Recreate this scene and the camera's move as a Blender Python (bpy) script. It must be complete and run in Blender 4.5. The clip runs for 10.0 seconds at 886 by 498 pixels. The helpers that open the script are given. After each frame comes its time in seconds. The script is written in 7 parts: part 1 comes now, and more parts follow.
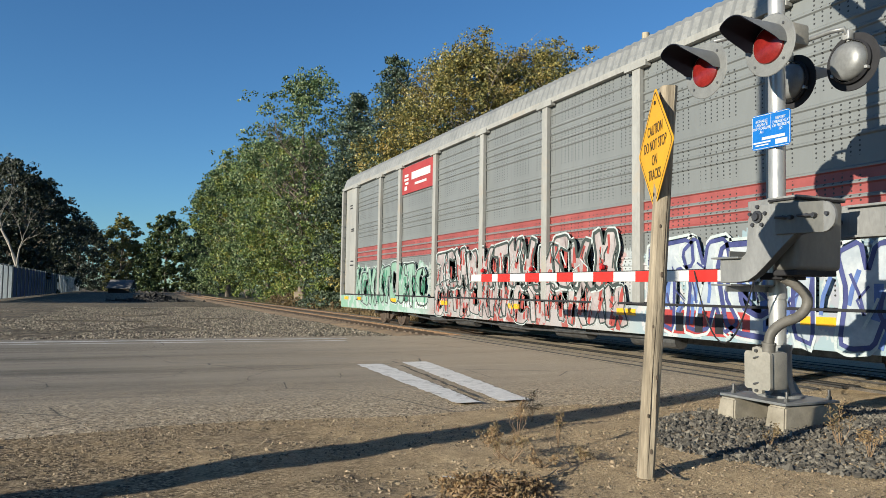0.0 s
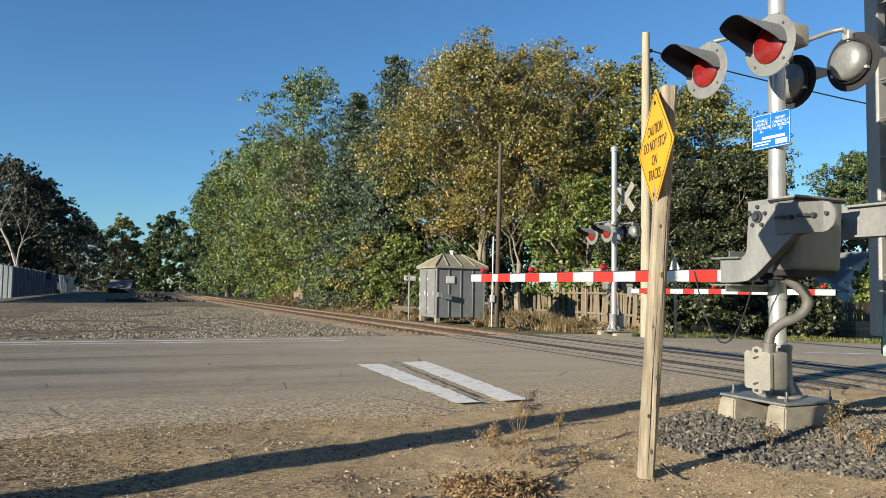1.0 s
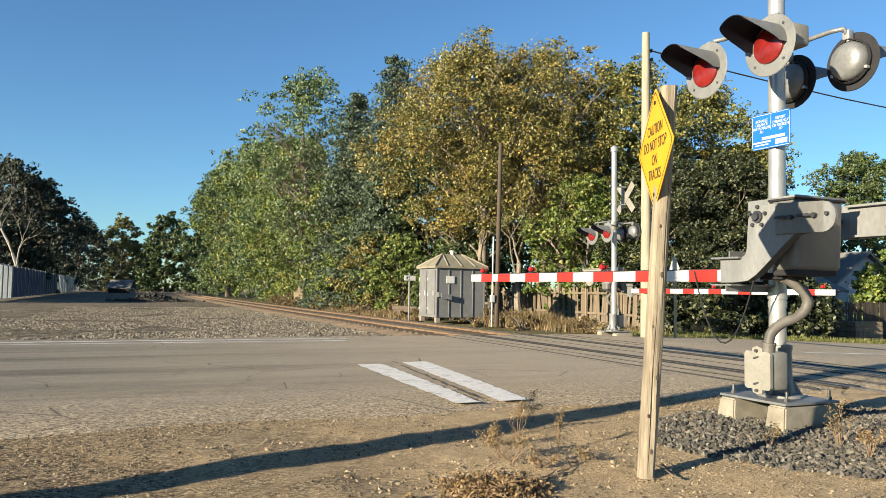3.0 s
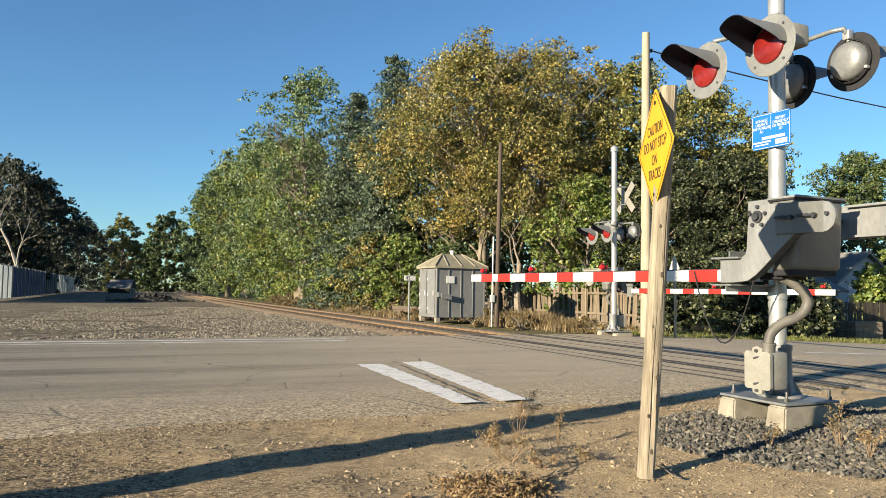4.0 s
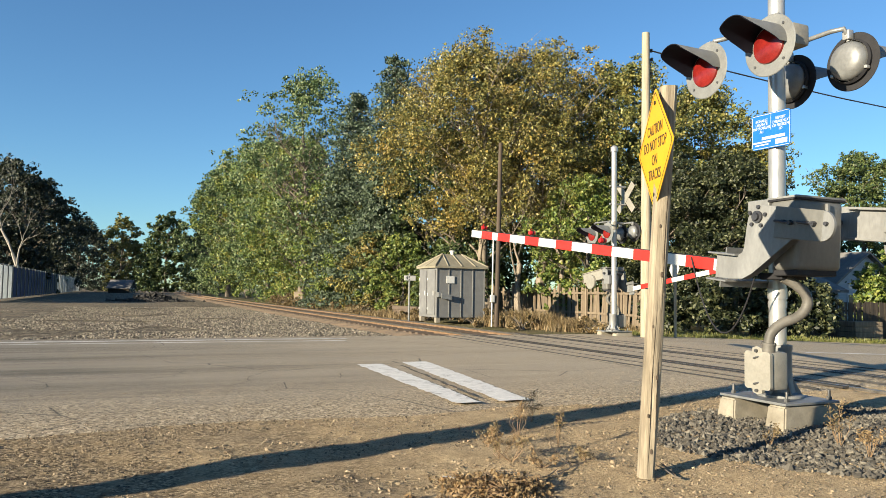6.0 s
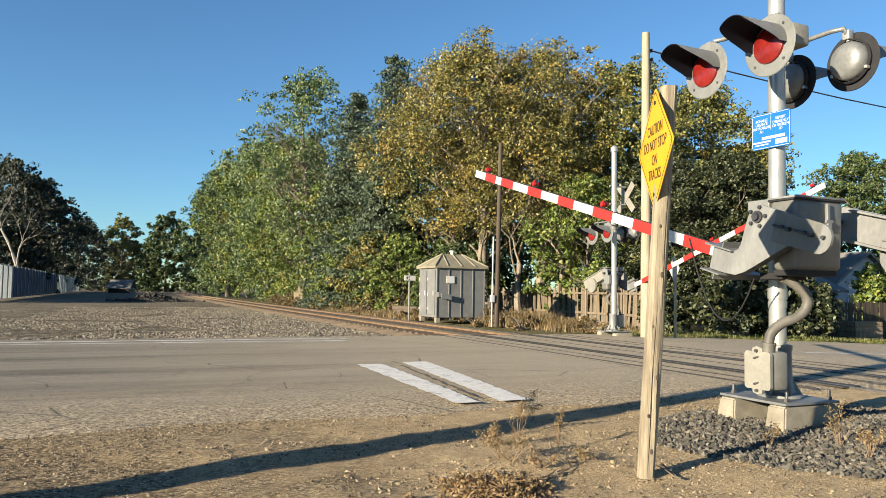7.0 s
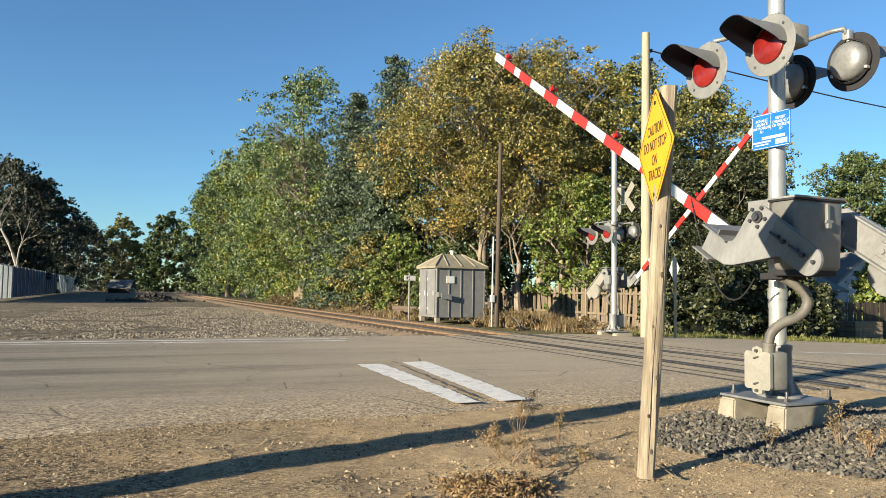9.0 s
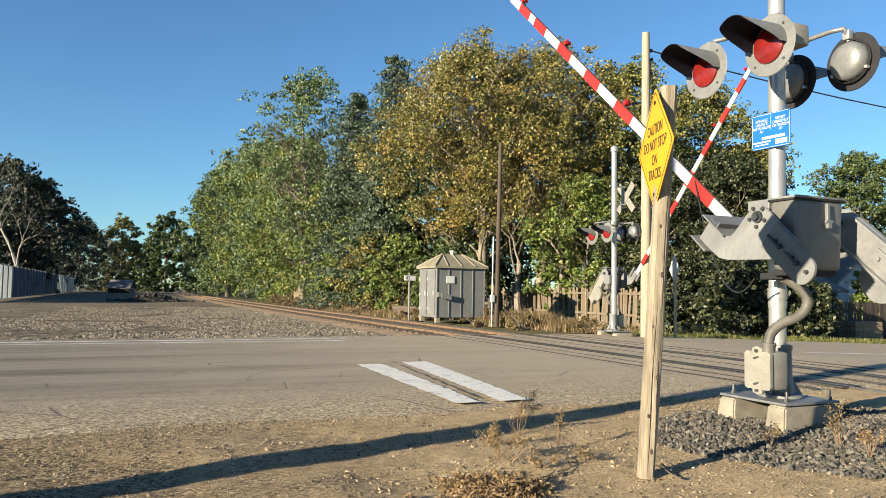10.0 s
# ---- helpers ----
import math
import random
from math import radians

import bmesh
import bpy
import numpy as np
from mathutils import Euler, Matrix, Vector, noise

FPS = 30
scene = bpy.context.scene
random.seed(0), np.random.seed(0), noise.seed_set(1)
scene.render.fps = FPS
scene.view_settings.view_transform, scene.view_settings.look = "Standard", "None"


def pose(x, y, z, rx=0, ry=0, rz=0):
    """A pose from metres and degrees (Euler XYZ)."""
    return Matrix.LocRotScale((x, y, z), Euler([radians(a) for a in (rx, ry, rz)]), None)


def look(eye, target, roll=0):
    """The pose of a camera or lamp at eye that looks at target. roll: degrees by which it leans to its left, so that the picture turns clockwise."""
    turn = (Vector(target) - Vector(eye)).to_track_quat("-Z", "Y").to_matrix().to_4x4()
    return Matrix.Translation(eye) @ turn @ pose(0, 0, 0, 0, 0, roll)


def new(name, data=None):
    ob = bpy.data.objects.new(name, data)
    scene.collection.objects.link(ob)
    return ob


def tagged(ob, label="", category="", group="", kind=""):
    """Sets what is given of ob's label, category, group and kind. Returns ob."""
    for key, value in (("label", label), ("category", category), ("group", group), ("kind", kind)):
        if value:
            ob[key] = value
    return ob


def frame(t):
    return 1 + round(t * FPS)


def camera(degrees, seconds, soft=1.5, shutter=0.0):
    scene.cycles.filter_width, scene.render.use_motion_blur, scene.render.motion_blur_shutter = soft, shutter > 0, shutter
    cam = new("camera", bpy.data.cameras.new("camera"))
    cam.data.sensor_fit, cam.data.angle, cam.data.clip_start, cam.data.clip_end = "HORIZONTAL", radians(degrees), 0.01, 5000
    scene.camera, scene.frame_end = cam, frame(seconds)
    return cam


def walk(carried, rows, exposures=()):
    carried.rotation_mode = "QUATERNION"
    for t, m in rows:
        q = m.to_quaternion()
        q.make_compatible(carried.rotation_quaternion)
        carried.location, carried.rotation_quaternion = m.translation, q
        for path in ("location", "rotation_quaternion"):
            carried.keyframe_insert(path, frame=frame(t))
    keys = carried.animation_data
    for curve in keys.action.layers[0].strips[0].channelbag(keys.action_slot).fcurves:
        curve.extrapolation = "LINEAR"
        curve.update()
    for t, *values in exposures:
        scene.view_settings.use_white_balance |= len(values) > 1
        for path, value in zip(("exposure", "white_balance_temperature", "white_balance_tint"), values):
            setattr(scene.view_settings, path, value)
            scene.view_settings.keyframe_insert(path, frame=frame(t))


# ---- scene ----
# World: x runs along the road, y along the track away from the viewer, z up; rail top and road are z = 0.
HEAD = radians(23.66)
EYE = (0.0, 0.0, 1.121)
cam = camera(62.5, 10.0, soft=0.6)
AIM = (math.sin(HEAD) * 10, math.cos(HEAD) * 10, 1.121 + 10 * math.tan(radians(3.335)))
walk(cam, [(0.0, look(EYE, AIM, 0.884)), (10.0, look(EYE, AIM, 0.884))],
     exposures=[(0.0, 0.95, 5950, 9), (0.5, 1.09, 6000, 9), (0.8, 1.14, 6050, 9), (1.3, 1.35, 6500, 9), (2.0, 1.5, 6700, 9), (10.0, 1.5, 6700, 9)])

# ---- light ----
SUN_AZ, SUN_EL = radians(253.0), radians(14.0)
world = bpy.data.worlds.new("sky")
scene.world = world
world.use_nodes = True
wn = world.node_tree
sky = wn.nodes.new("ShaderNodeTexSky")
sky.sky_type = "NISHITA"
sky.sun_disc = False
sky.sun_elevation, sky.sun_rotation = SUN_EL, SUN_AZ
sky.air_density, sky.dust_density, sky.ozone_density = 1.0, 0.0, 2.0
wn.nodes["Background"].inputs[1].default_value = 0.056
tint = wn.nodes.new("ShaderNodeMix")
tint.data_type, tint.blend_type = "RGBA", "MULTIPLY"
tint.inputs[0].default_value, tint.inputs[7].default_value = 1.0, (0.58, 0.89, 1.17, 1)
wn.links.new(sky.outputs[0], tint.inputs[6])
wn.links.new(tint.outputs[2], wn.nodes["Background"].inputs[0])
sun = new("sun", bpy.data.lights.new("sun", "SUN"))
sun.data.energy, sun.data.angle, sun.data.color = 5.0, radians(0.5), (1.0, 0.88, 0.67)
sun.matrix_world = look((0, 0, 50), (-math.sin(SUN_AZ) * 100, -math.cos(SUN_AZ) * 100, 50 - 100 * math.tan(SUN_EL)))


# ---- materials ----
def nodes_of(name):
    m = bpy.data.materials.new(name)
    m.use_nodes = True
    return m, m.node_tree, m.node_tree.nodes["Principled BSDF"]


def add(nt, kind, **inputs):
    n = nt.nodes.new(kind)
    for k, v in inputs.items():
        key = k.replace("_", " ")
        n.inputs[key].default_value = v
    return n


def ramp(nt, src, stops, mode="LINEAR"):
    r = nt.nodes.new("ShaderNodeValToRGB")
    r.color_ramp.interpolation = mode
    e = r.color_ramp.elements
    e[0].position, e[0].color = stops[0][0], (*stops[0][1], 1)
    e[1].position, e[1].color = stops[-1][0], (*stops[-1][1], 1)
    for p, c in stops[1:-1]:
        x = e.new(p)
        x.color = (*c, 1)
    nt.links.new(src, r.inputs[0])
    return r.outputs[0]


def mixc(nt, fac, a, b, mode="MIX"):
    n = nt.nodes.new("ShaderNodeMix")
    n.data_type, n.blend_type = "RGBA", mode
    for sock, v in ((n.inputs[0], fac), (n.inputs[6], a), (n.inputs[7], b)):
        if isinstance(v, (int, float)):
            sock.default_value = v
        elif isinstance(v, tuple):
            sock.default_value = (*v, 1)
        else:
            nt.links.new(v, sock)
    return n.outputs[2]


def math_node(nt, op, a, b=0.0, c=0.0):
    n = nt.nodes.new("ShaderNodeMath")
    n.operation = op
    for i, v in enumerate((a, b, c)):
        if isinstance(v, (int, float)):
            n.inputs[i].default_value = v
        else:
            nt.links.new(v, n.inputs[i])
    return n.outputs[0]


def noise_of(nt, scale, detail=4.0, rough=0.6, coord=None, stretch=None):
    n = add(nt, "ShaderNodeTexNoise", Scale=scale, Detail=detail, Roughness=rough)
    if coord is None:
        coord = nt.nodes.new("ShaderNodeTexCoord").outputs["Object"]
    if stretch:
        mp = nt.nodes.new("ShaderNodeMapping")
        mp.inputs["Scale"].default_value = stretch
        nt.links.new(coord, mp.inputs[0])
        coord = mp.outputs[0]
    nt.links.new(coord, n.inputs["Vector"])
    return n.outputs[0]


def bump_of(nt, bsdf, src, strength=0.3, dist=0.01):
    b = add(nt, "ShaderNodeBump", Strength=strength, Distance=dist)
    nt.links.new(src, b.inputs["Height"])
    nt.links.new(b.outputs[0], bsdf.inputs["Normal"])


def surface(name, dark, light, scale=6.0, rough=0.6, metal=0.0, fine=60.0, bump=0.2, dist=0.004, stretch=None, stain=None, per_object=0.0):
    """A worn surface: broad variation, fine grain, optional stains."""
    m, nt, b = nodes_of(name)
    big = noise_of(nt, scale, 5, 0.65, stretch=stretch)
    col = ramp(nt, big, [(0.3, dark), (0.7, light)])
    small = noise_of(nt, fine, 3, 0.7, stretch=stretch)
    col = mixc(nt, 0.35, col, ramp(nt, small, [(0.3, (0.45, 0.45, 0.45)), (0.7, (1.0, 1.0, 1.0))]), "MULTIPLY")
    if stain:
        s = noise_of(nt, scale * 0.37, 6, 0.75)
        col = mixc(nt, ramp(nt, s, [(0.55, (0, 0, 0)), (0.68, (1, 1, 1))]), col, stain)
    if per_object:
        oi = nt.nodes.new("ShaderNodeObjectInfo").outputs["Random"]
        col = mixc(nt, per_object, col, ramp(nt, oi, [(0, (0.5, 0.5, 0.5)), (1, (1.0, 1.0, 1.0))]), "MULTIPLY")
    nt.links.new(col, b.inputs["Base Color"])
    nt.links.new(math_node(nt, "MULTIPLY_ADD", small, 0.25, rough - 0.12), b.inputs["Roughness"])
    b.inputs["Metallic"].default_value = metal
    if bump:
        bump_of(nt, b, small, bump, dist)
    return m


def leaf_mat(name, cols, turned=None, amount=0.5):
    """Leaves that differ one by one; turned: autumn colours that come in patches."""
    m, nt, b = nodes_of(name)
    geo = nt.nodes.new("ShaderNodeNewGeometry").outputs["Random Per Island"]
    col = ramp(nt, geo, [(i / (len(cols) - 1), c) for i, c in enumerate(cols)])
    if turned:
        gold = ramp(nt, geo, [(i / (len(turned) - 1), c) for i, c in enumerate(turned)])
        patch = noise_of(nt, 0.55, 5, 0.7)
        col = mixc(nt, ramp(nt, patch, [(1 - amount - 0.06, (0, 0, 0)), (1 - amount + 0.1, (1, 1, 1))]), col, gold)
    big = noise_of(nt, 0.45, 3, 0.6)
    col = mixc(nt, 0.35, col, ramp(nt, big, [(0.35, (0.5, 0.55, 0.5)), (0.65, (1.0, 1.0, 1.0))]), "MULTIPLY")
    nt.links.new(col, b.inputs["Base Color"])
    b.inputs["Roughness"].default_value = 0.55
    tr = nt.nodes.new("ShaderNodeBsdfTranslucent")
    nt.links.new(col, tr.inputs[0])
    mx = nt.nodes.new("ShaderNodeMixShader")
    mx.inputs[0].default_value = 0.2
    nt.links.new(b.outputs[0], mx.inputs[1])
    nt.links.new(tr.outputs[0], mx.inputs[2])
    nt.links.new(mx.outputs[0], nt.nodes["Material Output"].inputs[0])
    return m


def cells(nt, scale, coord=None):
    v = add(nt, "ShaderNodeTexVoronoi", Scale=scale)
    nt.links.new(coord or nt.nodes.new("ShaderNodeTexCoord").outputs["Object"], v.inputs["Vector"])
    return v


def gravel_mat(name, cols, scale=30.0, dirt=None, dirt_amount=0.5, bump=0.6, dist=0.02):
    """Crushed stone in cells, darker towards the cell edges, with fines and broad patches."""
    m, nt, b = nodes_of(name)
    v = cells(nt, scale)
    sep = nt.nodes.new("ShaderNodeSeparateColor")
    nt.links.new(v.outputs["Color"], sep.inputs[0])
    col = ramp(nt, sep.outputs[0], [(i / (len(cols) - 1), c) for i, c in enumerate(cols)])
    edge = ramp(nt, v.outputs["Distance"], [(0.25, (1, 1, 1)), (0.75, (0.35, 0.33, 0.3))])
    col = mixc(nt, 0.7, col, edge, "MULTIPLY")
    if dirt:
        n = noise_of(nt, 1.3, 8, 0.72)
        col = mixc(nt, ramp(nt, n, [(dirt_amount - 0.12, (1, 1, 1)), (dirt_amount + 0.12, (0, 0, 0))]), col, dirt)
    broad = noise_of(nt, 0.35, 4, 0.6)
    col = mixc(nt, 0.6, col, ramp(nt, broad, [(0.3, (0.6, 0.58, 0.55)), (0.7, (1.0, 1.0, 1.0))]), "MULTIPLY")
    nt.links.new(col, b.inputs["Base Color"])
    b.inputs["Roughness"].default_value = 0.9
    h = math_node(nt, "ADD", math_node(nt, "MULTIPLY", v.outputs["Distance"], -1.0), math_node(nt, "MULTIPLY", noise_of(nt, scale * 2.2, 3), 0.8))
    bump_of(nt, b, h, bump, dist)
    return m


M = {}
M["dirt"] = gravel_mat("dirt_shoulder", [(0.12, 0.105, 0.085), (0.3, 0.26, 0.2), (0.42, 0.38, 0.32)], 34, (0.27, 0.215, 0.15), 0.5, 0.95, 0.025)
M["lot"] = gravel_mat("crushed_stone", [(0.1, 0.092, 0.08), (0.22, 0.2, 0.17), (0.36, 0.33, 0.29)], 14, (0.23, 0.19, 0.14), 0.44)
M["ballast"] = gravel_mat("ballast", [(0.08, 0.058, 0.04), (0.24, 0.17, 0.11), (0.38, 0.29, 0.2)], 16, (0.34, 0.235, 0.14), 0.52)
M["rock"] = surface("ballast_rock", (0.06, 0.058, 0.055), (0.2, 0.19, 0.175), 4, 0.85, fine=25, bump=0.4)
M["pebble"] = surface("pebble", (0.16, 0.14, 0.11), (0.42, 0.38, 0.31), 5, 0.85, fine=30, bump=0.3)
M["paint_white"] = surface("white_road_paint", (0.56, 0.545, 0.51), (0.82, 0.8, 0.75), 9, 0.7, fine=70, bump=0.2, stain=(0.22, 0.2, 0.18))
M["line_worn"] = surface("worn_line_paint", (0.42, 0.4, 0.36), (0.74, 0.71, 0.66), 3, 0.8, fine=40, bump=0.2, stain=(0.15, 0.14, 0.12))
M["crack"] = surface("crack_dirt", (0.05, 0.042, 0.032), (0.13, 0.11, 0.082), 6, 0.9, bump=0.2)
M["rail"] = surface("rusty_rail", (0.13, 0.075, 0.04), (0.3, 0.19, 0.11), 8, 0.6, 0.3, fine=50)
M["railtop"] = surface("polished_rail_head", (0.32, 0.28, 0.24), (0.5, 0.45, 0.4), 4, 0.3, 0.9, fine=80, bump=0.05)
M["tie"] = surface("old_tie", (0.05, 0.038, 0.028), (0.14, 0.1, 0.07), 6, 0.85, stretch=(1, 8, 8))
M["rubber"] = surface("flangeway_rubber", (0.015, 0.014, 0.013), (0.045, 0.04, 0.036), 5, 0.75)
M["alu"] = surface("silver_mast", (0.34, 0.34, 0.335), (0.48, 0.48, 0.47), 3, 0.38, 0.55, fine=40, bump=0.05, stretch=(1, 1, 0.2))
M["galv"] = surface("galvanised_grey", (0.15, 0.155, 0.157), (0.25, 0.255, 0.255), 5, 0.45, 0.35, fine=30, bump=0.06)
M["mech"] = surface("mechanism_grey", (0.15, 0.152, 0.152), (0.225, 0.228, 0.226), 3, 0.5, 0.1, fine=35, bump=0.05, stretch=(1, 1, 0.4))
M["mech_body"] = surface("housing_grey", (0.11, 0.109, 0.102), (0.165, 0.162, 0.15), 2.5, 0.5, 0.1, fine=25, bump=0.06, stretch=(1, 1, 0.5))
M["mech_light"] = surface("junction_box_grey", (0.2, 0.19, 0.165), (0.28, 0.265, 0.23), 4, 0.5, 0.1, fine=35, bump=0.05)
M["iron"] = surface("dark_iron", (0.018, 0.019, 0.024), (0.05, 0.052, 0.06), 8, 0.5, 0.1)
M["steel"] = surface("dark_steel", (0.06, 0.06, 0.062), (0.16, 0.16, 0.16), 8, 0.45, 0.6)
M["black"] = surface("black_paint", (0.006, 0.006, 0.008), (0.016, 0.016, 0.02), 6, 0.8, bump=0.05)
M["hood_in"] = surface("hood_black", (0.004, 0.005, 0.01), (0.008, 0.01, 0.019), 6, 0.7, bump=0.05)
M["hood_in"].node_tree.nodes["Principled BSDF"].inputs["Specular IOR Level"].default_value = 0.15
M["disc"] = surface("lamp_background_grey", (0.13, 0.134, 0.134), (0.195, 0.2, 0.198), 4, 0.55, 0.1, bump=0.05)
M["concrete"] = surface("concrete", (0.16, 0.14, 0.105), (0.31, 0.28, 0.225), 3.5, 0.85, fine=40, bump=0.4, stain=(0.2, 0.17, 0.12))
M["boom_white"] = surface("boom_white", (0.5, 0.5, 0.49), (0.6, 0.6, 0.59), 2, 0.4, fine=40, bump=0.03)
M["boom_red"] = surface("boom_red", (0.42, 0.018, 0.012), (0.52, 0.028, 0.02), 3, 0.4, fine=40, bump=0.03)
M["lamp_red"] = surface("red_lamp_shell", (0.35, 0.01, 0.012), (0.55, 0.02, 0.02), 9, 0.3, bump=0.05)
M["yellow"] = surface("yellow_sheeting", (0.6, 0.3, 0.006), (0.68, 0.36, 0.01), 3, 0.4, fine=60, bump=0.02)
M["post"] = surface("weathered_post", (0.13, 0.105, 0.072), (0.37, 0.312, 0.228), 3, 0.85, fine=16, bump=0.8, dist=0.006, stretch=(7, 7, 0.6), stain=(0.2, 0.165, 0.12))
M["pole"] = surface("pole_wood", (0.22, 0.185, 0.13), (0.4, 0.35, 0.26), 3, 0.85, fine=22, bump=0.4, stretch=(9, 9, 0.5))
M["pole_dark"] = surface("dark_pole_wood", (0.035, 0.025, 0.018), (0.09, 0.065, 0.045), 3, 0.85, fine=22, bump=0.4, stretch=(9, 9, 0.5))
M["blue"] = surface("blue_sign", (0.008, 0.1, 0.36), (0.012, 0.13, 0.43), 3, 0.35, bump=0.02)
M["white"] = surface("white_paint", (0.46, 0.46, 0.45), (0.58, 0.58, 0.56), 4, 0.5, bump=0.04)
M["shed"] = surface("grey_shed_paint", (0.135, 0.135, 0.135), (0.2, 0.2, 0.195), 2.5, 0.55, 0.1, fine=30, bump=0.06)
M["shedroof"] = surface("tan_shed_roof", (0.2, 0.175, 0.12), (0.3, 0.27, 0.195), 3, 0.6, 0.1)
M["fence"] = surface("cedar_fence", (0.11, 0.083, 0.056), (0.29, 0.225, 0.155), 3, 0.85, fine=25, bump=0.4, stretch=(6, 6, 0.5), per_object=0.6)
M["bark"] = surface("bark", (0.07, 0.055, 0.042), (0.2, 0.17, 0.135), 3, 0.9, fine=18, bump=0.8, dist=0.02, stretch=(5, 5, 0.8))
M["bark_pale"] = surface("pale_dead_wood", (0.22, 0.2, 0.17), (0.42, 0.39, 0.34), 3, 0.9, fine=18, bump=0.5, stretch=(5, 5, 0.8))
M["leaf_bright"] = leaf_mat("green_leaves", [(0.02, 0.042, 0.01), (0.075, 0.13, 0.026), (0.15, 0.2, 0.038), (0.26, 0.28, 0.065), (0.05, 0.085, 0.02)], [(0.09, 0.085, 0.02), (0.22, 0.19, 0.045), (0.34, 0.28, 0.07)], 0.42)
M["leaf_cool"] = leaf_mat("cool_leaves", [(0.018, 0.042, 0.015), (0.065, 0.115, 0.04), (0.13, 0.19, 0.07), (0.23, 0.27, 0.12), (0.05, 0.085, 0.03)], [(0.08, 0.09, 0.03), (0.2, 0.2, 0.06), (0.3, 0.27, 0.08)], 0.36)
M["leaf_yellow"] = leaf_mat("turning_leaves", [(0.025, 0.032, 0.01), (0.125, 0.125, 0.034), (0.24, 0.215, 0.056), (0.38, 0.305, 0.085), (0.05, 0.056, 0.018), (0.16, 0.152, 0.042)], [(0.1, 0.075, 0.024), (0.34, 0.24, 0.06), (0.52, 0.35, 0.08), (0.2, 0.125, 0.04)], 0.42)
M["leaf_mixed"] = leaf_mat("green_gold_leaves", [(0.025, 0.038, 0.012), (0.085, 0.105, 0.03), (0.17, 0.18, 0.05), (0.28, 0.26, 0.075), (0.05, 0.065, 0.02)], [(0.12, 0.1, 0.028), (0.3, 0.24, 0.06), (0.42, 0.31, 0.08)], 0.44)
M["leaf_dark"] = leaf_mat("dark_leaves", [(0.012, 0.026, 0.009), (0.042, 0.072, 0.022), (0.09, 0.125, 0.036), (0.16, 0.18, 0.06)])
M["needle"] = leaf_mat("spruce_needles", [(0.02, 0.038, 0.024), (0.06, 0.09, 0.054), (0.12, 0.155, 0.09), (0.035, 0.055, 0.035)])
# near-black tones: the shade on the far left crowns is put into the colour
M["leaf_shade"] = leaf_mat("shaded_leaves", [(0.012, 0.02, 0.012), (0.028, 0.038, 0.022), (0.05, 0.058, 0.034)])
M["straw"] = leaf_mat("dry_straw", [(0.11, 0.07, 0.032), (0.22, 0.15, 0.07), (0.32, 0.235, 0.12), (0.14, 0.1, 0.046)])
M["weed"] = leaf_mat("dry_weeds", [(0.11, 0.07, 0.03), (0.18, 0.12, 0.055), (0.26, 0.19, 0.095), (0.1, 0.085, 0.035)])
M["grass"] = leaf_mat("verge_grass", [(0.08, 0.1, 0.02), (0.14, 0.15, 0.035), (0.2, 0.18, 0.06)])


# ---- mesh helpers ----
def part(name, bm, material, parent=None, label="", smooth=False):
    me = bpy.data.meshes.new(name)
    bm.to_mesh(me)
    bm.free()
    mats = material if isinstance(material, (list, tuple)) else [material]
    for m in mats:
        me.materials.append(m)
    if smooth:
        me.polygons.foreach_set("use_smooth", [True] * len(me.polygons))
        me.set_sharp_from_angle(angle=radians(40))
    ob = new(name, me)
    if parent:
        ob.parent = parent
    if label:
        ob["label"] = label
    return ob


def thing(name, label, category, m=None, group="", kind=""):
    ob = new(name)
    ob.empty_display_size = 0.2
    if m is not None:
        ob.matrix_basis = m
    return tagged(ob, label, category, group, kind)


def box(bm, c, size, bevel=0.0, rot=None, mi=0):
    r = bmesh.ops.create_cube(bm, size=1.0)
    vs = r["verts"]
    m = Matrix.Translation(c) @ (rot or Matrix()) @ Matrix.Diagonal((*size, 1))
    bmesh.ops.transform(bm, matrix=m, verts=vs)
    fs = {f for v in vs for f in v.link_faces}
    for f in fs:
        f.material_index = mi
    if bevel:
        es = list({e for v in vs for e in v.link_edges})
        r = bmesh.ops.bevel(bm, geom=es, offset=bevel, segments=2, affect="EDGES", profile=0.6)
        for f in r["faces"]:
            f.material_index = mi
    return bm


def tube(bm, pts, radii, seg=12, mi=0, caps=True):
    """A round bar through pts; radii one number or one for each point."""
    pts = [Vector(p) for p in pts]
    if isinstance(radii, (int, float)):
        radii = [radii] * len(pts)
    rings, ref = [], None
    for i, p in enumerate(pts):
        d = (pts[min(i + 1, len(pts) - 1)] - pts[max(i - 1, 0)]).normalized()
        if ref is None:
            ref = d.orthogonal().normalized()
        ref = (ref - d * ref.dot(d)).normalized()
        b = d.cross(ref)
        rings.append([bm.verts.new(p + (ref * math.cos(a) + b * math.sin(a)) * radii[i]) for a in [2 * math.pi * k / seg for k in range(seg)]])
    for a, b in zip(rings, rings[1:]):
        for k in range(seg):
            bm.faces.new((a[k], a[(k + 1) % seg], b[(k + 1) % seg], b[k])).material_index = mi
    if caps:
        bm.faces.new(rings[0][::-1]).material_index = mi
        bm.faces.new(rings[-1]).material_index = mi
    return bm


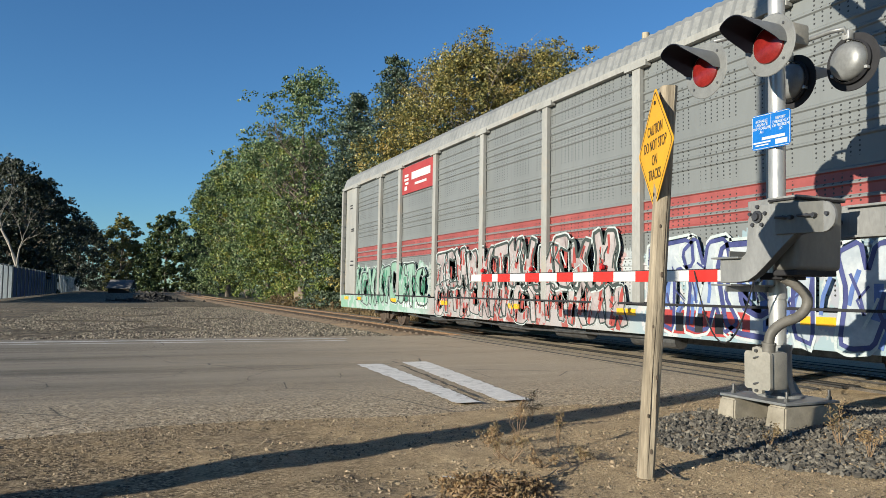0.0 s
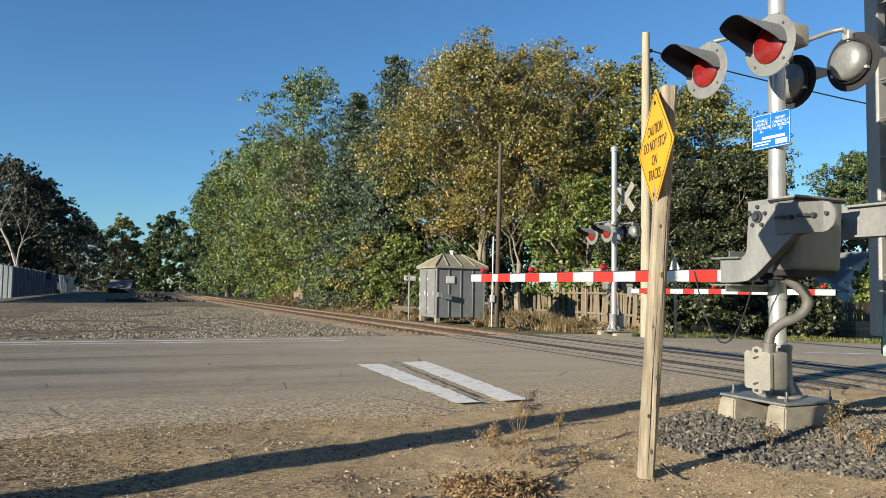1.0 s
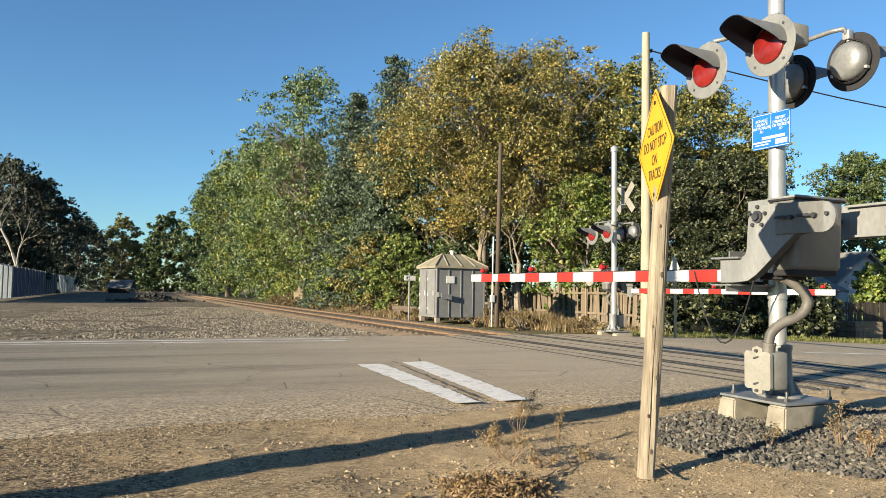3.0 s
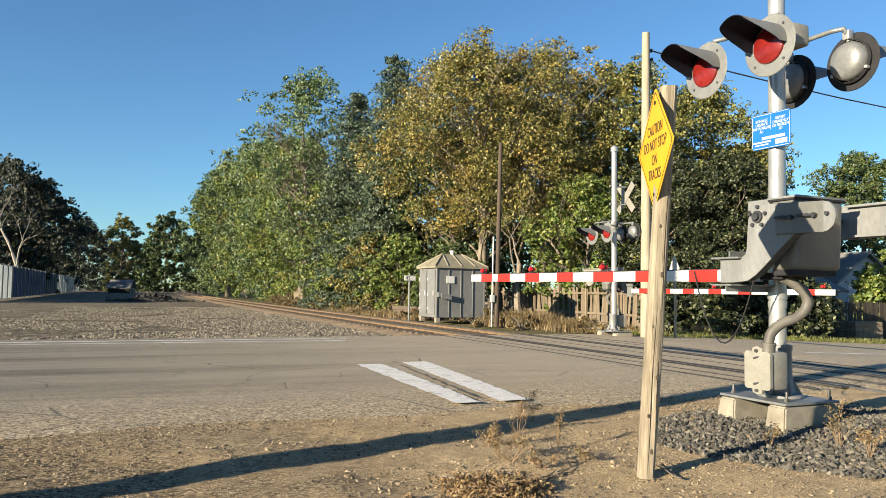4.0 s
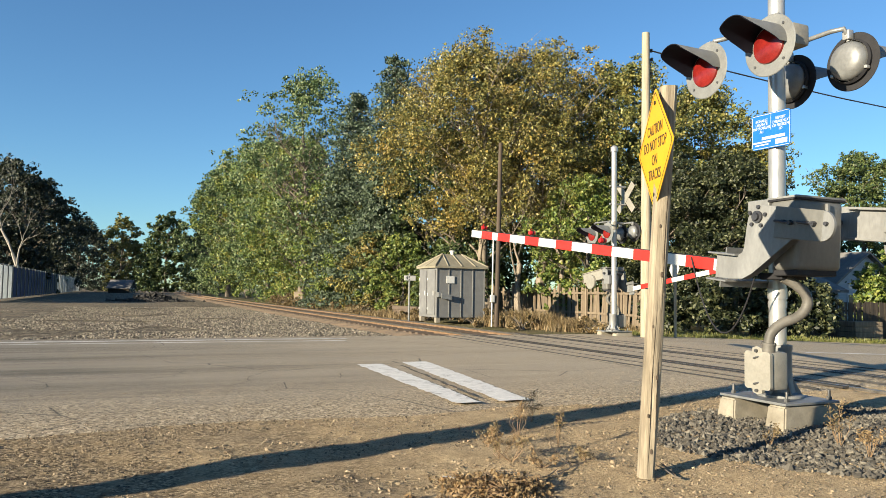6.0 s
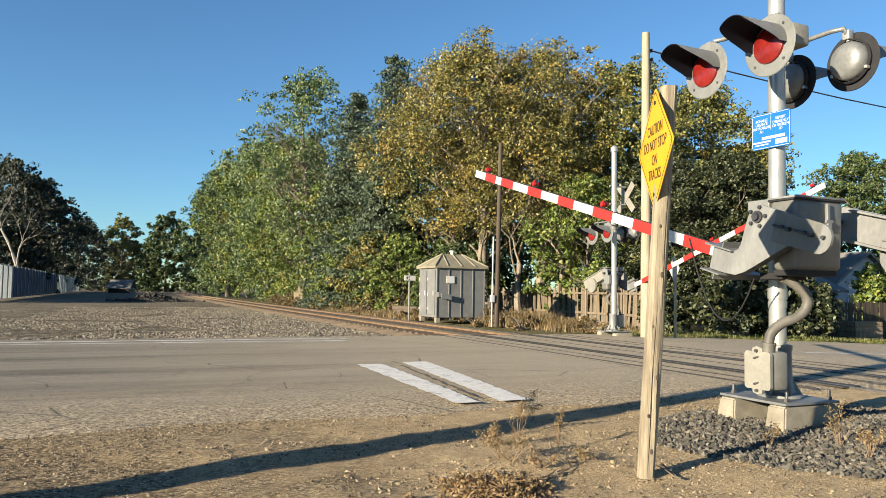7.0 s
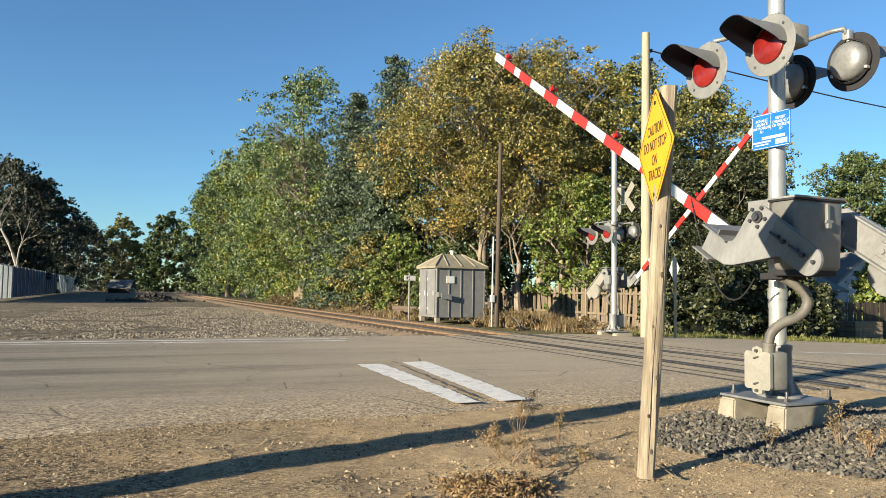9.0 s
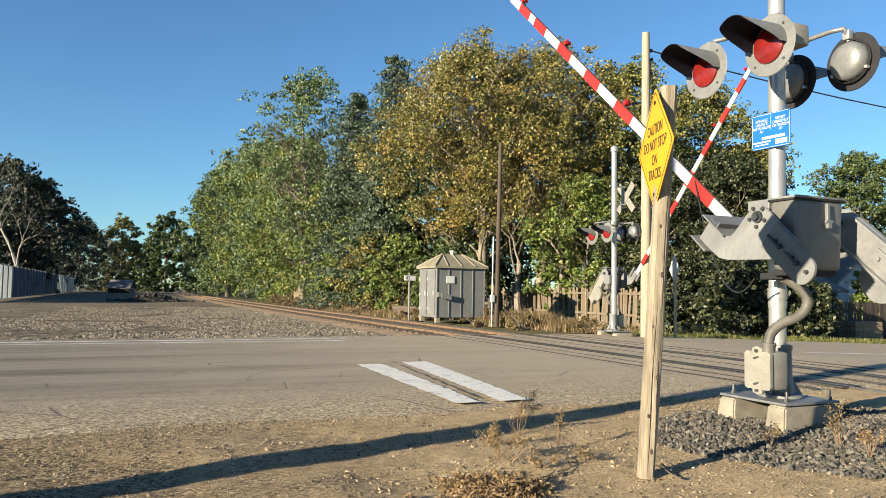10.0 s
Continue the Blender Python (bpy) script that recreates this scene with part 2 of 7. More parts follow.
def lathe(bm, prof, m, seg=32, mi=0):
    """Turns a profile of (radius, height) about the z axis of m."""
    rings = []
    for r, h in prof:
        if r < 1e-5:
            rings.append([bm.verts.new(m @ Vector((0, 0, h)))])
        else:
            rings.append([bm.verts.new(m @ Vector((r * math.cos(2 * math.pi * k / seg), r * math.sin(2 * math.pi * k / seg), h))) for k in range(seg)])
    for a, b in zip(rings, rings[1:]):
        for k in range(seg):
            j = (k + 1) % seg
            if len(a) == 1 and len(b) == 1:
                continue
            if len(a) == 1:
                f = (a[0], b[j], b[k])
            elif len(b) == 1:
                f = (a[k], a[j], b[0])
            else:
                f = (a[k], a[j], b[j], b[k])
            bm.faces.new(f).material_index = mi
    return bm


def prism(bm, outline, m, depth, mi=0):
    """An outline in the xy plane of m, drawn out by depth along its z."""
    a = [bm.verts.new(m @ Vector((x, y, 0))) for x, y in outline]
    b = [bm.verts.new(m @ Vector((x, y, depth))) for x, y in outline]
    n = len(a)
    fs = [bm.faces.new(a[::-1]), bm.faces.new(b)]
    fs += [bm.faces.new((a[k], a[(k + 1) % n], b[(k + 1) % n], b[k])) for k in range(n)]
    for f in fs:
        f.material_index = mi
    bmesh.ops.recalc_face_normals(bm, faces=fs)
    return bm


def quick_mesh(name, verts, faces, material, parent=None, smooth=False):
    me = bpy.data.meshes.new(name)
    me.from_pydata([tuple(v) for v in verts], [], faces)
    me.materials.append(material)
    ob = new(name, me)
    if parent:
        ob.parent = parent
    return ob


def quads_mesh(name, co, material, parent=None):
    """Loose quads from an array (n, 4, 3)."""
    n = len(co)
    me = bpy.data.meshes.new(name)
    me.vertices.add(n * 4)
    me.vertices.foreach_set("co", co.reshape(-1).astype(np.float32))
    me.loops.add(n * 4)
    me.loops.foreach_set("vertex_index", np.arange(n * 4, dtype=np.int32))
    me.polygons.add(n)
    me.polygons.foreach_set("loop_start", np.arange(0, n * 4, 4, dtype=np.int32))
    me.polygons.foreach_set("loop_total", np.full(n, 4, dtype=np.int32))
    me.materials.append(material)
    me.update()
    me.validate()
    ob = new(name, me)
    if parent:
        ob.parent = parent
    return ob


def lettering(text, size, material, parent, m, name="lettering", spread=1.0):
    """Words in the built-in font as a flat raised mesh."""
    cu = bpy.data.curves.new("words", "FONT")
    cu.body, cu.size, cu.align_x, cu.align_y, cu.extrude = text, size, "CENTER", "CENTER", 0.0008
    cu.space_line = 0.95
    tmp = bpy.data.objects.new("words", cu)
    scene.collection.objects.link(tmp)
    bpy.context.view_layer.update()
    me = bpy.data.meshes.new_from_object(tmp.evaluated_get(bpy.context.evaluated_depsgraph_get()))
    bpy.data.objects.remove(tmp)
    me.materials.clear()
    me.materials.append(material)
    ob = new(name, me)
    ob.parent = parent
    ob.matrix_basis = m @ Matrix.Diagonal((spread, 1, 1, 1))
    return ob


# ---- ground ----
def lines(spans):
    out = []
    for a, b, n in spans:
        out += list(np.linspace(a, b, n, endpoint=False))
    return np.array(out + [spans[-1][1]])


def fall(x):
    """The land dips gently beyond the tracks."""
    return -0.037 * min(16.0, max(0.0, x - 12.0))


def bend(y):
    """The track swings slowly aside in the distance."""
    return 0.0002 * max(0.0, y - 45.0) ** 2


def ground_height(x, y):
    """Shoulder, mound round the signal's base, lot and verge."""
    v = Vector((x, y, 0))
    h = -0.035
    near = max(0.0, 1.0 - max(0.0, abs(x - 2) - 7) / 4) * max(0.0, min(1.0, (6.6 - y) / 0.8))
    h += near * (noise.noise(v * 0.9) * 0.035 + noise.noise(v * 3.1) * 0.014 + noise.noise(v * 9.0) * 0.008)
    mound = math.exp(-(((x - 5.9) / 1.5) ** 2 + ((y - 4.2) / 1.3) ** 2))
    h += 0.05 * mound
    if y > 17.2:
        h -= 0.16 * min(1.0, (y - 17.2) / 1.2)
        h += 0.02 * noise.noise(v * 0.4) + 0.012 * noise.noise(v * 1.7)
    if x > 11.5 and y > 17.6:
        h += 0.14 * min(1, (x - 11.5) / 1.5)
    return h + fall(x)


def build_ground():
    xs = lines([(-900, -120, 8), (-120, -20, 16), (-20, -5, 20), (-5, 8, 110), (8, 12, 10), (12, 60, 30), (60, 160, 12), (160, 900, 8)])
    ys = lines([(-900, -60, 10), (-60, 0, 14), (0, 2.5, 12), (2.5, 6.7, 46), (6.7, 17.5, 14), (17.5, 60, 60), (60, 200, 30), (200, 1500, 12)])
    verts = [(x, y, ground_height(x, y) if abs(x) < 60 and abs(y) < 80 else (-0.195 if y > 17 else -0.035) + fall(x)) for y in ys for x in xs]
    n = len(xs)
    faces = [(j * n + i, j * n + i + 1, (j + 1) * n + i + 1, (j + 1) * n + i) for j in range(len(ys) - 1) for i in range(n - 1)]
    g = quick_mesh("ground", verts, faces, ground_mat())
    g.data.polygons.foreach_set("use_smooth", [True] * len(faces))
    tagged(g, "sandy gravel shoulder, crushed-stone lot and dry verge", "ground", kind="structure")


def ground_mat():
    m, nt, b = nodes_of("ground_mix")
    pos = nt.nodes.new("ShaderNodeTexCoord").outputs["Object"]
    sx = nt.nodes.new("ShaderNodeSeparateXYZ")
    nt.links.new(pos, sx.inputs[0])
    x, y = sx.outputs[0], sx.outputs[1]
    wob = math_node(nt, "MULTIPLY", math_node(nt, "SUBTRACT", noise_of(nt, 0.5, 5, 0.7), 0.5), 3.0)

    def layer(scale, cols, dirt, cut, dscale=1.3):
        v = cells(nt, scale)
        sep = nt.nodes.new("ShaderNodeSeparateColor")
        nt.links.new(v.outputs["Color"], sep.inputs[0])
        c = ramp(nt, sep.outputs[0], [(i / (len(cols) - 1), k) for i, k in enumerate(cols)])
        # cell edges darkened: crevice shade between stones put into the colour
        c = mixc(nt, 0.7, c, ramp(nt, v.outputs["Distance"], [(0.25, (1, 1, 1)), (0.75, (0.3, 0.28, 0.25))]), "MULTIPLY")
        d = noise_of(nt, dscale, 8, 0.72)
        return mixc(nt, ramp(nt, d, [(cut - 0.1, (1, 1, 1)), (cut + 0.1, (0, 0, 0))]), c, dirt), v.outputs["Distance"]

    near, hn = layer(46, [(0.045, 0.033, 0.02), (0.3, 0.228, 0.138), (0.6, 0.475, 0.31)], (0.35, 0.26, 0.152), 0.42, 3.0)
    lot, hl = layer(9, [(0.05, 0.041, 0.029), (0.2, 0.166, 0.12), (0.42, 0.36, 0.27)], (0.26, 0.205, 0.132), 0.4, 0.4)
    far = ramp(nt, noise_of(nt, 0.8, 6, 0.7), [(0.3, (0.07, 0.075, 0.025)), (0.7, (0.2, 0.16, 0.08))])
    # trodden sand round the post and the track's edge
    sm = nt.nodes.new("ShaderNodeMapRange")
    sm.inputs[1].default_value, sm.inputs[2].default_value, sm.inputs[3].default_value, sm.inputs[4].default_value = -0.4, 2.6, 0.0, 0.75
    nt.links.new(math_node(nt, "ADD", x, math_node(nt, "MULTIPLY", math_node(nt, "SUBTRACT", noise_of(nt, 1.1, 7, 0.75), 0.5), 6.0)), sm.inputs[0])
    sand = ramp(nt, noise_of(nt, 60, 5, 0.8), [(0.34, (0.18, 0.128, 0.07)), (0.5, (0.56, 0.42, 0.25)), (0.66, (0.76, 0.6, 0.385))])
    near = mixc(nt, sm.outputs[0], near, sand)
    lm = math_node(nt, "GREATER_THAN", y, 12.0)
    col = mixc(nt, lm, near, lot)
    fm = math_node(nt, "MULTIPLY", math_node(nt, "GREATER_THAN", math_node(nt, "ADD", x, wob), 11.6), lm)
    col = mixc(nt, fm, col, far)
    mid = noise_of(nt, 7.0, 6, 0.75)
    col = mixc(nt, 0.75, col, ramp(nt, mid, [(0.3, (0.5, 0.47, 0.43)), (0.58, (1, 1, 1))]), "MULTIPLY")
    broad = noise_of(nt, 0.25, 5, 0.65)
    col = mixc(nt, 0.7, col, ramp(nt, broad, [(0.3, (0.62, 0.6, 0.56)), (0.68, (1, 1, 1))]), "MULTIPLY")
    nt.links.new(col, b.inputs["Base Color"])
    b.inputs["Roughness"].default_value = 0.92
    b.inputs["Specular IOR Level"].default_value = 0.25
    hh = nt.nodes.new("ShaderNodeMix")
    nt.links.new(lm, hh.inputs[0])
    nt.links.new(hn, hh.inputs[2])
    nt.links.new(hl, hh.inputs[3])
    rough_h = math_node(nt, "ADD", math_node(nt, "MULTIPLY", hh.outputs[0], -0.35), math_node(nt, "ADD", math_node(nt, "MULTIPLY", noise_of(nt, 11, 8, 0.8), 2.0), noise_of(nt, 70, 4, 0.8)))
    bump_of(nt, b, rough_h, 0.7, 0.025)
    return m


def asphalt_mat():
    m, nt, b = nodes_of("old_asphalt")
    pos = nt.nodes.new("ShaderNodeTexCoord").outputs["Object"]
    sx = nt.nodes.new("ShaderNodeSeparateXYZ")
    nt.links.new(pos, sx.inputs[0])
    y = sx.outputs[1]
    col = ramp(nt, noise_of(nt, 0.7, 6, 0.7, stretch=(0.12, 2.2, 1)), [(0.32, (0.12, 0.101, 0.074)), (0.5, (0.25, 0.212, 0.158)), (0.68, (0.4, 0.34, 0.256))])
    fine = noise_of(nt, 90, 3, 0.8)
    col = mixc(nt, 0.85, col, ramp(nt, fine, [(0.34, (0.22, 0.22, 0.22)), (0.62, (1.25, 1.25, 1.25))]), "MULTIPLY")
    col = mixc(nt, 0.7, col, ramp(nt, noise_of(nt, 14, 7, 0.8, stretch=(0.5, 1.2, 1)), [(0.34, (0.55, 0.54, 0.52)), (0.6, (1.05, 1.05, 1.05))]), "MULTIPLY")
    col = mixc(nt, 0.8, col, ramp(nt, noise_of(nt, 38, 4, 0.8, stretch=(1, 2.2, 1)), [(0.36, (0.45, 0.44, 0.42)), (0.58, (1.12, 1.12, 1.12))]), "MULTIPLY")
    # wheel paths along the lanes
    wave = math_node(nt, "SINE", math_node(nt, "MULTIPLY", math_node(nt, "ADD", y, math_node(nt, "MULTIPLY", noise_of(nt, 0.3), 0.6)), 3.3))
    col = mixc(nt, ramp(nt, wave, [(0.1, (0, 0, 0)), (0.9, (0.65, 0.65, 0.65))]), col, (0.22, 0.19, 0.148))
    # dust dragged along the lanes near the tracks
    x = sx.outputs[0]
    dm = nt.nodes.new("ShaderNodeMapRange")
    dm.inputs[1].default_value, dm.inputs[2].default_value, dm.inputs[3].default_value, dm.inputs[4].default_value = -1.5, 6.0, 0.0, 0.6
    nt.links.new(math_node(nt, "ADD", x, math_node(nt, "MULTIPLY", math_node(nt, "SUBTRACT", noise_of(nt, 0.5, 6, 0.7, stretch=(0.5, 1.6, 1)), 0.5), 9.0)), dm.inputs[0])
    grain = ramp(nt, fine, [(0.34, (0.18, 0.143, 0.096)), (0.5, (0.47, 0.38, 0.262)), (0.66, (0.68, 0.555, 0.39))])
    col = mixc(nt, dm.outputs[0], col, grain)
    # dust and grit along the near edge
    edge = math_node(nt, "ADD", y, math_node(nt, "MULTIPLY", math_node(nt, "SUBTRACT", noise_of(nt, 1.5, 8, 0.75), 0.5), 3.4))
    mr = nt.nodes.new("ShaderNodeMapRange")
    mr.inputs[1].default_value, mr.inputs[2].default_value, mr.inputs[3].default_value, mr.inputs[4].default_value = 6.6, 8.9, 1.0, 0.0
    nt.links.new(edge, mr.inputs[0])
    gv = cells(nt, 46)
    gs = nt.nodes.new("ShaderNodeSeparateColor")
    nt.links.new(gv.outputs["Color"], gs.inputs[0])
    grit = ramp(nt, gs.outputs[0], [(0.0, (0.08, 0.062, 0.04)), (0.3, (0.24, 0.188, 0.12)), (0.7, (0.38, 0.3, 0.195)), (1.0, (0.58, 0.48, 0.34))])
    col = mixc(nt, mr.outputs[0], col, grit)
    # cracks
    v = nt.nodes.new("ShaderNodeTexVoronoi")
    v.feature = "DISTANCE_TO_EDGE"
    v.inputs["Scale"].default_value = 0.5
    wp = mixc(nt, 0.12, pos, add(nt, "ShaderNodeTexNoise", Scale=1.4, Detail=6).outputs[1])
    nt.links.new(wp, v.inputs["Vector"])
    crack = ramp(nt, v.outputs["Distance"], [(0.0, (1, 1, 1)), (0.005, (0, 0, 0))])
    crack = mixc(nt, ramp(nt, noise_of(nt, 0.5), [(0.5, (0, 0, 0)), (0.55, (1, 1, 1))]), (0.0, 0.0, 0.0), crack)
    col = mixc(nt, crack, col, (0.04, 0.037, 0.034))
    nt.links.new(col, b.inputs["Base Color"])
    b.inputs["Roughness"].default_value = 0.85
    bump_of(nt, b, fine, 0.8, 0.01)
    return m


ROAD0, ROAD1 = 6.55, 17.3


def build_road():
    rnd = random.Random(3)
    mat_ = asphalt_mat()
    M["asphalt"] = mat_
    xs = np.concatenate([np.linspace(-160, -20, 30), np.linspace(-19.5, 40, 200), np.linspace(41, 160, 30)])
    verts, faces = [], []
    for x in xs:
        e0 = ROAD0 + 0.22 * noise.noise(Vector((x * 0.6, 0, 0))) + 0.1 * noise.noise(Vector((x * 2.7, 5, 0)))
        e1 = ROAD1 + 0.12 * noise.noise(Vector((x * 0.8, 9, 0)))
        row = [(e0 - 0.6, -0.075), (e0, -0.03), (e0 + 0.7, -0.008), (11.0, 0.0), (e1 - 0.4, 0.0), (e1, -0.008), (e1 + 0.1, -0.07)]
        verts += [(x, yy, zz + fall(x)) for yy, zz in row]
    for i in range(len(xs) - 1):
        for k in range(6):
            a = i * 7 + k
            faces.append((a, a + 7, a + 8, a + 1))
    r = quick_mesh("road", verts, faces, mat_)
    tagged(r, "old bleached grey asphalt road with worn wheel paths", "road", kind="structure")

    def strip(name, x0, x1, y0, y1, z, mat, label, ragged=0.02):
        n = max(2, int(abs(x1 - x0) / 0.25) + 1)
        vs, fs = [], []
        for i in range(n):
            x = x0 + (x1 - x0) * i / (n - 1)
            j0, j1 = rnd.uniform(-ragged, ragged), rnd.uniform(-ragged, ragged)
            vs += [(x, y0 + j0, z + fall(x)), (x, y1 + j1, z + fall(x))]
        fs = [(2 * i, 2 * i + 2, 2 * i + 3, 2 * i + 1) for i in range(n - 1)]
        return tagged(quick_mesh(name, vs, fs, mat), label, "road marking", kind="structure")

    strip("edge_line", -40, 4.8, 16.35, 16.6, 0.004, M["line_worn"], "worn white edge line on the asphalt", 0.04)
    strip("edge_line", -40, 4.6, 15.75, 15.9, 0.004, M["line_worn"], "faded second white edge line on the asphalt", 0.05)
    strip("edge_line", 13.2, 60, 11.0, 11.25, 0.004, M["line_worn"], "worn white line beyond the tracks", 0.03)
    for far0, far1, near0, near1, y1 in ((3.29, 3.70, 3.12, 3.40, 10.68), (4.08, 4.5, 3.62, 3.97, 10.85)):
        bm = bmesh.new()
        n = 40
        rows = []
        for i in range(n + 1):
            k = i / n
            y = 6.72 + (y1 - 6.72) * k
            j0, j1 = rnd.uniform(-0.018, 0.018), rnd.uniform(-0.018, 0.018)
            rows.append((bm.verts.new((near0 + (far0 - near0) * k + j0, y, 0.005)), bm.verts.new((near1 + (far1 - near1) * k + j1, y, 0.005))))
        for a, b in zip(rows, rows[1:]):
            bm.faces.new((a[0], a[1], b[1], b[0]))
        tagged(part("stop_line", bm, M["paint_white"]), "white painted stop bar with worn edges on the road", "road marking", kind="structure")
    # open cracks and joints in the asphalt
    for pts, w in ((((-9, 9.55), (-3, 9.75), (0, 9.9), (3.1, 10.75)), 0.02), (((1.1, 8.6), (1.45, 9.1), (1.5, 9.5), (1.95, 10.3)), 0.02), (((0.25, 9.6), (0.62, 9.85), (0.85, 10.6)), 0.022),
                   (((2.6, 9.1), (2.75, 9.7)), 0.02), (((5.0, 16.2), (6.0, 14.6), (6.3, 13.2)), 0.04), (((-6, 13.2), (-1, 13.5), (3, 13.3), (7, 13.6)), 0.03),
                   (((3.52, 7.0), (3.7, 8.6), (3.9, 10.5)), 0.07), (((-5, 8.1), (-1.5, 8.25), (1.2, 8.0)), 0.016), (((7.2, 8.0), (7.35, 11.0), (7.1, 14.0), (7.3, 16.5)), 0.025)):
        bm = bmesh.new()
        prev = None
        for p, q in zip(pts, pts[1:]):
            p, q = Vector(p), Vector(q)
            n = max(4, int((q - p).length / 0.09))
            side = Vector((-(q - p).y, (q - p).x)).normalized()
            for i in range(n):
                c = p.lerp(q, i / n) + side * rnd.gauss(0, 0.009)
                hw = side * w * rnd.uniform(0.1, 0.42)
                cur = (bm.verts.new((c.x + hw.x, c.y + hw.y, 0.0045)), bm.verts.new((c.x - hw.x, c.y - hw.y, 0.0045)))
                if prev:
                    bm.faces.new((prev[0], cur[0], cur[1], prev[1]))
                prev = cur
        tagged(part("road_crack", bm, M["crack"]), "thin dark crack in the old asphalt", "crack", kind="structure")


TRACK = 9.25


def build_track():
    for side in (-1, 1):
        bm = bmesh.new()
        x = TRACK + side * 0.755
        ys = [-230, -60, 0, 20, 45] + list(range(55, 236, 10))
        for w, z0, z1, mi in ((0.07, -0.036, 0.0, 1), (0.018, -0.145, -0.036, 0), (0.14, -0.165, -0.145, 0)):
            prev = None
            for yy in ys:
                xc = x + bend(yy)
                ring = [bm.verts.new((xc + sx * w / 2, yy, zz)) for sx, zz in ((-1, z0), (1, z0), (1, z1), (-1, z1))]
                if prev:
                    for k in range(4):
                        bm.faces.new((prev[k], prev[(k + 1) % 4], ring[(k + 1) % 4], ring[k])).material_index = mi
                prev = ring
        tagged(part("rail", bm, [M["rail"], M["railtop"]]), "rusty steel rail with a polished head", "rail", group="rails", kind="structure")
    bm = bmesh.new()
    for y0, y1, top in ((-240, 6.2, -0.12), (17.5, 260, -0.14)):
        prof = [(-2.9, -0.3), (-1.5, top), (1.5, top), (2.7, -0.3)]
        prev = None
        for yy in ([y0, y1] if y1 < 10 else [y0, 45] + list(range(60, 241, 12))):
            ring = [bm.verts.new((TRACK + px + bend(yy), yy, pz)) for px, pz in prof]
            if prev:
                for k in range(3):
                    bm.faces.new((prev[k], prev[k + 1], ring[k + 1], ring[k]))
            prev = ring
    tagged(part("ballast_bed", bm, M["ballast"]), "rust-stained crushed ballast under the track", "ballast", kind="structure")
    me = bpy.data.meshes.new("tie")
    bm = bmesh.new()
    box(bm, (0, 0, 0), (2.55, 0.22, 0.16), 0.012)
    bm.to_mesh(me)
    bm.free()
    me.materials.append(M["tie"])
    rnd = random.Random(7)
    for i in range(120):
        ob = new("tie", me)
        ob.matrix_basis = pose(TRACK + bend(17.9 + i * 0.53) + rnd.uniform(-0.04, 0.04), 17.9 + i * 0.53, -0.17 + rnd.uniform(-0.008, 0.008), 0, 0, rnd.uniform(-1.5, 1.5))
        tagged(ob, "weathered timber cross tie in the ballast", "cross tie", "ties", "structure")
    # crossing surface: flangeways and panel joints
    bm = bmesh.new()
    for xc, w in ((TRACK - 0.755 + 0.115, 0.13), (TRACK + 0.755 - 0.115, 0.13), (TRACK - 0.755 - 0.1, 0.1), (TRACK + 0.755 + 0.1, 0.1), (TRACK - 1.35, 0.03), (TRACK + 1.35, 0.03), (TRACK - 1.75, 0.06), (TRACK + 1.75, 0.06), (TRACK, 0.025)):
        box(bm, (xc, (ROAD0 + ROAD1) / 2 - 0.1, -0.004), (w, ROAD1 - ROAD0, 0.02))
    tagged(part("flangeway", bm, M["rubber"]), "dark rubber flangeway strips in the crossing", "crossing surface", kind="structure")


build_ground()
build_road()
build_track()


# ---- foliage ----
def leaf_quads(rng, centres, spread, count, size, up=0.4, group=8, tight=0.17):
    """Leaves in small sprays round each centre: (n, 4, 3)."""
    sprays = -(-count // group)
    sp = np.broadcast_to(np.asarray(spread, dtype=float), (len(centres),))
    c = np.repeat(centres, sprays, axis=0)
    w = np.repeat(sp, sprays)[:, None]
    d = rng.normal(size=(len(c), 3))
    d /= np.linalg.norm(d, axis=1)[:, None]
    c = c + d * (rng.random((len(c), 1)) ** 0.45) * w * np.array([1, 1, 0.75])
    c, d, w = np.repeat(c, group, axis=0), np.repeat(d, group, axis=0), np.repeat(w, group, axis=0)
    n = len(c)
    c = c + rng.normal(size=(n, 3)) * w * tight * np.array([1, 1, 0.6])
    nrm = rng.normal(size=(n, 3)) * 0.9 + d * 0.7 + np.array([0, 0, up])
    nrm /= np.linalg.norm(nrm, axis=1)[:, None]
    a = np.cross(nrm, rng.normal(size=(n, 3)))
    a /= np.linalg.norm(a, axis=1)[:, None]
    b = np.cross(nrm, a)
    s = size * rng.uniform(0.6, 1.35, (n, 1))
    a, b = a * s, b * s * 0.62
    return np.stack([c - a, c - b * 0.9 + a * 0.1, c + a, c + b * 0.9 + a * 0.1], axis=1)


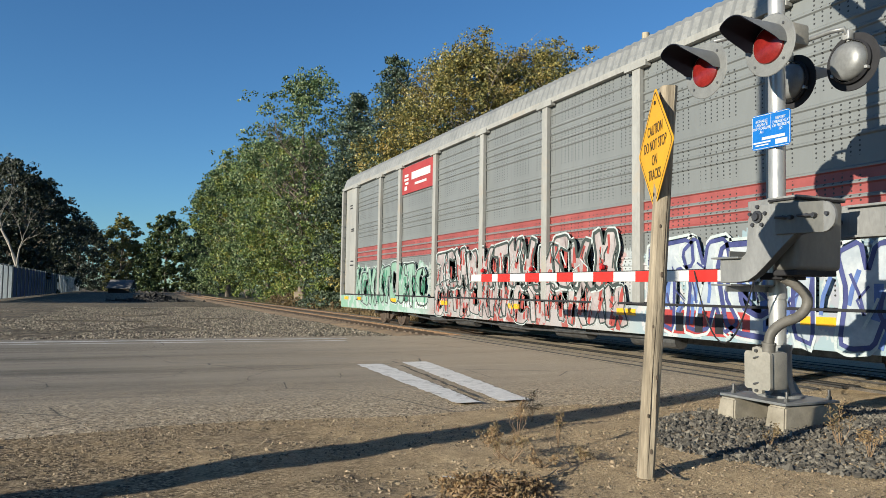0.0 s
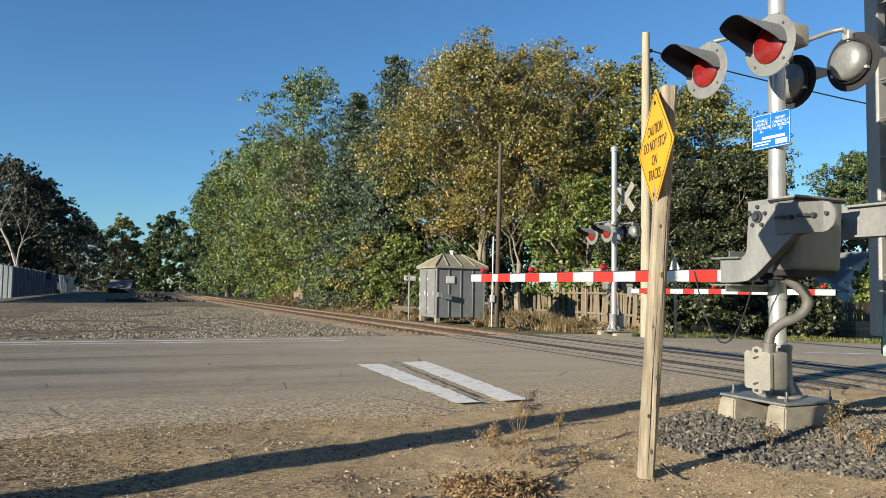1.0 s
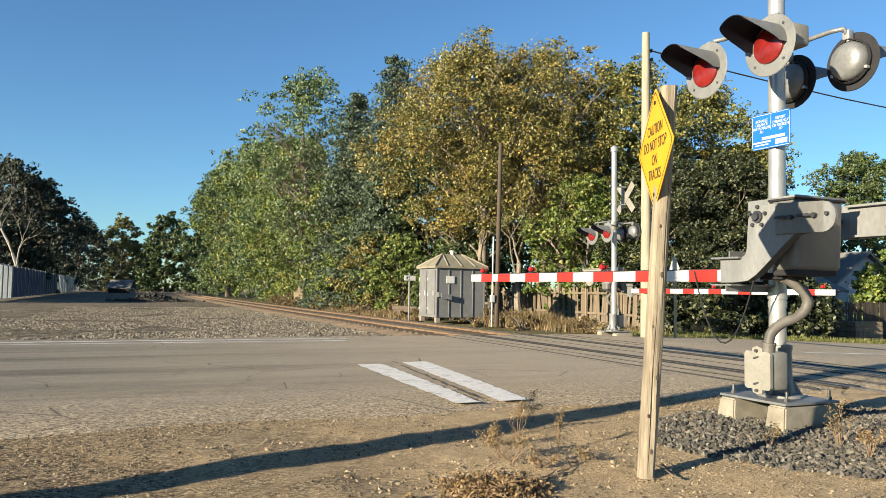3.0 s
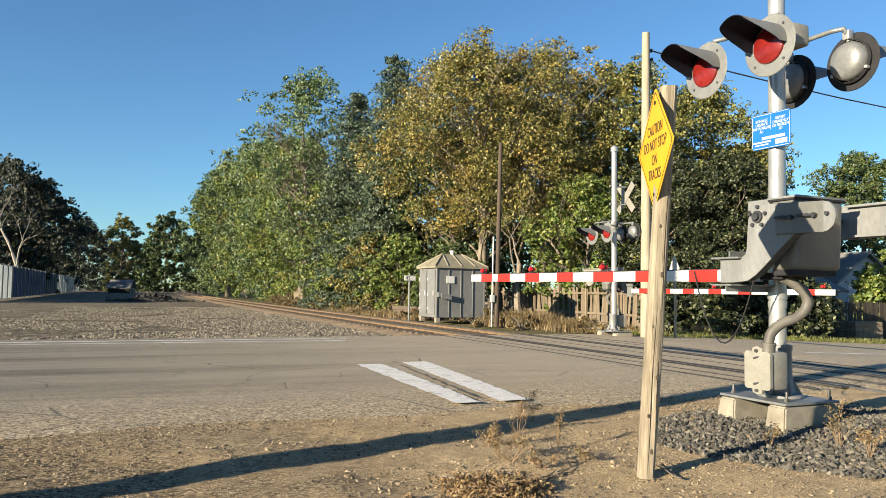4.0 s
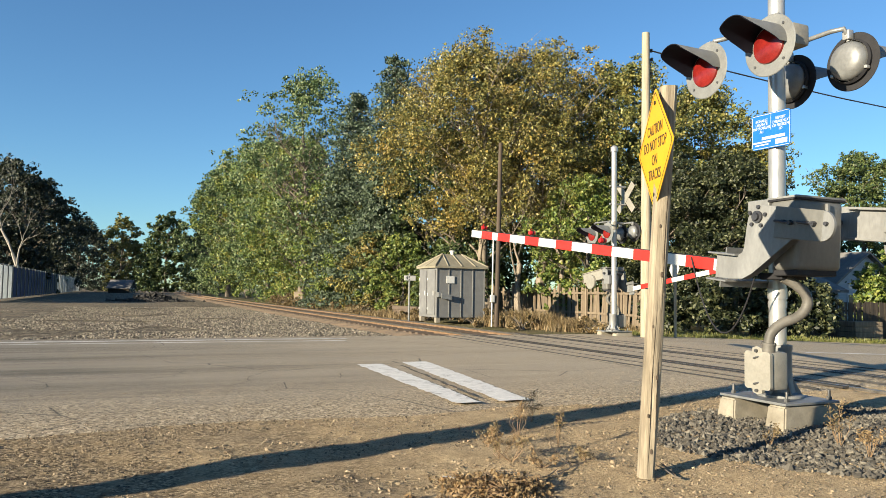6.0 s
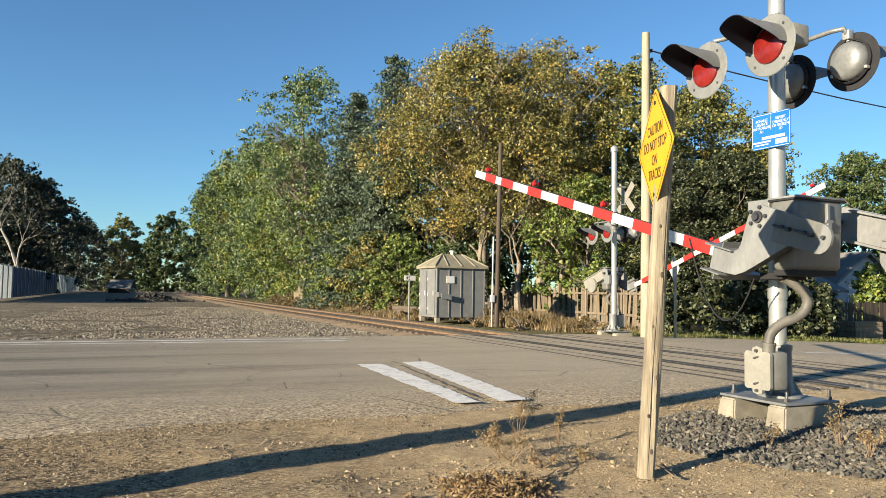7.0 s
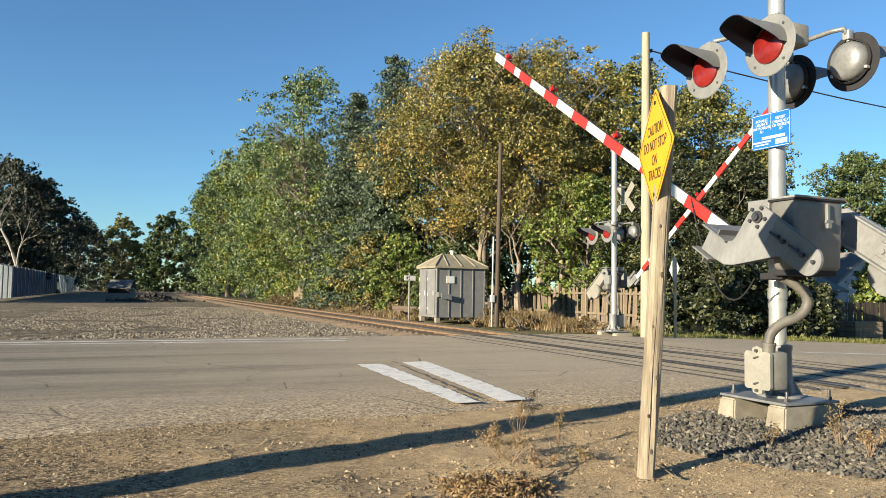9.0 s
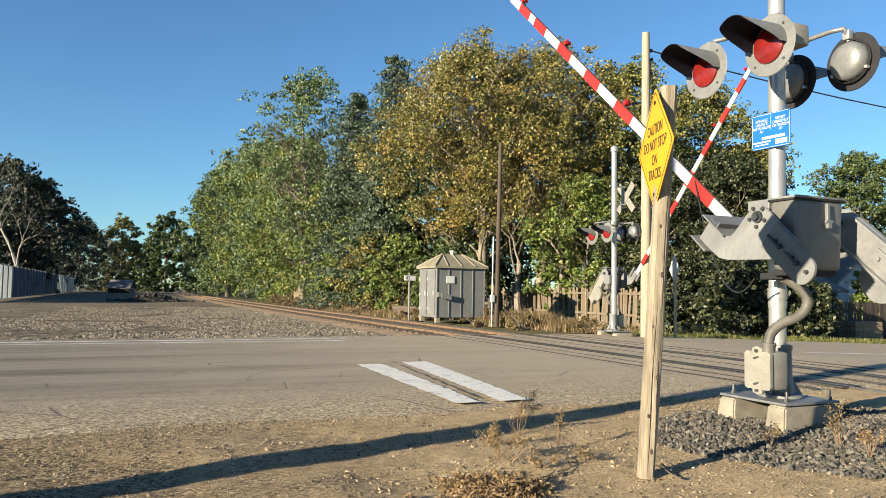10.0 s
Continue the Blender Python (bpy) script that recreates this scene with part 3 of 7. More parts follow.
def make_tree(name, x, y, height, radius, mat, seed, label, low=0.12, clumps=170, per=90, leaf=0.2, bark="bark", skew=(0, 0), limbs=9, trunk=None, z0=-0.05, flat=1.0, ragged=0.35):
    """Tapered trunk, limbs and a crown of many leaf clumps with gaps."""
    rng = np.random.default_rng(seed)
    t = thing(name, label, "tree", pose(x, y, z0))
    r0 = trunk or height * 0.017
    bm = bmesh.new()
    spine = [Vector((skew[0] * f + 0.25 * math.sin(seed + 5 * f), skew[1] * f + 0.25 * math.cos(seed * 1.7 + 4 * f), height * 0.9 * f)) for f in np.linspace(0, 1, 9)]
    spine[0] = Vector((0, 0, -0.1))
    tube(bm, spine, [r0 * (1.25 - 1.15 * f) for f in np.linspace(0, 1, 9)], 9)
    for k in range(limbs):
        f = rng.uniform(0.12, 0.75)
        i = f * 8
        p = spine[int(i)].lerp(spine[min(8, int(i) + 1)], i - int(i))
        a = rng.uniform(0, 2 * math.pi)
        ln = radius * rng.uniform(0.55, 0.95)
        pts = [p + Vector((math.cos(a) * ln * g + rng.normal() * 0.12, math.sin(a) * ln * g + rng.normal() * 0.12, ln * (0.9 * g - 0.15 * g * g))) for g in np.linspace(0, 1, 5)]
        rr = r0 * (0.55 - 0.35 * f) * (0.6 if limbs > 20 else 1.0)
        tube(bm, pts, [rr * (1 - 0.8 * g) for g in np.linspace(0, 1, 5)], 6)
        for j in range(7 if limbs > 20 else 2):
            q = pts[2 + j % 2].lerp(pts[1 + j % 2], 0.15 * (j % 4))
            e = q + Vector((rng.normal() * ln * 0.35, rng.normal() * ln * 0.35, ln * 0.35))
            tube(bm, [q, q.lerp(e, 0.5) + Vector((0, 0, 0.1)), e], [rr * 0.4, rr * 0.25, rr * 0.1], 5)
    part("trunk", bm, M[bark], t, smooth=True)
    # crown: clumps in an uneven envelope
    u = rng.random(clumps)
    z = low + (1 - low) * u ** 0.85
    env = np.sin(np.pi * np.clip((z - low) / (1 - low) * 0.86 + 0.12, 0, 1)) ** 0.6
    ang = rng.uniform(0, 2 * np.pi, clumps)
    lump = 1 + ragged * np.sin(ang * 3 + seed) * np.sin(z * 9 + seed * 2) + rng.normal(0, ragged * 0.3, clumps)
    rad = radius * env * lump * np.sqrt(rng.uniform(0.25, 1.0, clumps))
    c = np.stack([skew[0] * z + rad * np.cos(ang), skew[1] * z + rad * np.sin(ang) * flat, z * height * (1 + rng.normal(0, 0.03, clumps))], axis=1)
    sp = radius * rng.uniform(0.08, 0.21, clumps)
    ob = quads_mesh("crown", leaf_quads(rng, c, sp, per, leaf), M[mat], t)
    return t


def make_spruce(x, y, height, radius, seed, label, z0=-0.05):
    rng = np.random.default_rng(seed)
    t = thing("spruce_tree", label, "tree", pose(x, y, z0))
    bm = bmesh.new()
    tube(bm, [(0, 0, -0.1), (0.05, 0, height * 0.5), (0, 0, height)], [height * 0.014, height * 0.009, 0.02], 8)
    quads = []
    for k in range(420):
        f = rng.random() ** 0.8
        z = height * (0.06 + 0.93 * f)
        ln = radius * max(0.06, 1.03 - f) ** 0.62 * rng.uniform(0.6, 1.1)
        a = rng.uniform(0, 2 * math.pi)
        n = max(30, int(210 * (1.05 - f)))
        g = rng.random(n) ** 0.7
        c = np.stack([np.cos(a) * ln * g, np.sin(a) * ln * g, z - 0.35 * ln * g + 0.12 * ln * g * g], axis=1)
        c += rng.normal(0, 0.1 + 0.04 * ln, (n, 3)) * np.array([1, 1, 0.6])
        quads.append(leaf_quads(rng, c, 0.05, 1, 0.1, 0.2, 1))
        if k % 4 == 0:
            tube(bm, [(0, 0, z), (math.cos(a) * ln * 0.9, math.sin(a) * ln * 0.9, z - 0.25 * ln)], [0.035, 0.008], 5)
    part("trunk", bm, M["bark"], t, smooth=True)
    quads_mesh("crown", np.concatenate(quads), M["needle"], t)
    return t


def make_bare_tree(x, y, height, seed, label, mat="bark_pale"):
    """A mostly bare tree: forking limbs down to fine twigs."""
    rnd = random.Random(seed)
    t = thing("bare_tree", label, "tree", pose(x, y, -0.05))
    bm = bmesh.new()

    def grow(p, d, ln, r, depth):
        pts, rr = [p], [r]
        for k in range(3):
            d = (d + Vector((rnd.gauss(0, 0.16), rnd.gauss(0, 0.16), rnd.gauss(0.05, 0.1)))).normalized()
            p = p + d * ln / 3
            pts.append(p)
            rr.append(r * (1 - 0.16 * (k + 1)))
        tube(bm, pts, rr, 7 if depth < 2 else 4, caps=False)
        if depth < 6:
            for _ in range(3 if depth < 3 else 2):
                nd = (d + Vector((rnd.gauss(0, 0.55), rnd.gauss(0, 0.55), rnd.gauss(0.1, 0.3)))).normalized()
                grow(pts[rnd.choice((2, 3, 3))], nd, ln * rnd.uniform(0.6, 0.85), rr[-1] * rnd.uniform(0.55, 0.75), depth + 1)

    grow(Vector((0, 0, -0.1)), Vector((0.05, 0, 1)), height * 0.33, height * 0.02, 0)
    part("trunk", bm, M[mat], t, smooth=True)
    return t


def make_bush(name, x, y, w, d, h, mat, seed, label, clumps=40, per=110, leaf=0.1, category="bush", z0=-0.03):
    rng = np.random.default_rng(seed)
    t = thing(name, label, category, pose(x, y, z0))
    bm = bmesh.new()
    for k in range(7):
        e = Vector((rng.normal() * w * 0.22, rng.normal() * d * 0.22, h * rng.uniform(0.5, 0.9)))
        tube(bm, [(rng.normal() * 0.08, rng.normal() * 0.08, -0.05), e * 0.5 + Vector((0, 0, 0.08)), e], [0.022, 0.016, 0.006], 5)
    part("stem", bm, M["bark"], t)
    ang = rng.uniform(0, 2 * np.pi, clumps)
    r = np.sqrt(rng.random(clumps))
    z = h * rng.random(clumps) * (1 - 0.45 * r)
    c = np.stack([np.cos(ang) * r * w / 2, np.sin(ang) * r * d / 2, z + 0.1 * h], axis=1)
    quads_mesh("foliage", leaf_quads(rng, c, min(w, h) * rng.uniform(0.1, 0.24, clumps), per, leaf), M[mat], t)
    return t


# very dark tones and one pale: gap shade and leaf glints put into the colour
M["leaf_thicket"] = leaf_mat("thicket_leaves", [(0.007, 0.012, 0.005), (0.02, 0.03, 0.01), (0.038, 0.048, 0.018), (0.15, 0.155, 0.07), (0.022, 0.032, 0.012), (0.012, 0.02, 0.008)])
M["bark_grey"] = surface("grey_bark", (0.13, 0.105, 0.08), (0.31, 0.26, 0.2), 3, 0.9, fine=18, bump=0.5, stretch=(5, 5, 0.8))


def build_trees():
    G = "leafy green tree in a dense row beside the railway"
    # row along the far side of the track, nearest to farthest
    make_tree("maple_tree", 17.9, 34.4, 13.8, 4.8, "leaf_yellow", 11, "tall maple turning yellow behind the signal hut", 0.3, 700, 120, 0.07, limbs=44, trunk=0.26, bark="bark_grey", ragged=0.5, skew=(-1.5, 0))
    make_tree("maple_tree", 20.8, 34.4, 14.4, 4.6, "leaf_yellow", 12, "tall thin-crowned tree turning yellow behind the fence", 0.34, 540, 104, 0.07, limbs=48, bark="bark_grey", ragged=0.5)
    make_tree("maple_tree", 25.2, 33.0, 13.6, 4.6, "leaf_mixed", 13, "green and yellow tree behind the board fence", 0.12, 520, 104, 0.09, limbs=14)
    make_tree("box_elder", 20.2, 29.0, 6.4, 2.7, "leaf_bright", 17, "young yellow-green tree growing through the board fence", 0.03, 230, 136, 0.075, limbs=12)
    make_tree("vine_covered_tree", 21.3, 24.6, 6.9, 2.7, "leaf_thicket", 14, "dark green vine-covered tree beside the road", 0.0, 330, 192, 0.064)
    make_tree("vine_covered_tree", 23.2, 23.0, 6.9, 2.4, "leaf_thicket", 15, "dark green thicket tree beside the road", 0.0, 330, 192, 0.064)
    make_tree("ash_tree", 29.0, 31.0, 12.3, 4.3, "leaf_mixed", 16, "green and yellow tree with a loose crown beside the road", 0.1, 420, 104, 0.085, ragged=0.5, limbs=14)
    make_tree("ash_tree", 31.4, 30.2, 9.2, 2.6, "leaf_mixed", 28, "smaller green and yellow tree beside the road", 0.1, 220, 96, 0.085)
    make_tree("ash_tree", 31.0, 32.0, 6.4, 2.6, "leaf_dark", 18, "dark tree beside the garage", 0.05, 200, 120, 0.085)
    make_tree("maple_tree", 22.5, 40.0, 12.6, 4.6, "leaf_cool", 19, "green tree behind the maples", 0.02, 260, 104, 0.12)
    make_tree("maple_tree", 18.0, 40.0, 11.0, 4.6, "leaf_dark", 20, "dark green tree behind the maples", 0.0, 260, 104, 0.12)
    make_tree("maple_tree", 29.0, 38.0, 11.0, 4.8, "leaf_cool", 23, "green tree behind the board fence", 0.0, 240, 104, 0.12)
    make_tree("sapling", 13.8, 40.5, 4.6, 2.3, "leaf_yellow", 24, "yellow-green sapling thicket beside the track", 0.0, 170, 128, 0.075)
    make_tree("sapling", 13.4, 36.0, 3.8, 1.9, "leaf_bright", 25, "green sapling thicket behind the signal hut", 0.0, 170, 128, 0.07)
    make_tree("sapling", 14.4, 47.5, 6.0, 2.6, "leaf_bright", 26, "green sapling thicket beside the track", 0.0, 180, 128, 0.085)
    make_tree("sapling", 14.3, 31.5, 3.2, 1.8, "leaf_dark", 27, "dark green sapling thicket behind the signal hut", 0.0, 170, 128, 0.065)
    make_spruce(15.8, 44.0, 16.5, 5.2, 21, "tall dark spruce among the trackside trees")
    make_spruce(14.6, 48.5, 15.0, 4.2, 22, "blue-green spruce among the trackside trees")
    make_spruce(14.2, 41.0, 9.0, 2.6, 29, "young dark spruce in front of the taller ones")
    make_tree("ash_tree", 18.0, 154.0, 20.5, 6.0, "leaf_dark", 39, G, 0.0, 240, 96, 0.22)
    make_tree("ash_tree", 12.9, 57.0, 17.8, 5.1, "leaf_cool", 31, "tall airy green tree in the trackside row", 0.2, 300, 72, 0.11, limbs=24, ragged=0.62)
    make_tree("ash_tree", 14.6, 64.0, 14.2, 4.6, "leaf_bright", 32, G, 0.02, 360, 120, 0.105)
    make_tree("ash_tree", 15.0, 52.0, 9.6, 4.2, "leaf_bright", 33, G, 0.02, 360, 120, 0.092)
    make_tree("ash_tree", 15.0, 73.0, 15.6, 5.0, "leaf_bright", 34, G, 0.02, 360, 112, 0.12)
    make_tree("ash_tree", 15.2, 84.0, 17.9, 5.6, "leaf_cool", 35, G, 0.02, 340, 112, 0.13)
    make_tree("ash_tree", 15.0, 97.0, 19.2, 5.7, "leaf_bright", 36, G, 0.02, 320, 104, 0.145)
    make_tree("ash_tree", 14.4, 112.0, 20.2, 6.2, "leaf_cool", 37, G, 0.02, 300, 104, 0.16)
    make_tree("ash_tree", 15.4, 132.0, 20.4, 6.2, "leaf_dark", 38, G, 0.02, 260, 96, 0.19)
    make_tree("oak_tree", 10.5, 205.0, 19.5, 7.0, "leaf_dark", 41, "dark green tree at the end of the track", 0.0, 220, 80, 0.34)
    make_tree("oak_tree", 7.0, 236.0, 11.0, 5.0, "leaf_cool", 42, "green tree at the end of the lot", 0.0, 160, 80, 0.34)
    make_tree("oak_tree", 20.0, 200.0, 18.0, 8.0, "leaf_dark", 43, "dark green tree at the end of the track", 0.0, 200, 80, 0.34)
    # dark trees beyond the metal fence, most with shade put into their leaf colour
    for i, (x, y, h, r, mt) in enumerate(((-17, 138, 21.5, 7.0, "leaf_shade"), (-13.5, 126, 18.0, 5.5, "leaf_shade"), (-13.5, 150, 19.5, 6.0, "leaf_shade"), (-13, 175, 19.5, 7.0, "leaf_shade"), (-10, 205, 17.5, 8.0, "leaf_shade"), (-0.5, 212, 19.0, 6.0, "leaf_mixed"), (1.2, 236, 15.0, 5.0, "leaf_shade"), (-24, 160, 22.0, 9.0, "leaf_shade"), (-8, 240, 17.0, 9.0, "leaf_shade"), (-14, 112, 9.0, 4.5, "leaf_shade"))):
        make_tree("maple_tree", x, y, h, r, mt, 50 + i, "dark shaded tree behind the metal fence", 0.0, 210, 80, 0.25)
    make_bare_tree(17.4, 30.6, 9.0, 8, "half-bare tree with many grey twigs behind the signal hut", "bark_grey")
    make_bare_tree(19.6, 30.2, 8.5, 9, "half-bare tree with many grey twigs behind the fence", "bark_grey")
    make_bare_tree(-10.9, 106.0, 17.5, 5, "pale half-bare tree behind the metal fence")
    make_tree("maple_tree", 55.6, 41.0, 12.5, 5.0, "leaf_dark", 71, "dense dark green maple behind the houses", 0.1, 330, 128, 0.12)
    make_tree("maple_tree", 64.0, 39.0, 12.4, 6.0, "leaf_dark", 72, "dense dark green maple behind the houses", 0.1, 260, 112, 0.14)
    make_tree("maple_tree", 39.6, 36.0, 8.4, 2.8, "leaf_dark", 73, "dense dark green tree behind the garage", 0.05, 240, 112, 0.1)


build_trees()


# ---- crossing signals ----
def lamp_unit(parent, m, mats):
    """A flashing-light unit facing the z axis of m: background disc, lens, hood, shell and its clamps."""
    bm = bmesh.new()
    lathe(bm, [(0.268, 0.006), (0.262, 0.012), (0.12, 0.012)], m, 44)
    lathe(bm, [(0.12, 0.0), (0.262, 0.0), (0.268, 0.006)], m, 44, 2)
    for k in range(4):
        a = math.pi / 4 + k * math.pi / 2
        lathe(bm, [(0.012, 0.012), (0.012, 0.02), (0.0, 0.022)], m @ Matrix.Translation((0.215 * math.cos(a), 0.215 * math.sin(a), 0)), 8, 1)
    disc = part("lamp_disc", bm, [mats["disc"], M["steel"], M["black"]], parent, "grey metal lamp background disc", smooth=True)
    bm = bmesh.new()
    lathe(bm, [(0.16, 0.012), (0.155, 0.03), (0.12, 0.045), (0.06, 0.056), (0.0, 0.06)], m, 32)
    part("lens", bm, M["lens"], disc, "red lamp lens", smooth=True)
    bm = bmesh.new()
    seg, rows = 36, []
    for k in range(seg + 1):
        a = radians(-6 + 192 * k / seg)
        lift = max(0.0, math.sin(a))
        g = max(0.0, min(1.0, (math.sin(a) + 0.26) / 1.0))
        ln = 0.06 + 0.37 * g * g * (3 - 2 * g)
        flare = 1.0 + 0.02 * lift
        c, s = math.cos(a), math.sin(a)
        ring = []
        for f in (0.0, 0.5, 1.0):
            for r in (0.186, 0.178):
                rr = r * (1 + (flare - 1) * f)
                ring.append(bm.verts.new(m @ Vector((c * rr, s * rr, 0.012 + ln * f))))
        rows.append(ring)
    for a, b in zip(rows, rows[1:]):
        for i in (0, 2):
            bm.faces.new((a[i], b[i], b[i + 2], a[i + 2])).material_index = 0
            bm.faces.new((a[i + 1], a[i + 3], b[i + 3], b[i + 1])).material_index = 1
        bm.faces.new((a[4], b[4], b[5], a[5])).material_index = 1
    part("hood", bm, [mats["disc"], M["hood_in"]], disc, "grey lamp hood with a black inside", smooth=True)
    bm = bmesh.new()
    lathe(bm, [(0.2, -0.004), (0.205, -0.03), (0.19, -0.05)], m, 40, 1)
    lathe(bm, [(0.178, -0.002), (0.178, -0.05), (0.165, -0.085), (0.13, -0.115), (0.07, -0.13), (0.0, -0.135)], m, 40)
    part("lamp_shell", bm, [M["galv"], M["black"]], disc, "domed grey lamp housing", smooth=True)
    bm = bmesh.new()
    for a in (90, 210, 330):
        c, s = math.cos(radians(a)), math.sin(radians(a))
        box(bm, m @ Vector((c * 0.195, s * 0.195, -0.035)), (0.03, 0.03, 0.05), 0.006, m.to_3x3().to_4x4())
    lathe(bm, [(0.188, -0.03), (0.2, -0.036), (0.188, -0.046)], m, 40)
    box(bm, m @ Vector((0, 0.24, -0.05)), (0.07, 0.09, 0.07), 0.012, m.to_3x3().to_4x4())
    part("clamp", bm, M["alu"], disc, smooth=True)


def facing(x, y, z, deg):
    """A pose at the point whose z axis is level and points at deg from the x axis, and whose y axis is up."""
    return pose(x, y, z, 0, 0, deg) @ Matrix(((0, 0, 1, 0), (1, 0, 0, 0), (0, 1, 0, 0), (0, 0, 0, 1)))


def crossing_signal(m, label, boom_end, stripes, bright, lamps, lean=0.0, boom_x=0.0, boom_z=-0.482, arm_lamps=(6.48, 5.0, 3.5), tilt=0.0, buck_z=4.95, buck_x=-0.13, span=1.0):
    """Mast, base, lights and a gate; the arm reaches towards +y. Returns the thing and its moving arm."""
    t = thing("crossing_signal", label, "railway signal", m, "crossing signals")
    mats = {"disc": M["disc"]}
    lamp_z = sum(p[2] for p in lamps) / len(lamps)
    bm = bmesh.new()
    tube(bm, [(-0.03, 0, 0.2), (-0.03 + lean * 0.5, 0, 2.5), (lean - 0.03, 0, 5.2)], 0.075, 28)
    lathe(bm, [(0.079, 5.2), (0.1, 5.2), (0.1, 5.32), (0.05, 5.37), (0.0, 5.37)], Matrix.Translation((lean - 0.03, 0, 0)), 24)
    for z0, z1, r in ((1.02, 1.08, 0.081), (1.1, 1.2, 0.084)):
        tube(bm, [(lean * 0.2 - 0.03, 0, z0), (lean * 0.2 - 0.03, 0, z1)], r, 24)
    part("mast", bm, M["alu"], t, "round silver-painted steel mast", smooth=True)
    # base
    for i, (c, sz) in enumerate((((-0.14, 0.24, 0.02), (0.52, 0.19, 0.33)), ((-0.06, -0.29, 0.02), (0.62, 0.19, 0.33)))):
        bm = bmesh.new()
        box(bm, c, sz, 0.0)
        for v in bm.verts:
            if v.co.z < 0.05:
                v.co.x += 0.05 if v.co.x > c[0] else -0.05
                v.co.y += 0.03 if v.co.y > c[1] else -0.03
        bmesh.ops.bevel(bm, geom=bm.edges[:], offset=0.014, segments=2, affect="EDGES")
        bmesh.ops.subdivide_edges(bm, edges=bm.edges[:], cuts=2, use_grid_fill=True)
        for v in bm.verts:
            v.co += Vector((noise.noise(v.co * 9 + Vector((i * 7, 0, 0))), noise.noise(v.co * 9 + Vector((3, i, 0))), 0)) * 0.008
        part("foundation_block", bm, M["concrete"], t, "chipped concrete foundation block")
    bm = bmesh.new()
    box(bm, (-0.05, -0.02, 0.205), (0.66, 0.74, 0.022), 0.004)
    box(bm, (0.02, 0, 0.19), (0.62, 0.1, 0.02), 0.004)
    part("base_plate", bm, M["galv"], t, "weathered steel base plate")
    for x in (-0.26, 0.26):
        for y in (-0.3, 0.3):
            bm = bmesh.new()
            tube(bm, [(x, y, 0.2), (x, y, 0.3)], 0.013, 10)
            tube(bm, [(x, y, 0.216), (x, y, 0.24)], 0.026, 6)
            part("anchor_bolt", bm, M["steel"], t)
    bm = bmesh.new()
    lathe(bm, [(0.2, 0.216), (0.2, 0.235), (0.13, 0.26), (0.105, 0.36), (0.1, 0.62), (0.108, 0.64), (0.108, 0.68), (0.08, 0.685)], Matrix(), 28)
    for k in range(6):
        a = k * math.pi / 3 + 0.3
        gb = bmesh.new()
        prism(gb, [(0.1, 0.0), (0.19, 0.0), (0.1, 0.16)], Matrix.Translation((0, 0, 0.232)) @ pose(0, 0, 0, 90, 0, math.degrees(a)), 0.016)
        part("gusset", gb, M["mech"], t)
    part("mast_base", bm, M["mech"], t, "round cast mast base", smooth=True)
    # junction box
    bm = bmesh.new()
    box(bm, (-0.3, -0.135, 0.475), (0.2, 0.27, 0.33), 0.03)
    jb = part("junction_box", bm, M["mech_light"], t, "pale grey cast junction box", smooth=True)
    bm = bmesh.new()
    out = []
    w, h = 0.142, 0.165
    for cx, cy, a0 in ((w - 0.03, h - 0.03, 0), (-w + 0.03, h - 0.03, 90), (-w + 0.03, -h + 0.03, 180), (w - 0.03, -h + 0.03, 270)):
        if a0 == 90:
            out += [(0.055, h), (0.05, h + 0.03), (0.0, h + 0.045), (-0.05, h + 0.03), (-0.055, h)]
        if a0 == 270:
            out += [(-0.055, -h), (-0.05, -h - 0.03), (0.0, -h - 0.045), (0.05, -h - 0.03), (0.055, -h)]
        out += [(cx + 0.03 * math.cos(radians(a0 + k * 30)), cy + 0.03 * math.sin(radians(a0 + k * 30))) for k in range(4)]
    prism(bm, out, facing(-0.395, -0.135, 0.475, 180), 0.03)
    cover = part("cover", bm, M["mech_light"], jb, "bolted cover plate")
    for y, z, y2, z2, r in ((-0.135, 0.645, -0.135, 0.645, 0.014), (-0.135, 0.3, -0.135, 0.3, 0.014), (-0.15, 0.595, -0.11, 0.58, 0.008), (-0.15, 0.37, -0.11, 0.355, 0.008)):
        bm = bmesh.new()
        tube(bm, [(-0.42, y, z), (-0.447, y2, z2)], r, 8)
        part("cover_bolt", bm, M["steel"], cover)
    bm = bmesh.new()
    pts = [(-0.36, -0.2, 0.62), (-0.36, -0.21, 0.74), (-0.34, -0.23, 0.82), (-0.27, -0.27, 0.89), (-0.16, -0.34, 0.95), (-0.1, -0.38, 1.04), (-0.11, -0.38, 1.14), (-0.19, -0.34, 1.23), (-0.29, -0.29, 1.29)]
    fine = []
    for i in range(len(pts) - 1):
        p0, p1, p2, p3 = (Vector(pts[max(0, min(len(pts) - 1, j))]) for j in (i - 1, i, i + 1, i + 2))
        for k in range(10):
            u = k / 10
            fine.append(0.5 * (2 * p1 + (p2 - p0) * u + (2 * p0 - 5 * p1 + 4 * p2 - p3) * u * u + (3 * p1 - p0 - 3 * p2 + p3) * u ** 3))
    tube(bm, fine, [0.043 + (0.0025 if k % 2 else 0) for k in range(len(fine))], 14)
    tube(bm, [pts[0], (-0.36, -0.205, 0.7)], 0.056, 12)
    tube(bm, [(-0.36, -0.205, 0.7), (-0.36, -0.208, 0.72)], 0.062, 12)
    part("conduit", bm, M["conduit"], t, "grey flexible cable conduit", smooth=True)
    # gate mechanism
    bm = bmesh.new()
    hw = 0.285 * (0.4 + 0.6 * span)
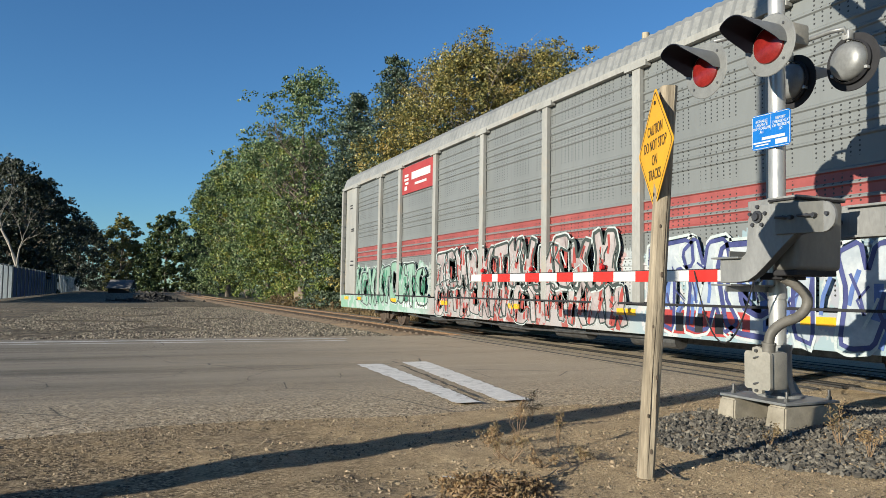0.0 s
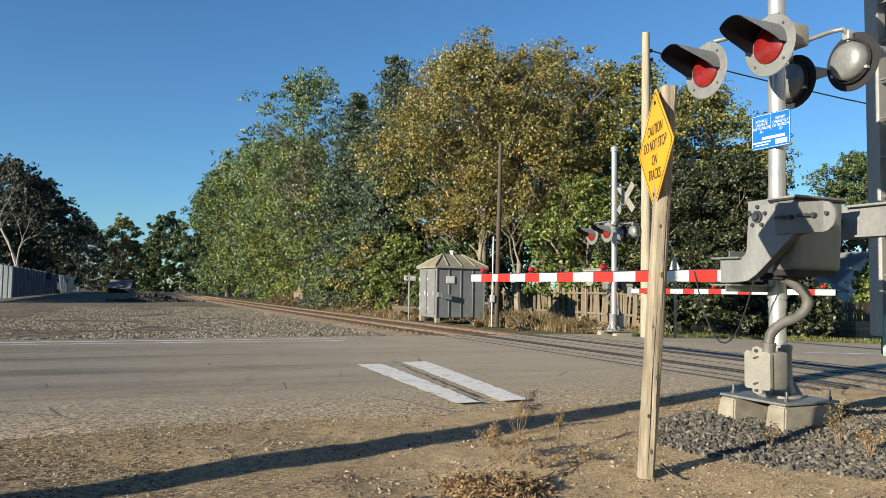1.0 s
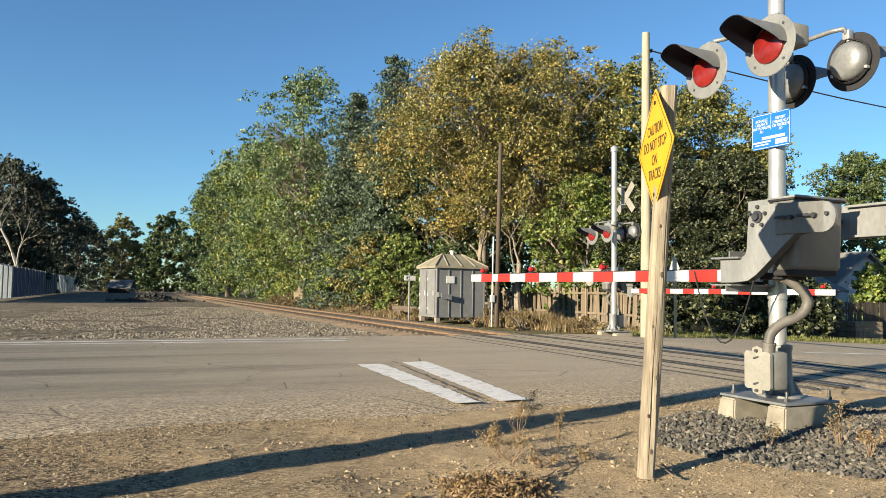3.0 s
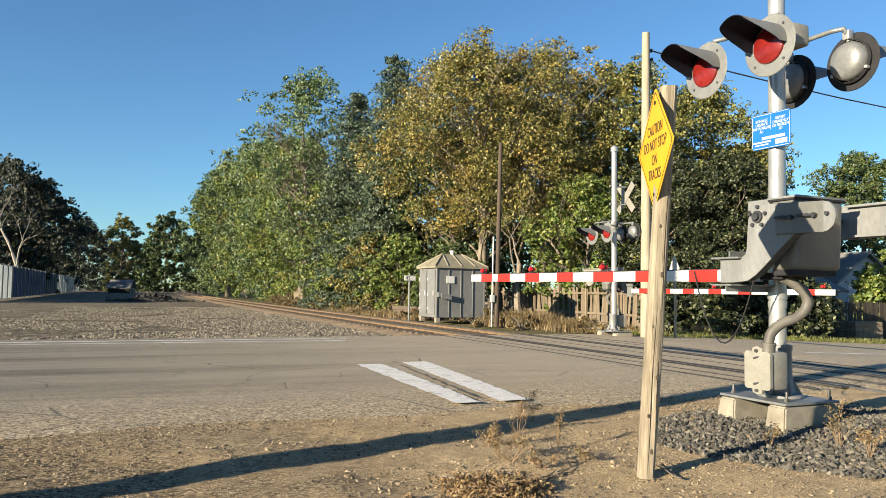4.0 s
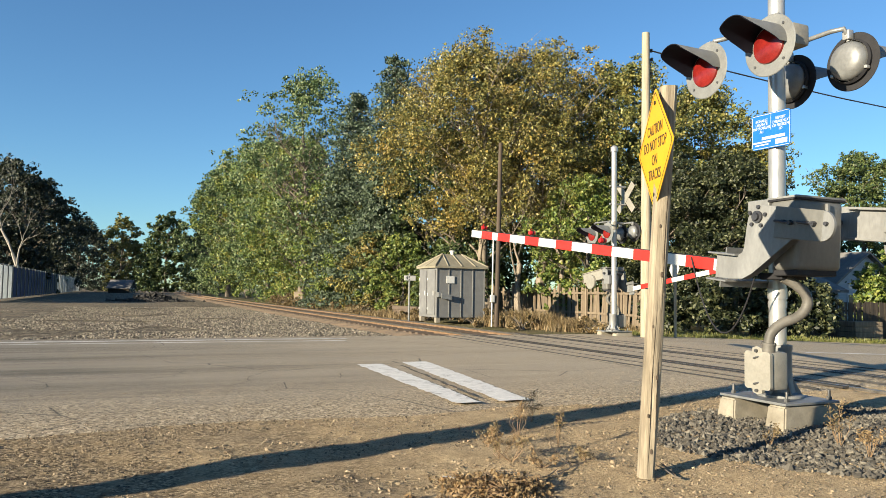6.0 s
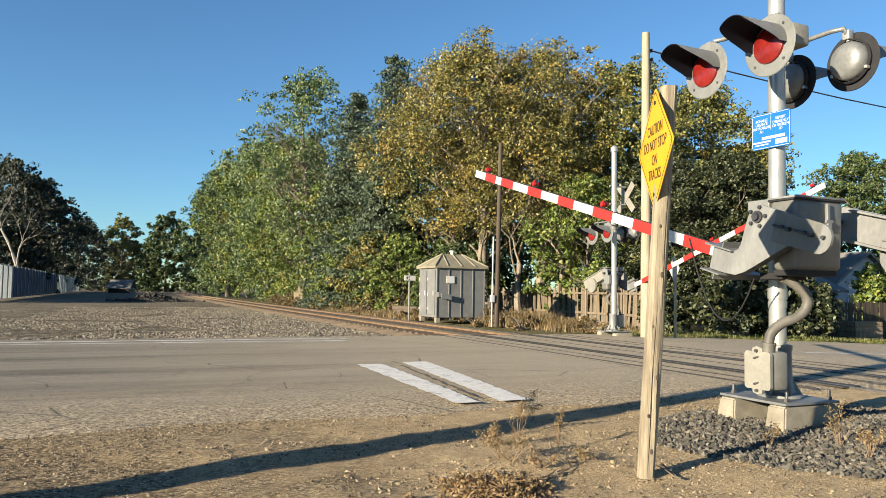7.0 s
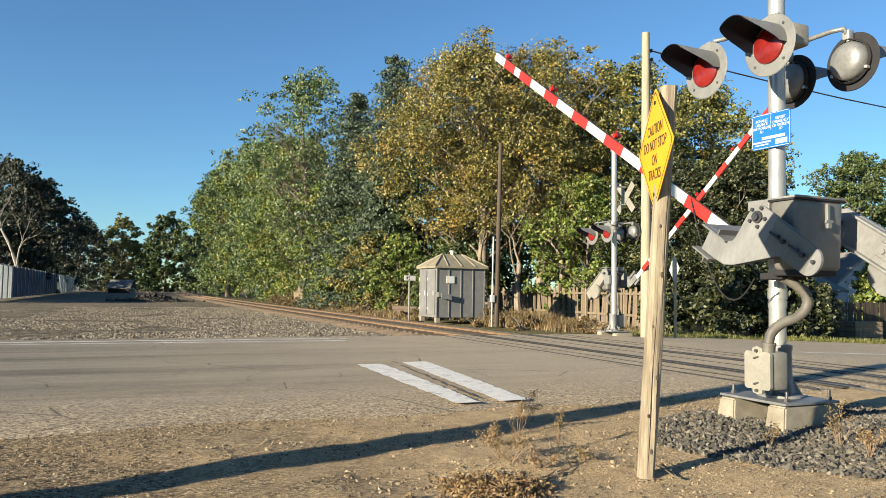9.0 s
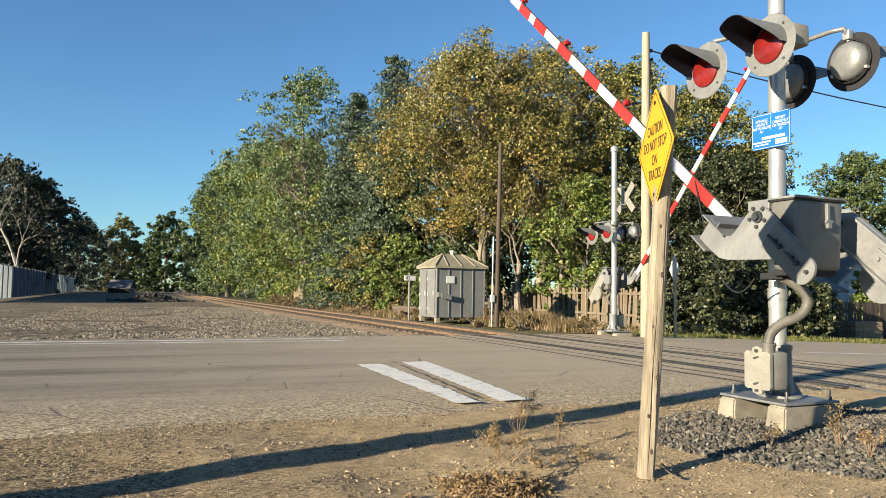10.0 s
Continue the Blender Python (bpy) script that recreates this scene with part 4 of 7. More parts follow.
    box(bm, (-0.45 + hw, -0.445, 1.645), (2 * hw, 0.29, 0.61), 0.0)
    for v in bm.verts:
        if v.co.z < 1.6:
            v.co.y += 0.03 if v.co.y < -0.4 else 0.0
            v.co.x += 0.0 if v.co.x > -0.4 else 0.03
    bmesh.ops.bevel(bm, geom=bm.edges[:], offset=0.05, segments=4, affect="EDGES", profile=0.5)
    mech = part("gate_mechanism", bm, M["mech_body"], t, "grey steel gate mechanism housing", smooth=True)
    bm = bmesh.new()
    box(bm, (-0.45 + hw, -0.445, 1.962), (2 * hw + 0.016, 0.31, 0.02), 0.008)
    box(bm, (-0.45 + hw, -0.445, 1.945), (2 * hw + 0.012, 0.302, 0.02), 0.006, mi=1)
    part("lid", bm, [M["mech"], M["black"]], mech, smooth=True)
    bm = bmesh.new()
    lx = -0.45 + 1.22 * hw
    box(bm, (lx, -0.6, 1.83), (0.035, 0.03, 0.17), 0.008)
    box(bm, (lx, -0.615, 1.76), (0.09, 0.02, 0.025), 0.006)
    box(bm, (lx, -0.61, 1.73), (0.05, 0.03, 0.06), 0.008)
    part("latch", bm, M["mech"], mech)
    # added pan, black so the shade under the housing is in its colour
    bm = bmesh.new()
    box(bm, (-0.45 + hw, -0.42, 1.325), (1.7 * hw, 0.24, 0.05), 0.012)
    box(bm, (-0.2, -0.22, 1.3), (0.3, 0.24, 0.06), 0.012)
    part("underside_pan", bm, M["black"], mech, "pan coloured black for the shade under the housing")
    for c, sz in (((-0.33, -0.14, 1.93), (0.14, 0.24, 0.09)), ((0.0, -0.1, 1.62), (0.3, 0.24, 0.24))):
        bm = bmesh.new()
        box(bm, c, sz, 0.012)
        part("mounting_bracket", bm, M["mech"], t, "grey mounting bracket behind the housing")
    # moving arm, in the shaft's space
    arm_m = Matrix.Translation(PIVOT)
    bm = bmesh.new()
    L0, L1 = 0.42, boom_end
    box(bm, (boom_x, (L0 + L1) / 2, boom_z), (0.04, L1 - L0, 0.118), 0.006)
    arm = part("gate_arm", bm, M["boom_white"], t, "white gate arm with red stripes and small lamps")
    arm.matrix_basis = arm_m @ pose(0, 0, 0, tilt, 0, 0)
    for a, b in stripes:
        bm = bmesh.new()
        box(bm, (boom_x, (a + b) / 2, boom_z), (0.046, b - a, 0.124), 0.004)
        part("stripe", bm, M["boom_red"], arm)
    bm = bmesh.new()
    tube(bm, [(boom_x, L0, boom_z + 0.064), (boom_x, L1 - 0.4, boom_z + 0.064)], 0.007, 8)
    part("wire_conduit", bm, M["black"], arm)
    for y in arm_lamps:
        bm = bmesh.new()
        lathe(bm, [(0.0, -0.05), (0.028, -0.045), (0.034, 0.0), (0.028, 0.045), (0.0, 0.05)], Matrix.Translation((boom_x, y, boom_z + 0.118)) @ pose(0, 0, 0, 0, 90, 0), 16)
        tube(bm, [(boom_x, y + 0.035, boom_z + 0.1), (boom_x, y + 0.04, boom_z + 0.16), (boom_x, y + 0.015, boom_z + 0.175)], 0.007, 6)
        al = part("arm_lamp", bm, M["lamp_red"], arm, "small red arm lamp", smooth=True)
        bm = bmesh.new()
        box(bm, (boom_x, y - 0.01, boom_z + 0.07), (0.03, 0.1, 0.03), 0.006)
        lathe(bm, [(0.036, -0.008), (0.038, 0.0), (0.036, 0.008)], Matrix.Translation((boom_x, y, boom_z + 0.118)) @ pose(0, 0, 0, 0, 90, 0), 16)
        part("lamp_mount", bm, M["black"], al)
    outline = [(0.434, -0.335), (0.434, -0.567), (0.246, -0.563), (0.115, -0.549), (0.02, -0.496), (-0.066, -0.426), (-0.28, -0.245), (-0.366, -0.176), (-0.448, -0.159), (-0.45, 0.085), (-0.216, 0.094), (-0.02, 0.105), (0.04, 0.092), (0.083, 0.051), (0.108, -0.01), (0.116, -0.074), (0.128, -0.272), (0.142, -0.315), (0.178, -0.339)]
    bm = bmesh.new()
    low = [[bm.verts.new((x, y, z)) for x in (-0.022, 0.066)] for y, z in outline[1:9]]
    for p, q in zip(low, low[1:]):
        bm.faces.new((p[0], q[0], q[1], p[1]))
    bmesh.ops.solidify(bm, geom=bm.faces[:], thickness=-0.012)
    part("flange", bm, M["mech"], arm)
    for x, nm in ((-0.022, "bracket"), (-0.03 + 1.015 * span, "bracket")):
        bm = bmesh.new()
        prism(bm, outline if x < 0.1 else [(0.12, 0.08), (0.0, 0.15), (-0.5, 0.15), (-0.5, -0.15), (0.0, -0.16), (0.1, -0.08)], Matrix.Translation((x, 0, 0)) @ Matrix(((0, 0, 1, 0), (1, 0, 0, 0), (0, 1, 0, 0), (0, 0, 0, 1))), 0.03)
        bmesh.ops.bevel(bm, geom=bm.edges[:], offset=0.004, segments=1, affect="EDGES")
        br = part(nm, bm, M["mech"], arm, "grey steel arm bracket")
    for y, z, w in ((0.34, -0.345, 0.32), (0.38, -0.585, 0.24)):
        bm = bmesh.new()
        cw_ = boom_x + 0.12
        box(bm, (boom_x / 2 - 0.01, y, z), (cw_, w, 0.016), 0.004)
        box(bm, (boom_x / 2 - 0.01, y - 0.05, z + 0.03 * (1 if z > -0.4 else -1)), (cw_ - 0.02, 0.012, 0.06), 0.003)
        box(bm, (boom_x + 0.045, y, z + 0.03 * (1 if z > -0.4 else -1)), (0.012, w, 0.06), 0.003)
        part("clamp_plate", bm, M["galv"], arm)
    bm = bmesh.new()
    tube(bm, [(-0.066, 0, 0.0), (0.08 + 0.98 * span, 0, 0.0)], 0.032, 18)
    tube(bm, [(-0.042, 0, 0.0), (-0.018, 0, 0.0)], 0.052, 18)
    for k in range(5):
        a = radians(20 + 72 * k)
        tube(bm, [(-0.042, 0.085 * math.cos(a), 0.085 * math.sin(a)), (-0.018, 0.085 * math.cos(a), 0.085 * math.sin(a))], 0.017, 6)
    part("shaft", bm, M["iron"], arm, "dark pivot shaft and bolts", smooth=True)
    # balance arms: a short one beside the housing, a long weighted one beyond it
    bm = bmesh.new()
    rim = [(-0.66 - 0.105 * math.sin(radians(k)), -0.05 + 0.12 * math.cos(radians(k))) for k in range(0, 181, 15)]
    side_on = Matrix(((0, 0, 1, 0), (1, 0, 0, 0), (0, 1, 0, 0), (0, 0, 0, 1)))
    prism(bm, [(-0.2, 0.096), (-0.66, 0.073), (-0.66, -0.172), (-0.2, -0.165)], Matrix.Translation((-0.046, 0, 0)) @ side_on, 0.024)
    bmesh.ops.bevel(bm, geom=bm.edges[:], offset=0.003, segments=1, affect="EDGES")
    pl = part("balance_plate", bm, M["mech_body"], arm, "grey-green steel balance plate")
    bm = bmesh.new()
    prism(bm, rim, Matrix.Translation((-0.049, 0, 0)) @ side_on, 0.03)
    bmesh.ops.bevel(bm, geom=bm.edges[:], offset=0.003, segments=1, affect="EDGES")
    part("end_cap", bm, M["mech"], pl, "half-round pale end cap")
    for y in (-0.3, -0.52, -0.7):
        bm = bmesh.new()
        tube(bm, [(-0.046, y, -0.03), (-0.076, y, -0.03)], 0.016, 8)
        if y > -0.65:
            tube(bm, [(-0.076, y - 0.075, -0.035), (-0.076, y + 0.075, -0.028)], 0.012, 8)
            tube(bm, [(-0.049, y - 0.07, -0.035), (-0.086, y - 0.07, -0.035)], 0.02, 6)
        part("bolt", bm, M["iron"], pl)
    bm = bmesh.new()
    cx = -0.015 + 1.015 * span
    ly = 1.3 * (0.3 + 0.7 * span)
    box(bm, (cx, -0.1 - ly / 2, 0.0), (0.05, ly, 0.26), 0.006)
    box(bm, (cx - 0.01, -0.1 - ly / 2, 0.135), (0.13, ly, 0.022), 0.005)
    box(bm, (cx - 0.01, -0.1 - ly / 2, -0.135), (0.13, ly, 0.022), 0.005)
    cw = part("counterweight_arm", bm, M["mech"] if bright else M["mech_light"], arm, "long grey counterweight channel")
    for y0 in ((-0.62, -1.0) if bright else (-0.62,)):
        bm = bmesh.new()
        box(bm, (cx - 0.035, y0, 0.0), (0.03, 0.34, 0.13), 0.006)
        for yy in (-0.1, 0.1):
            tube(bm, [(cx - 0.045, y0 + yy, 0.0), (cx - 0.07, y0 + yy, 0.0)], 0.022, 8)
        part("weight_plate", bm, M["mech"], cw)
    bm = bmesh.new()
    lathe(bm, [(0.0, 0.0), (0.2, 0.0), (0.205, 0.01), (0.205, 0.07), (0.2, 0.08), (0.0, 0.08)], Matrix.Translation((cx + 0.02, -0.62, -0.16)) @ pose(0, 0, 0, 0, 90, 0), 32)
    part("weight_disc", bm, M["mech"] if bright else M["mech_light"], arm, "round grey counterweight", smooth=True)
    # lights on their cross arms
    for x, y, z in lamps:
        lamp_unit(t, facing(x, y, z, 180 if x < 0 else 0), mats)
    bm = bmesh.new()
    for sx in (-1, 1):
        ya, yb = sorted(y for x, y, z in lamps if x * sx > 0)
        tube(bm, [(sx * 0.43, ya, lamp_z + 0.26), (sx * 0.4, ya, lamp_z + 0.3), (sx * 0.36, ya + 0.1, lamp_z + 0.3), (sx * 0.36, yb - 0.1, lamp_z + 0.3), (sx * 0.4, yb, lamp_z + 0.3), (sx * 0.43, yb, lamp_z + 0.26)], 0.022, 12)
        tube(bm, [(0, 0, lamp_z + 0.3), (sx * 0.37, 0, lamp_z + 0.3)], 0.03, 12)
    part("cross_arm", bm, M["galv"], t, "silver pipe cross arm", smooth=True)
    bm = bmesh.new()
    box(bm, (0.02, -0.16, lamp_z + 0.24), (0.22, 0.2, 0.2), 0.03)
    tube(bm, [(0, 0, lamp_z + 0.1), (0, 0, lamp_z + 0.34)], 0.098, 20)
    part("lamp_box", bm, M["mech_light"], t, "grey cast lamp junction box", smooth=True)
    # crossbuck
    cb = facing(buck_x, 0, buck_z, 180)
    bm = bmesh.new()
    for a in (48, -48):
        box(bm, cb @ Vector((0, 0, 0.01 * (a > 0))), (1.22 if bright else 1.0, 0.2, 0.006), 0.0, cb.to_3x3().to_4x4() @ pose(0, 0, 0, 0, 0, a))
    part("crossbuck", bm, M["white"] if bright else M["mech_light"], t, "white crossbuck blades")
    for dz in (0.3, -0.2):
        bm = bmesh.new()
        tube(bm, [(buck_x, 0, buck_z + dz), (0.12, 0, buck_z + dz)], 0.025, 8)
        part("crossbuck_bracket", bm, M["alu"], t)
    # blue emergency notice
    if bright:
        bs = facing(-0.1, -0.02, 2.66, 180) @ pose(0, 0, 0, 0, 0, -1)
        bm = bmesh.new()
        rect = [(0.22 * sx - 0.02 * sx * (1 - c), 0.165 * sy - 0.02 * sy * (1 - s)) for sx, sy, seq in ((1, 1, ((1, 0), (0, 1))), (-1, 1, ((0, 1), (1, 0))), (-1, -1, ((1, 0), (0, 1))), (1, -1, ((0, 1), (1, 0)))) for c, s in seq]
        prism(bm, rect, bs, 0.004)
        nb = part("notice", bm, M["blue"], t, "blue bilingual emergency notice")
        bm = bmesh.new()
        for x0, y0, w, h in ((0, 0.156, 0.4, 0.004), (0, -0.156, 0.4, 0.004), (0.212, 0, 0.004, 0.29), (-0.212, 0, 0.004, 0.29), (0.002, 0.075, 0.003, 0.14), (0.03, -0.065, 0.26, 0.026), (-0.1, -0.1, 0.2, 0.014), (-0.1, -0.125, 0.15, 0.012), (0.12, -0.115, 0.13, 0.045)):
            box(bm, bs @ Vector((x0, y0, 0.0055)), (w, h, 0.002), 0, bs.to_3x3().to_4x4())
        part("notice_bar", bm, M["white"], nb)
        for x0, words in ((-0.105, "SIGNALEZ\nURGENCE\nOU PROBLEME\nAU"), (0.11, "REPORT\nEMERGENCY\nOR PROBLEM\nTO")):
            lettering(words, 0.036, M["white"], nb, bs @ Matrix.Translation((x0, 0.05, 0.0055)), spread=0.86)
    return t, arm


M["lens"] = surface("red_lens", (0.13, 0.009, 0.008), (0.22, 0.017, 0.014), 12, 0.22, fine=90, bump=0.15)
M["conduit"] = surface("grey_conduit", (0.07, 0.066, 0.058), (0.14, 0.13, 0.115), 6, 0.6)

PIVOT = (-0.55, -0.297, 1.803)
NEAR_STRIPES = [(0.95, 1.354), (1.84, 2.228), (2.641, 3.057), (3.51, 3.906), (4.363, 4.761), (5.223, 5.627), (5.819, 6.201)]
NEAR_LAMPS = [(-0.5, -0.38, 3.285), (-0.5, 0.37, 3.27), (0.5, -0.4, 3.28), (0.5, 0.25, 3.26)]
near_signal, near_arm = crossing_signal(pose(5.55, 4.93, 0.0), "silver crossing signal with a striped gate arm on a concrete base", 6.585, NEAR_STRIPES, True, NEAR_LAMPS, lean=0.05, boom_x=0.47, boom_z=-0.487, arm_lamps=(6.16, 4.6, 2.87))
FAR_STRIPES = [(0.75, 1.1), (1.6, 2.0), (2.45, 2.85), (3.33, 3.75), (4.25, 4.66), (5.15, 5.55), (5.95, 6.3)]
FAR_LAMPS = [(0.5, -0.28, 2.85), (0.5, 0.41, 2.88), (-0.5, -0.28, 2.92), (-0.5, 0.27, 2.95)]
far_signal, far_arm = crossing_signal(pose(12.45, 16.64, -0.1, 0, 0, 180), "silver crossing signal with a striped gate arm across the tracks", 6.75, FAR_STRIPES, False, FAR_LAMPS, buck_z=3.93, buck_x=-0.42, span=0.6)


# ---- caution sign on its wooden post ----
def build_caution_sign():
    t = thing("caution_sign", "yellow diamond caution sign on a leaning weathered wooden post", "road sign", pose(3.07, 3.77, -0.06))
    rz = 90 - 67.4
    bm = bmesh.new()
    n = 22
    lean = Vector((0.155, -0.045, 2.54))
    rings = []
    R = pose(0, 0, 0, 0, 0, -rz).to_3x3()
    for i in range(n + 1):
        f = i / n
        ring = []
        for k in range(12):
            a = 2 * math.pi * k / 12
            c, s = math.cos(a), math.sin(a)
            q = max(abs(c), abs(s))
            r = 0.05 / q * (0.9 + 0.1 * q)
            p = R @ Vector((c * r, s * r, 0)) + lean * f
            p += Vector((noise.noise(Vector((k * 1.7, f * 3, 0))), noise.noise(Vector((k * 1.7, f * 3, 9))), 0)) * 0.005
            ring.append(bm.verts.new(p))
        rings.append(ring)
    for a, b in zip(rings, rings[1:]):
        for k in range(12):
            bm.faces.new((a[k], a[(k + 1) % 12], b[(k + 1) % 12], b[k]))
    bm.faces.new(rings[-1])
    bm.faces.new(rings[0][::-1])
    part("post", bm, M["post"], t, "weathered grey-brown wooden post", smooth=True)
    for z, off, r in ((1.31, 0.012, 0.013), (1.62, -0.015, 0.009), (0.66, 0.02, 0.011), (0.42, -0.02, 0.009), (0.2, 0.012, 0.012), (0.98, -0.024, 0.008)):
        q = lean * (z / 2.54)
        bm = bmesh.new()
        km = facing(q.x, q.y, q.z, 247.4) @ Matrix.Translation((off, 0, 0.044)) @ Matrix.Diagonal((0.75, 1.5, 1, 1))
        lathe(bm, [(r, 0.0), (r, 0.0075), (r * 0.75, 0.0105), (0.0, 0.0095)], km, 12)
        part("knot", bm, M["pole_dark"], t, smooth=True)
    for z0, z1, off in ((0.05, 1.15, -0.008), (1.0, 1.95, 0.021), (0.3, 0.85, 0.026)):
        bm = bmesh.new()
        rr = random.Random(int(z0 * 100))
        rows = []
        for i in range(26):
            z = z0 + (z1 - z0) * i / 25
            q = lean * (z / 2.54)
            w = 0.0032 * math.sin(math.pi * (i + 0.3) / 26) * rr.uniform(0.5, 1.2)
            km = facing(q.x, q.y, q.z, 247.4) @ Matrix.Translation((off + 0.003 * math.sin(z * 7), 0, 0.0525))
            rows.append([bm.verts.new(km @ Vector((e * w, 0, 0))) for e in (-1, 1)])
        for p0, p1 in zip(rows, rows[1:]):
            bm.faces.new((p0[0], p0[1], p1[1], p1[0]))
        bmesh.ops.solidify(bm, geom=bm.faces[:], thickness=0.004)
        part("split", bm, M["pole_dark"], t, "dark drying split in the post")
    c = lean * (2.13 / 2.54)
    sm = facing(c.x, c.y, c.z, 155.8) @ Matrix.Translation((0.0, 0.0, 0.062)) @ pose(0, 0, 0, 0, 0, -2)
    bm = bmesh.new()
    h, r = 0.405, 0.03
    out = []
    for k in range(4):
        a = math.pi / 2 * k
        ctr = Vector((math.cos(a), math.sin(a))) * (h - r * 1.41)
        for j in (-45, -20, 0, 20, 45):
            b = a + radians(j)
            out.append((ctr.x + r * math.cos(b), ctr.y + r * math.sin(b)))
    prism(bm, out, sm, 0.003)
    sp = part("sign_plate", bm, M["yellow"], t, "yellow reflective diamond plate")
    bm = bmesh.new()
    inner = [(x * 0.94, y * 0.94) for x, y in out]
    inner2 = [(x * 0.915, y * 0.915) for x, y in out]
    va = [bm.verts.new(sm @ Vector((x, y, 0.0045))) for x, y in inner]
    vb = [bm.verts.new(sm @ Vector((x, y, 0.0045))) for x, y in inner2]
    for k in range(len(va)):
        j = (k + 1) % len(va)
        bm.faces.new((va[k], va[j], vb[j], vb[k]))
    for y in (0.3, -0.3):
        lathe(bm, [(0.014, 0.003), (0.014, 0.01), (0.0, 0.012)], sm @ Matrix.Translation((0, y, 0)), 8)
    part("border", bm, M["black"], sp)
    for words, y, size, sx in (("CAUTION", 0.125, 0.098, 0.78), ("DO NOT STOP", 0.025, 0.098, 0.78), ("ON", -0.075, 0.098, 0.8), ("TRACKS", -0.17, 0.098, 0.78)):
        lettering(words, size, M["black"], sp, sm @ Matrix.Translation((0, y, 0.0045)), spread=sx)
    return t


build_caution_sign()


# ---- poles and wires ----
def utility_pole(x, y, h, r0, r1, mat, label, lean=(0, 0), arms=False):
    t = thing("utility_pole", label, "utility pole", pose(x, y, -0.1))
    bm = bmesh.new()
    n = 8
    tube(bm, [(lean[0] * k / n, lean[1] * k / n, (h + 0.1) * k / n) for k in range(n + 1)], [r0 + (r1 - r0) * k / n for k in range(n + 1)], 16)
    part("shaft", bm, M[mat], t, smooth=True)
    return t


p1 = utility_pole(13.14, 16.1, 8.42, 0.15, 0.105, "pole", "pale weathered timber utility pole beside the road")
bm = bmesh.new()
for z, dx in ((8.05, 0.16), (7.8, 0.18), (7.4, 0.16)):
    tube(bm, [(0.1, 0, z), (dx, 0, z)], 0.014, 8)
    lathe(bm, [(0.03, -0.05), (0.045, -0.02), (0.03, 0.0), (0.045, 0.03), (0.02, 0.05)], Matrix.Translation((dx + 0.03, 0, z)), 12)
part("insulator", bm, M["steel"], p1, smooth=True)
p2 = utility_pole(12.2, 23.04, 6.5, 0.095, 0.07, "pole_dark", "dark leaning timber pole behind the signal hut", (0.1, 0))
bm = bmesh.new()
tube(bm, [(-0.2, -0.02, 0.0), (-0.16, -0.02, 3.2)], 0.025, 10)
box(bm, (-0.2, -0.06, 1.0), (0.16, 0.1, 0.26), 0.02)
part("conduit", bm, M["white"], p2, "white conduit strapped to the pole")
utility_pole(-5.3, 3.08, 11.0, 0.22, 0.16, "pole", "tall timber utility pole on the near shoulder")


def wire(pts, sag, r, label):
    bm = bmesh.new()
    for (a, b), sg in zip(zip(pts, pts[1:]), sag):
        a, b = Vector(a), Vector(b)
        tube(bm, [a.lerp(b, k / 14) - Vector((0, 0, sg * 4 * (k / 14) * (1 - k / 14))) for k in range(15)], r, 5)
    return tagged(part("overhead_wire", bm, M["black"]), label, "wire")


wire([(13.3, 16.05, 7.92), (48.0, 15.5, 8.6)], [0.9], 0.022, "thin black overhead wire strung from the pale pole")
wire([(13.28, 16.1, 7.7), (16.5, 19.5, 7.1)], [0.25], 0.014, "thin slack service wire from the pale pole")


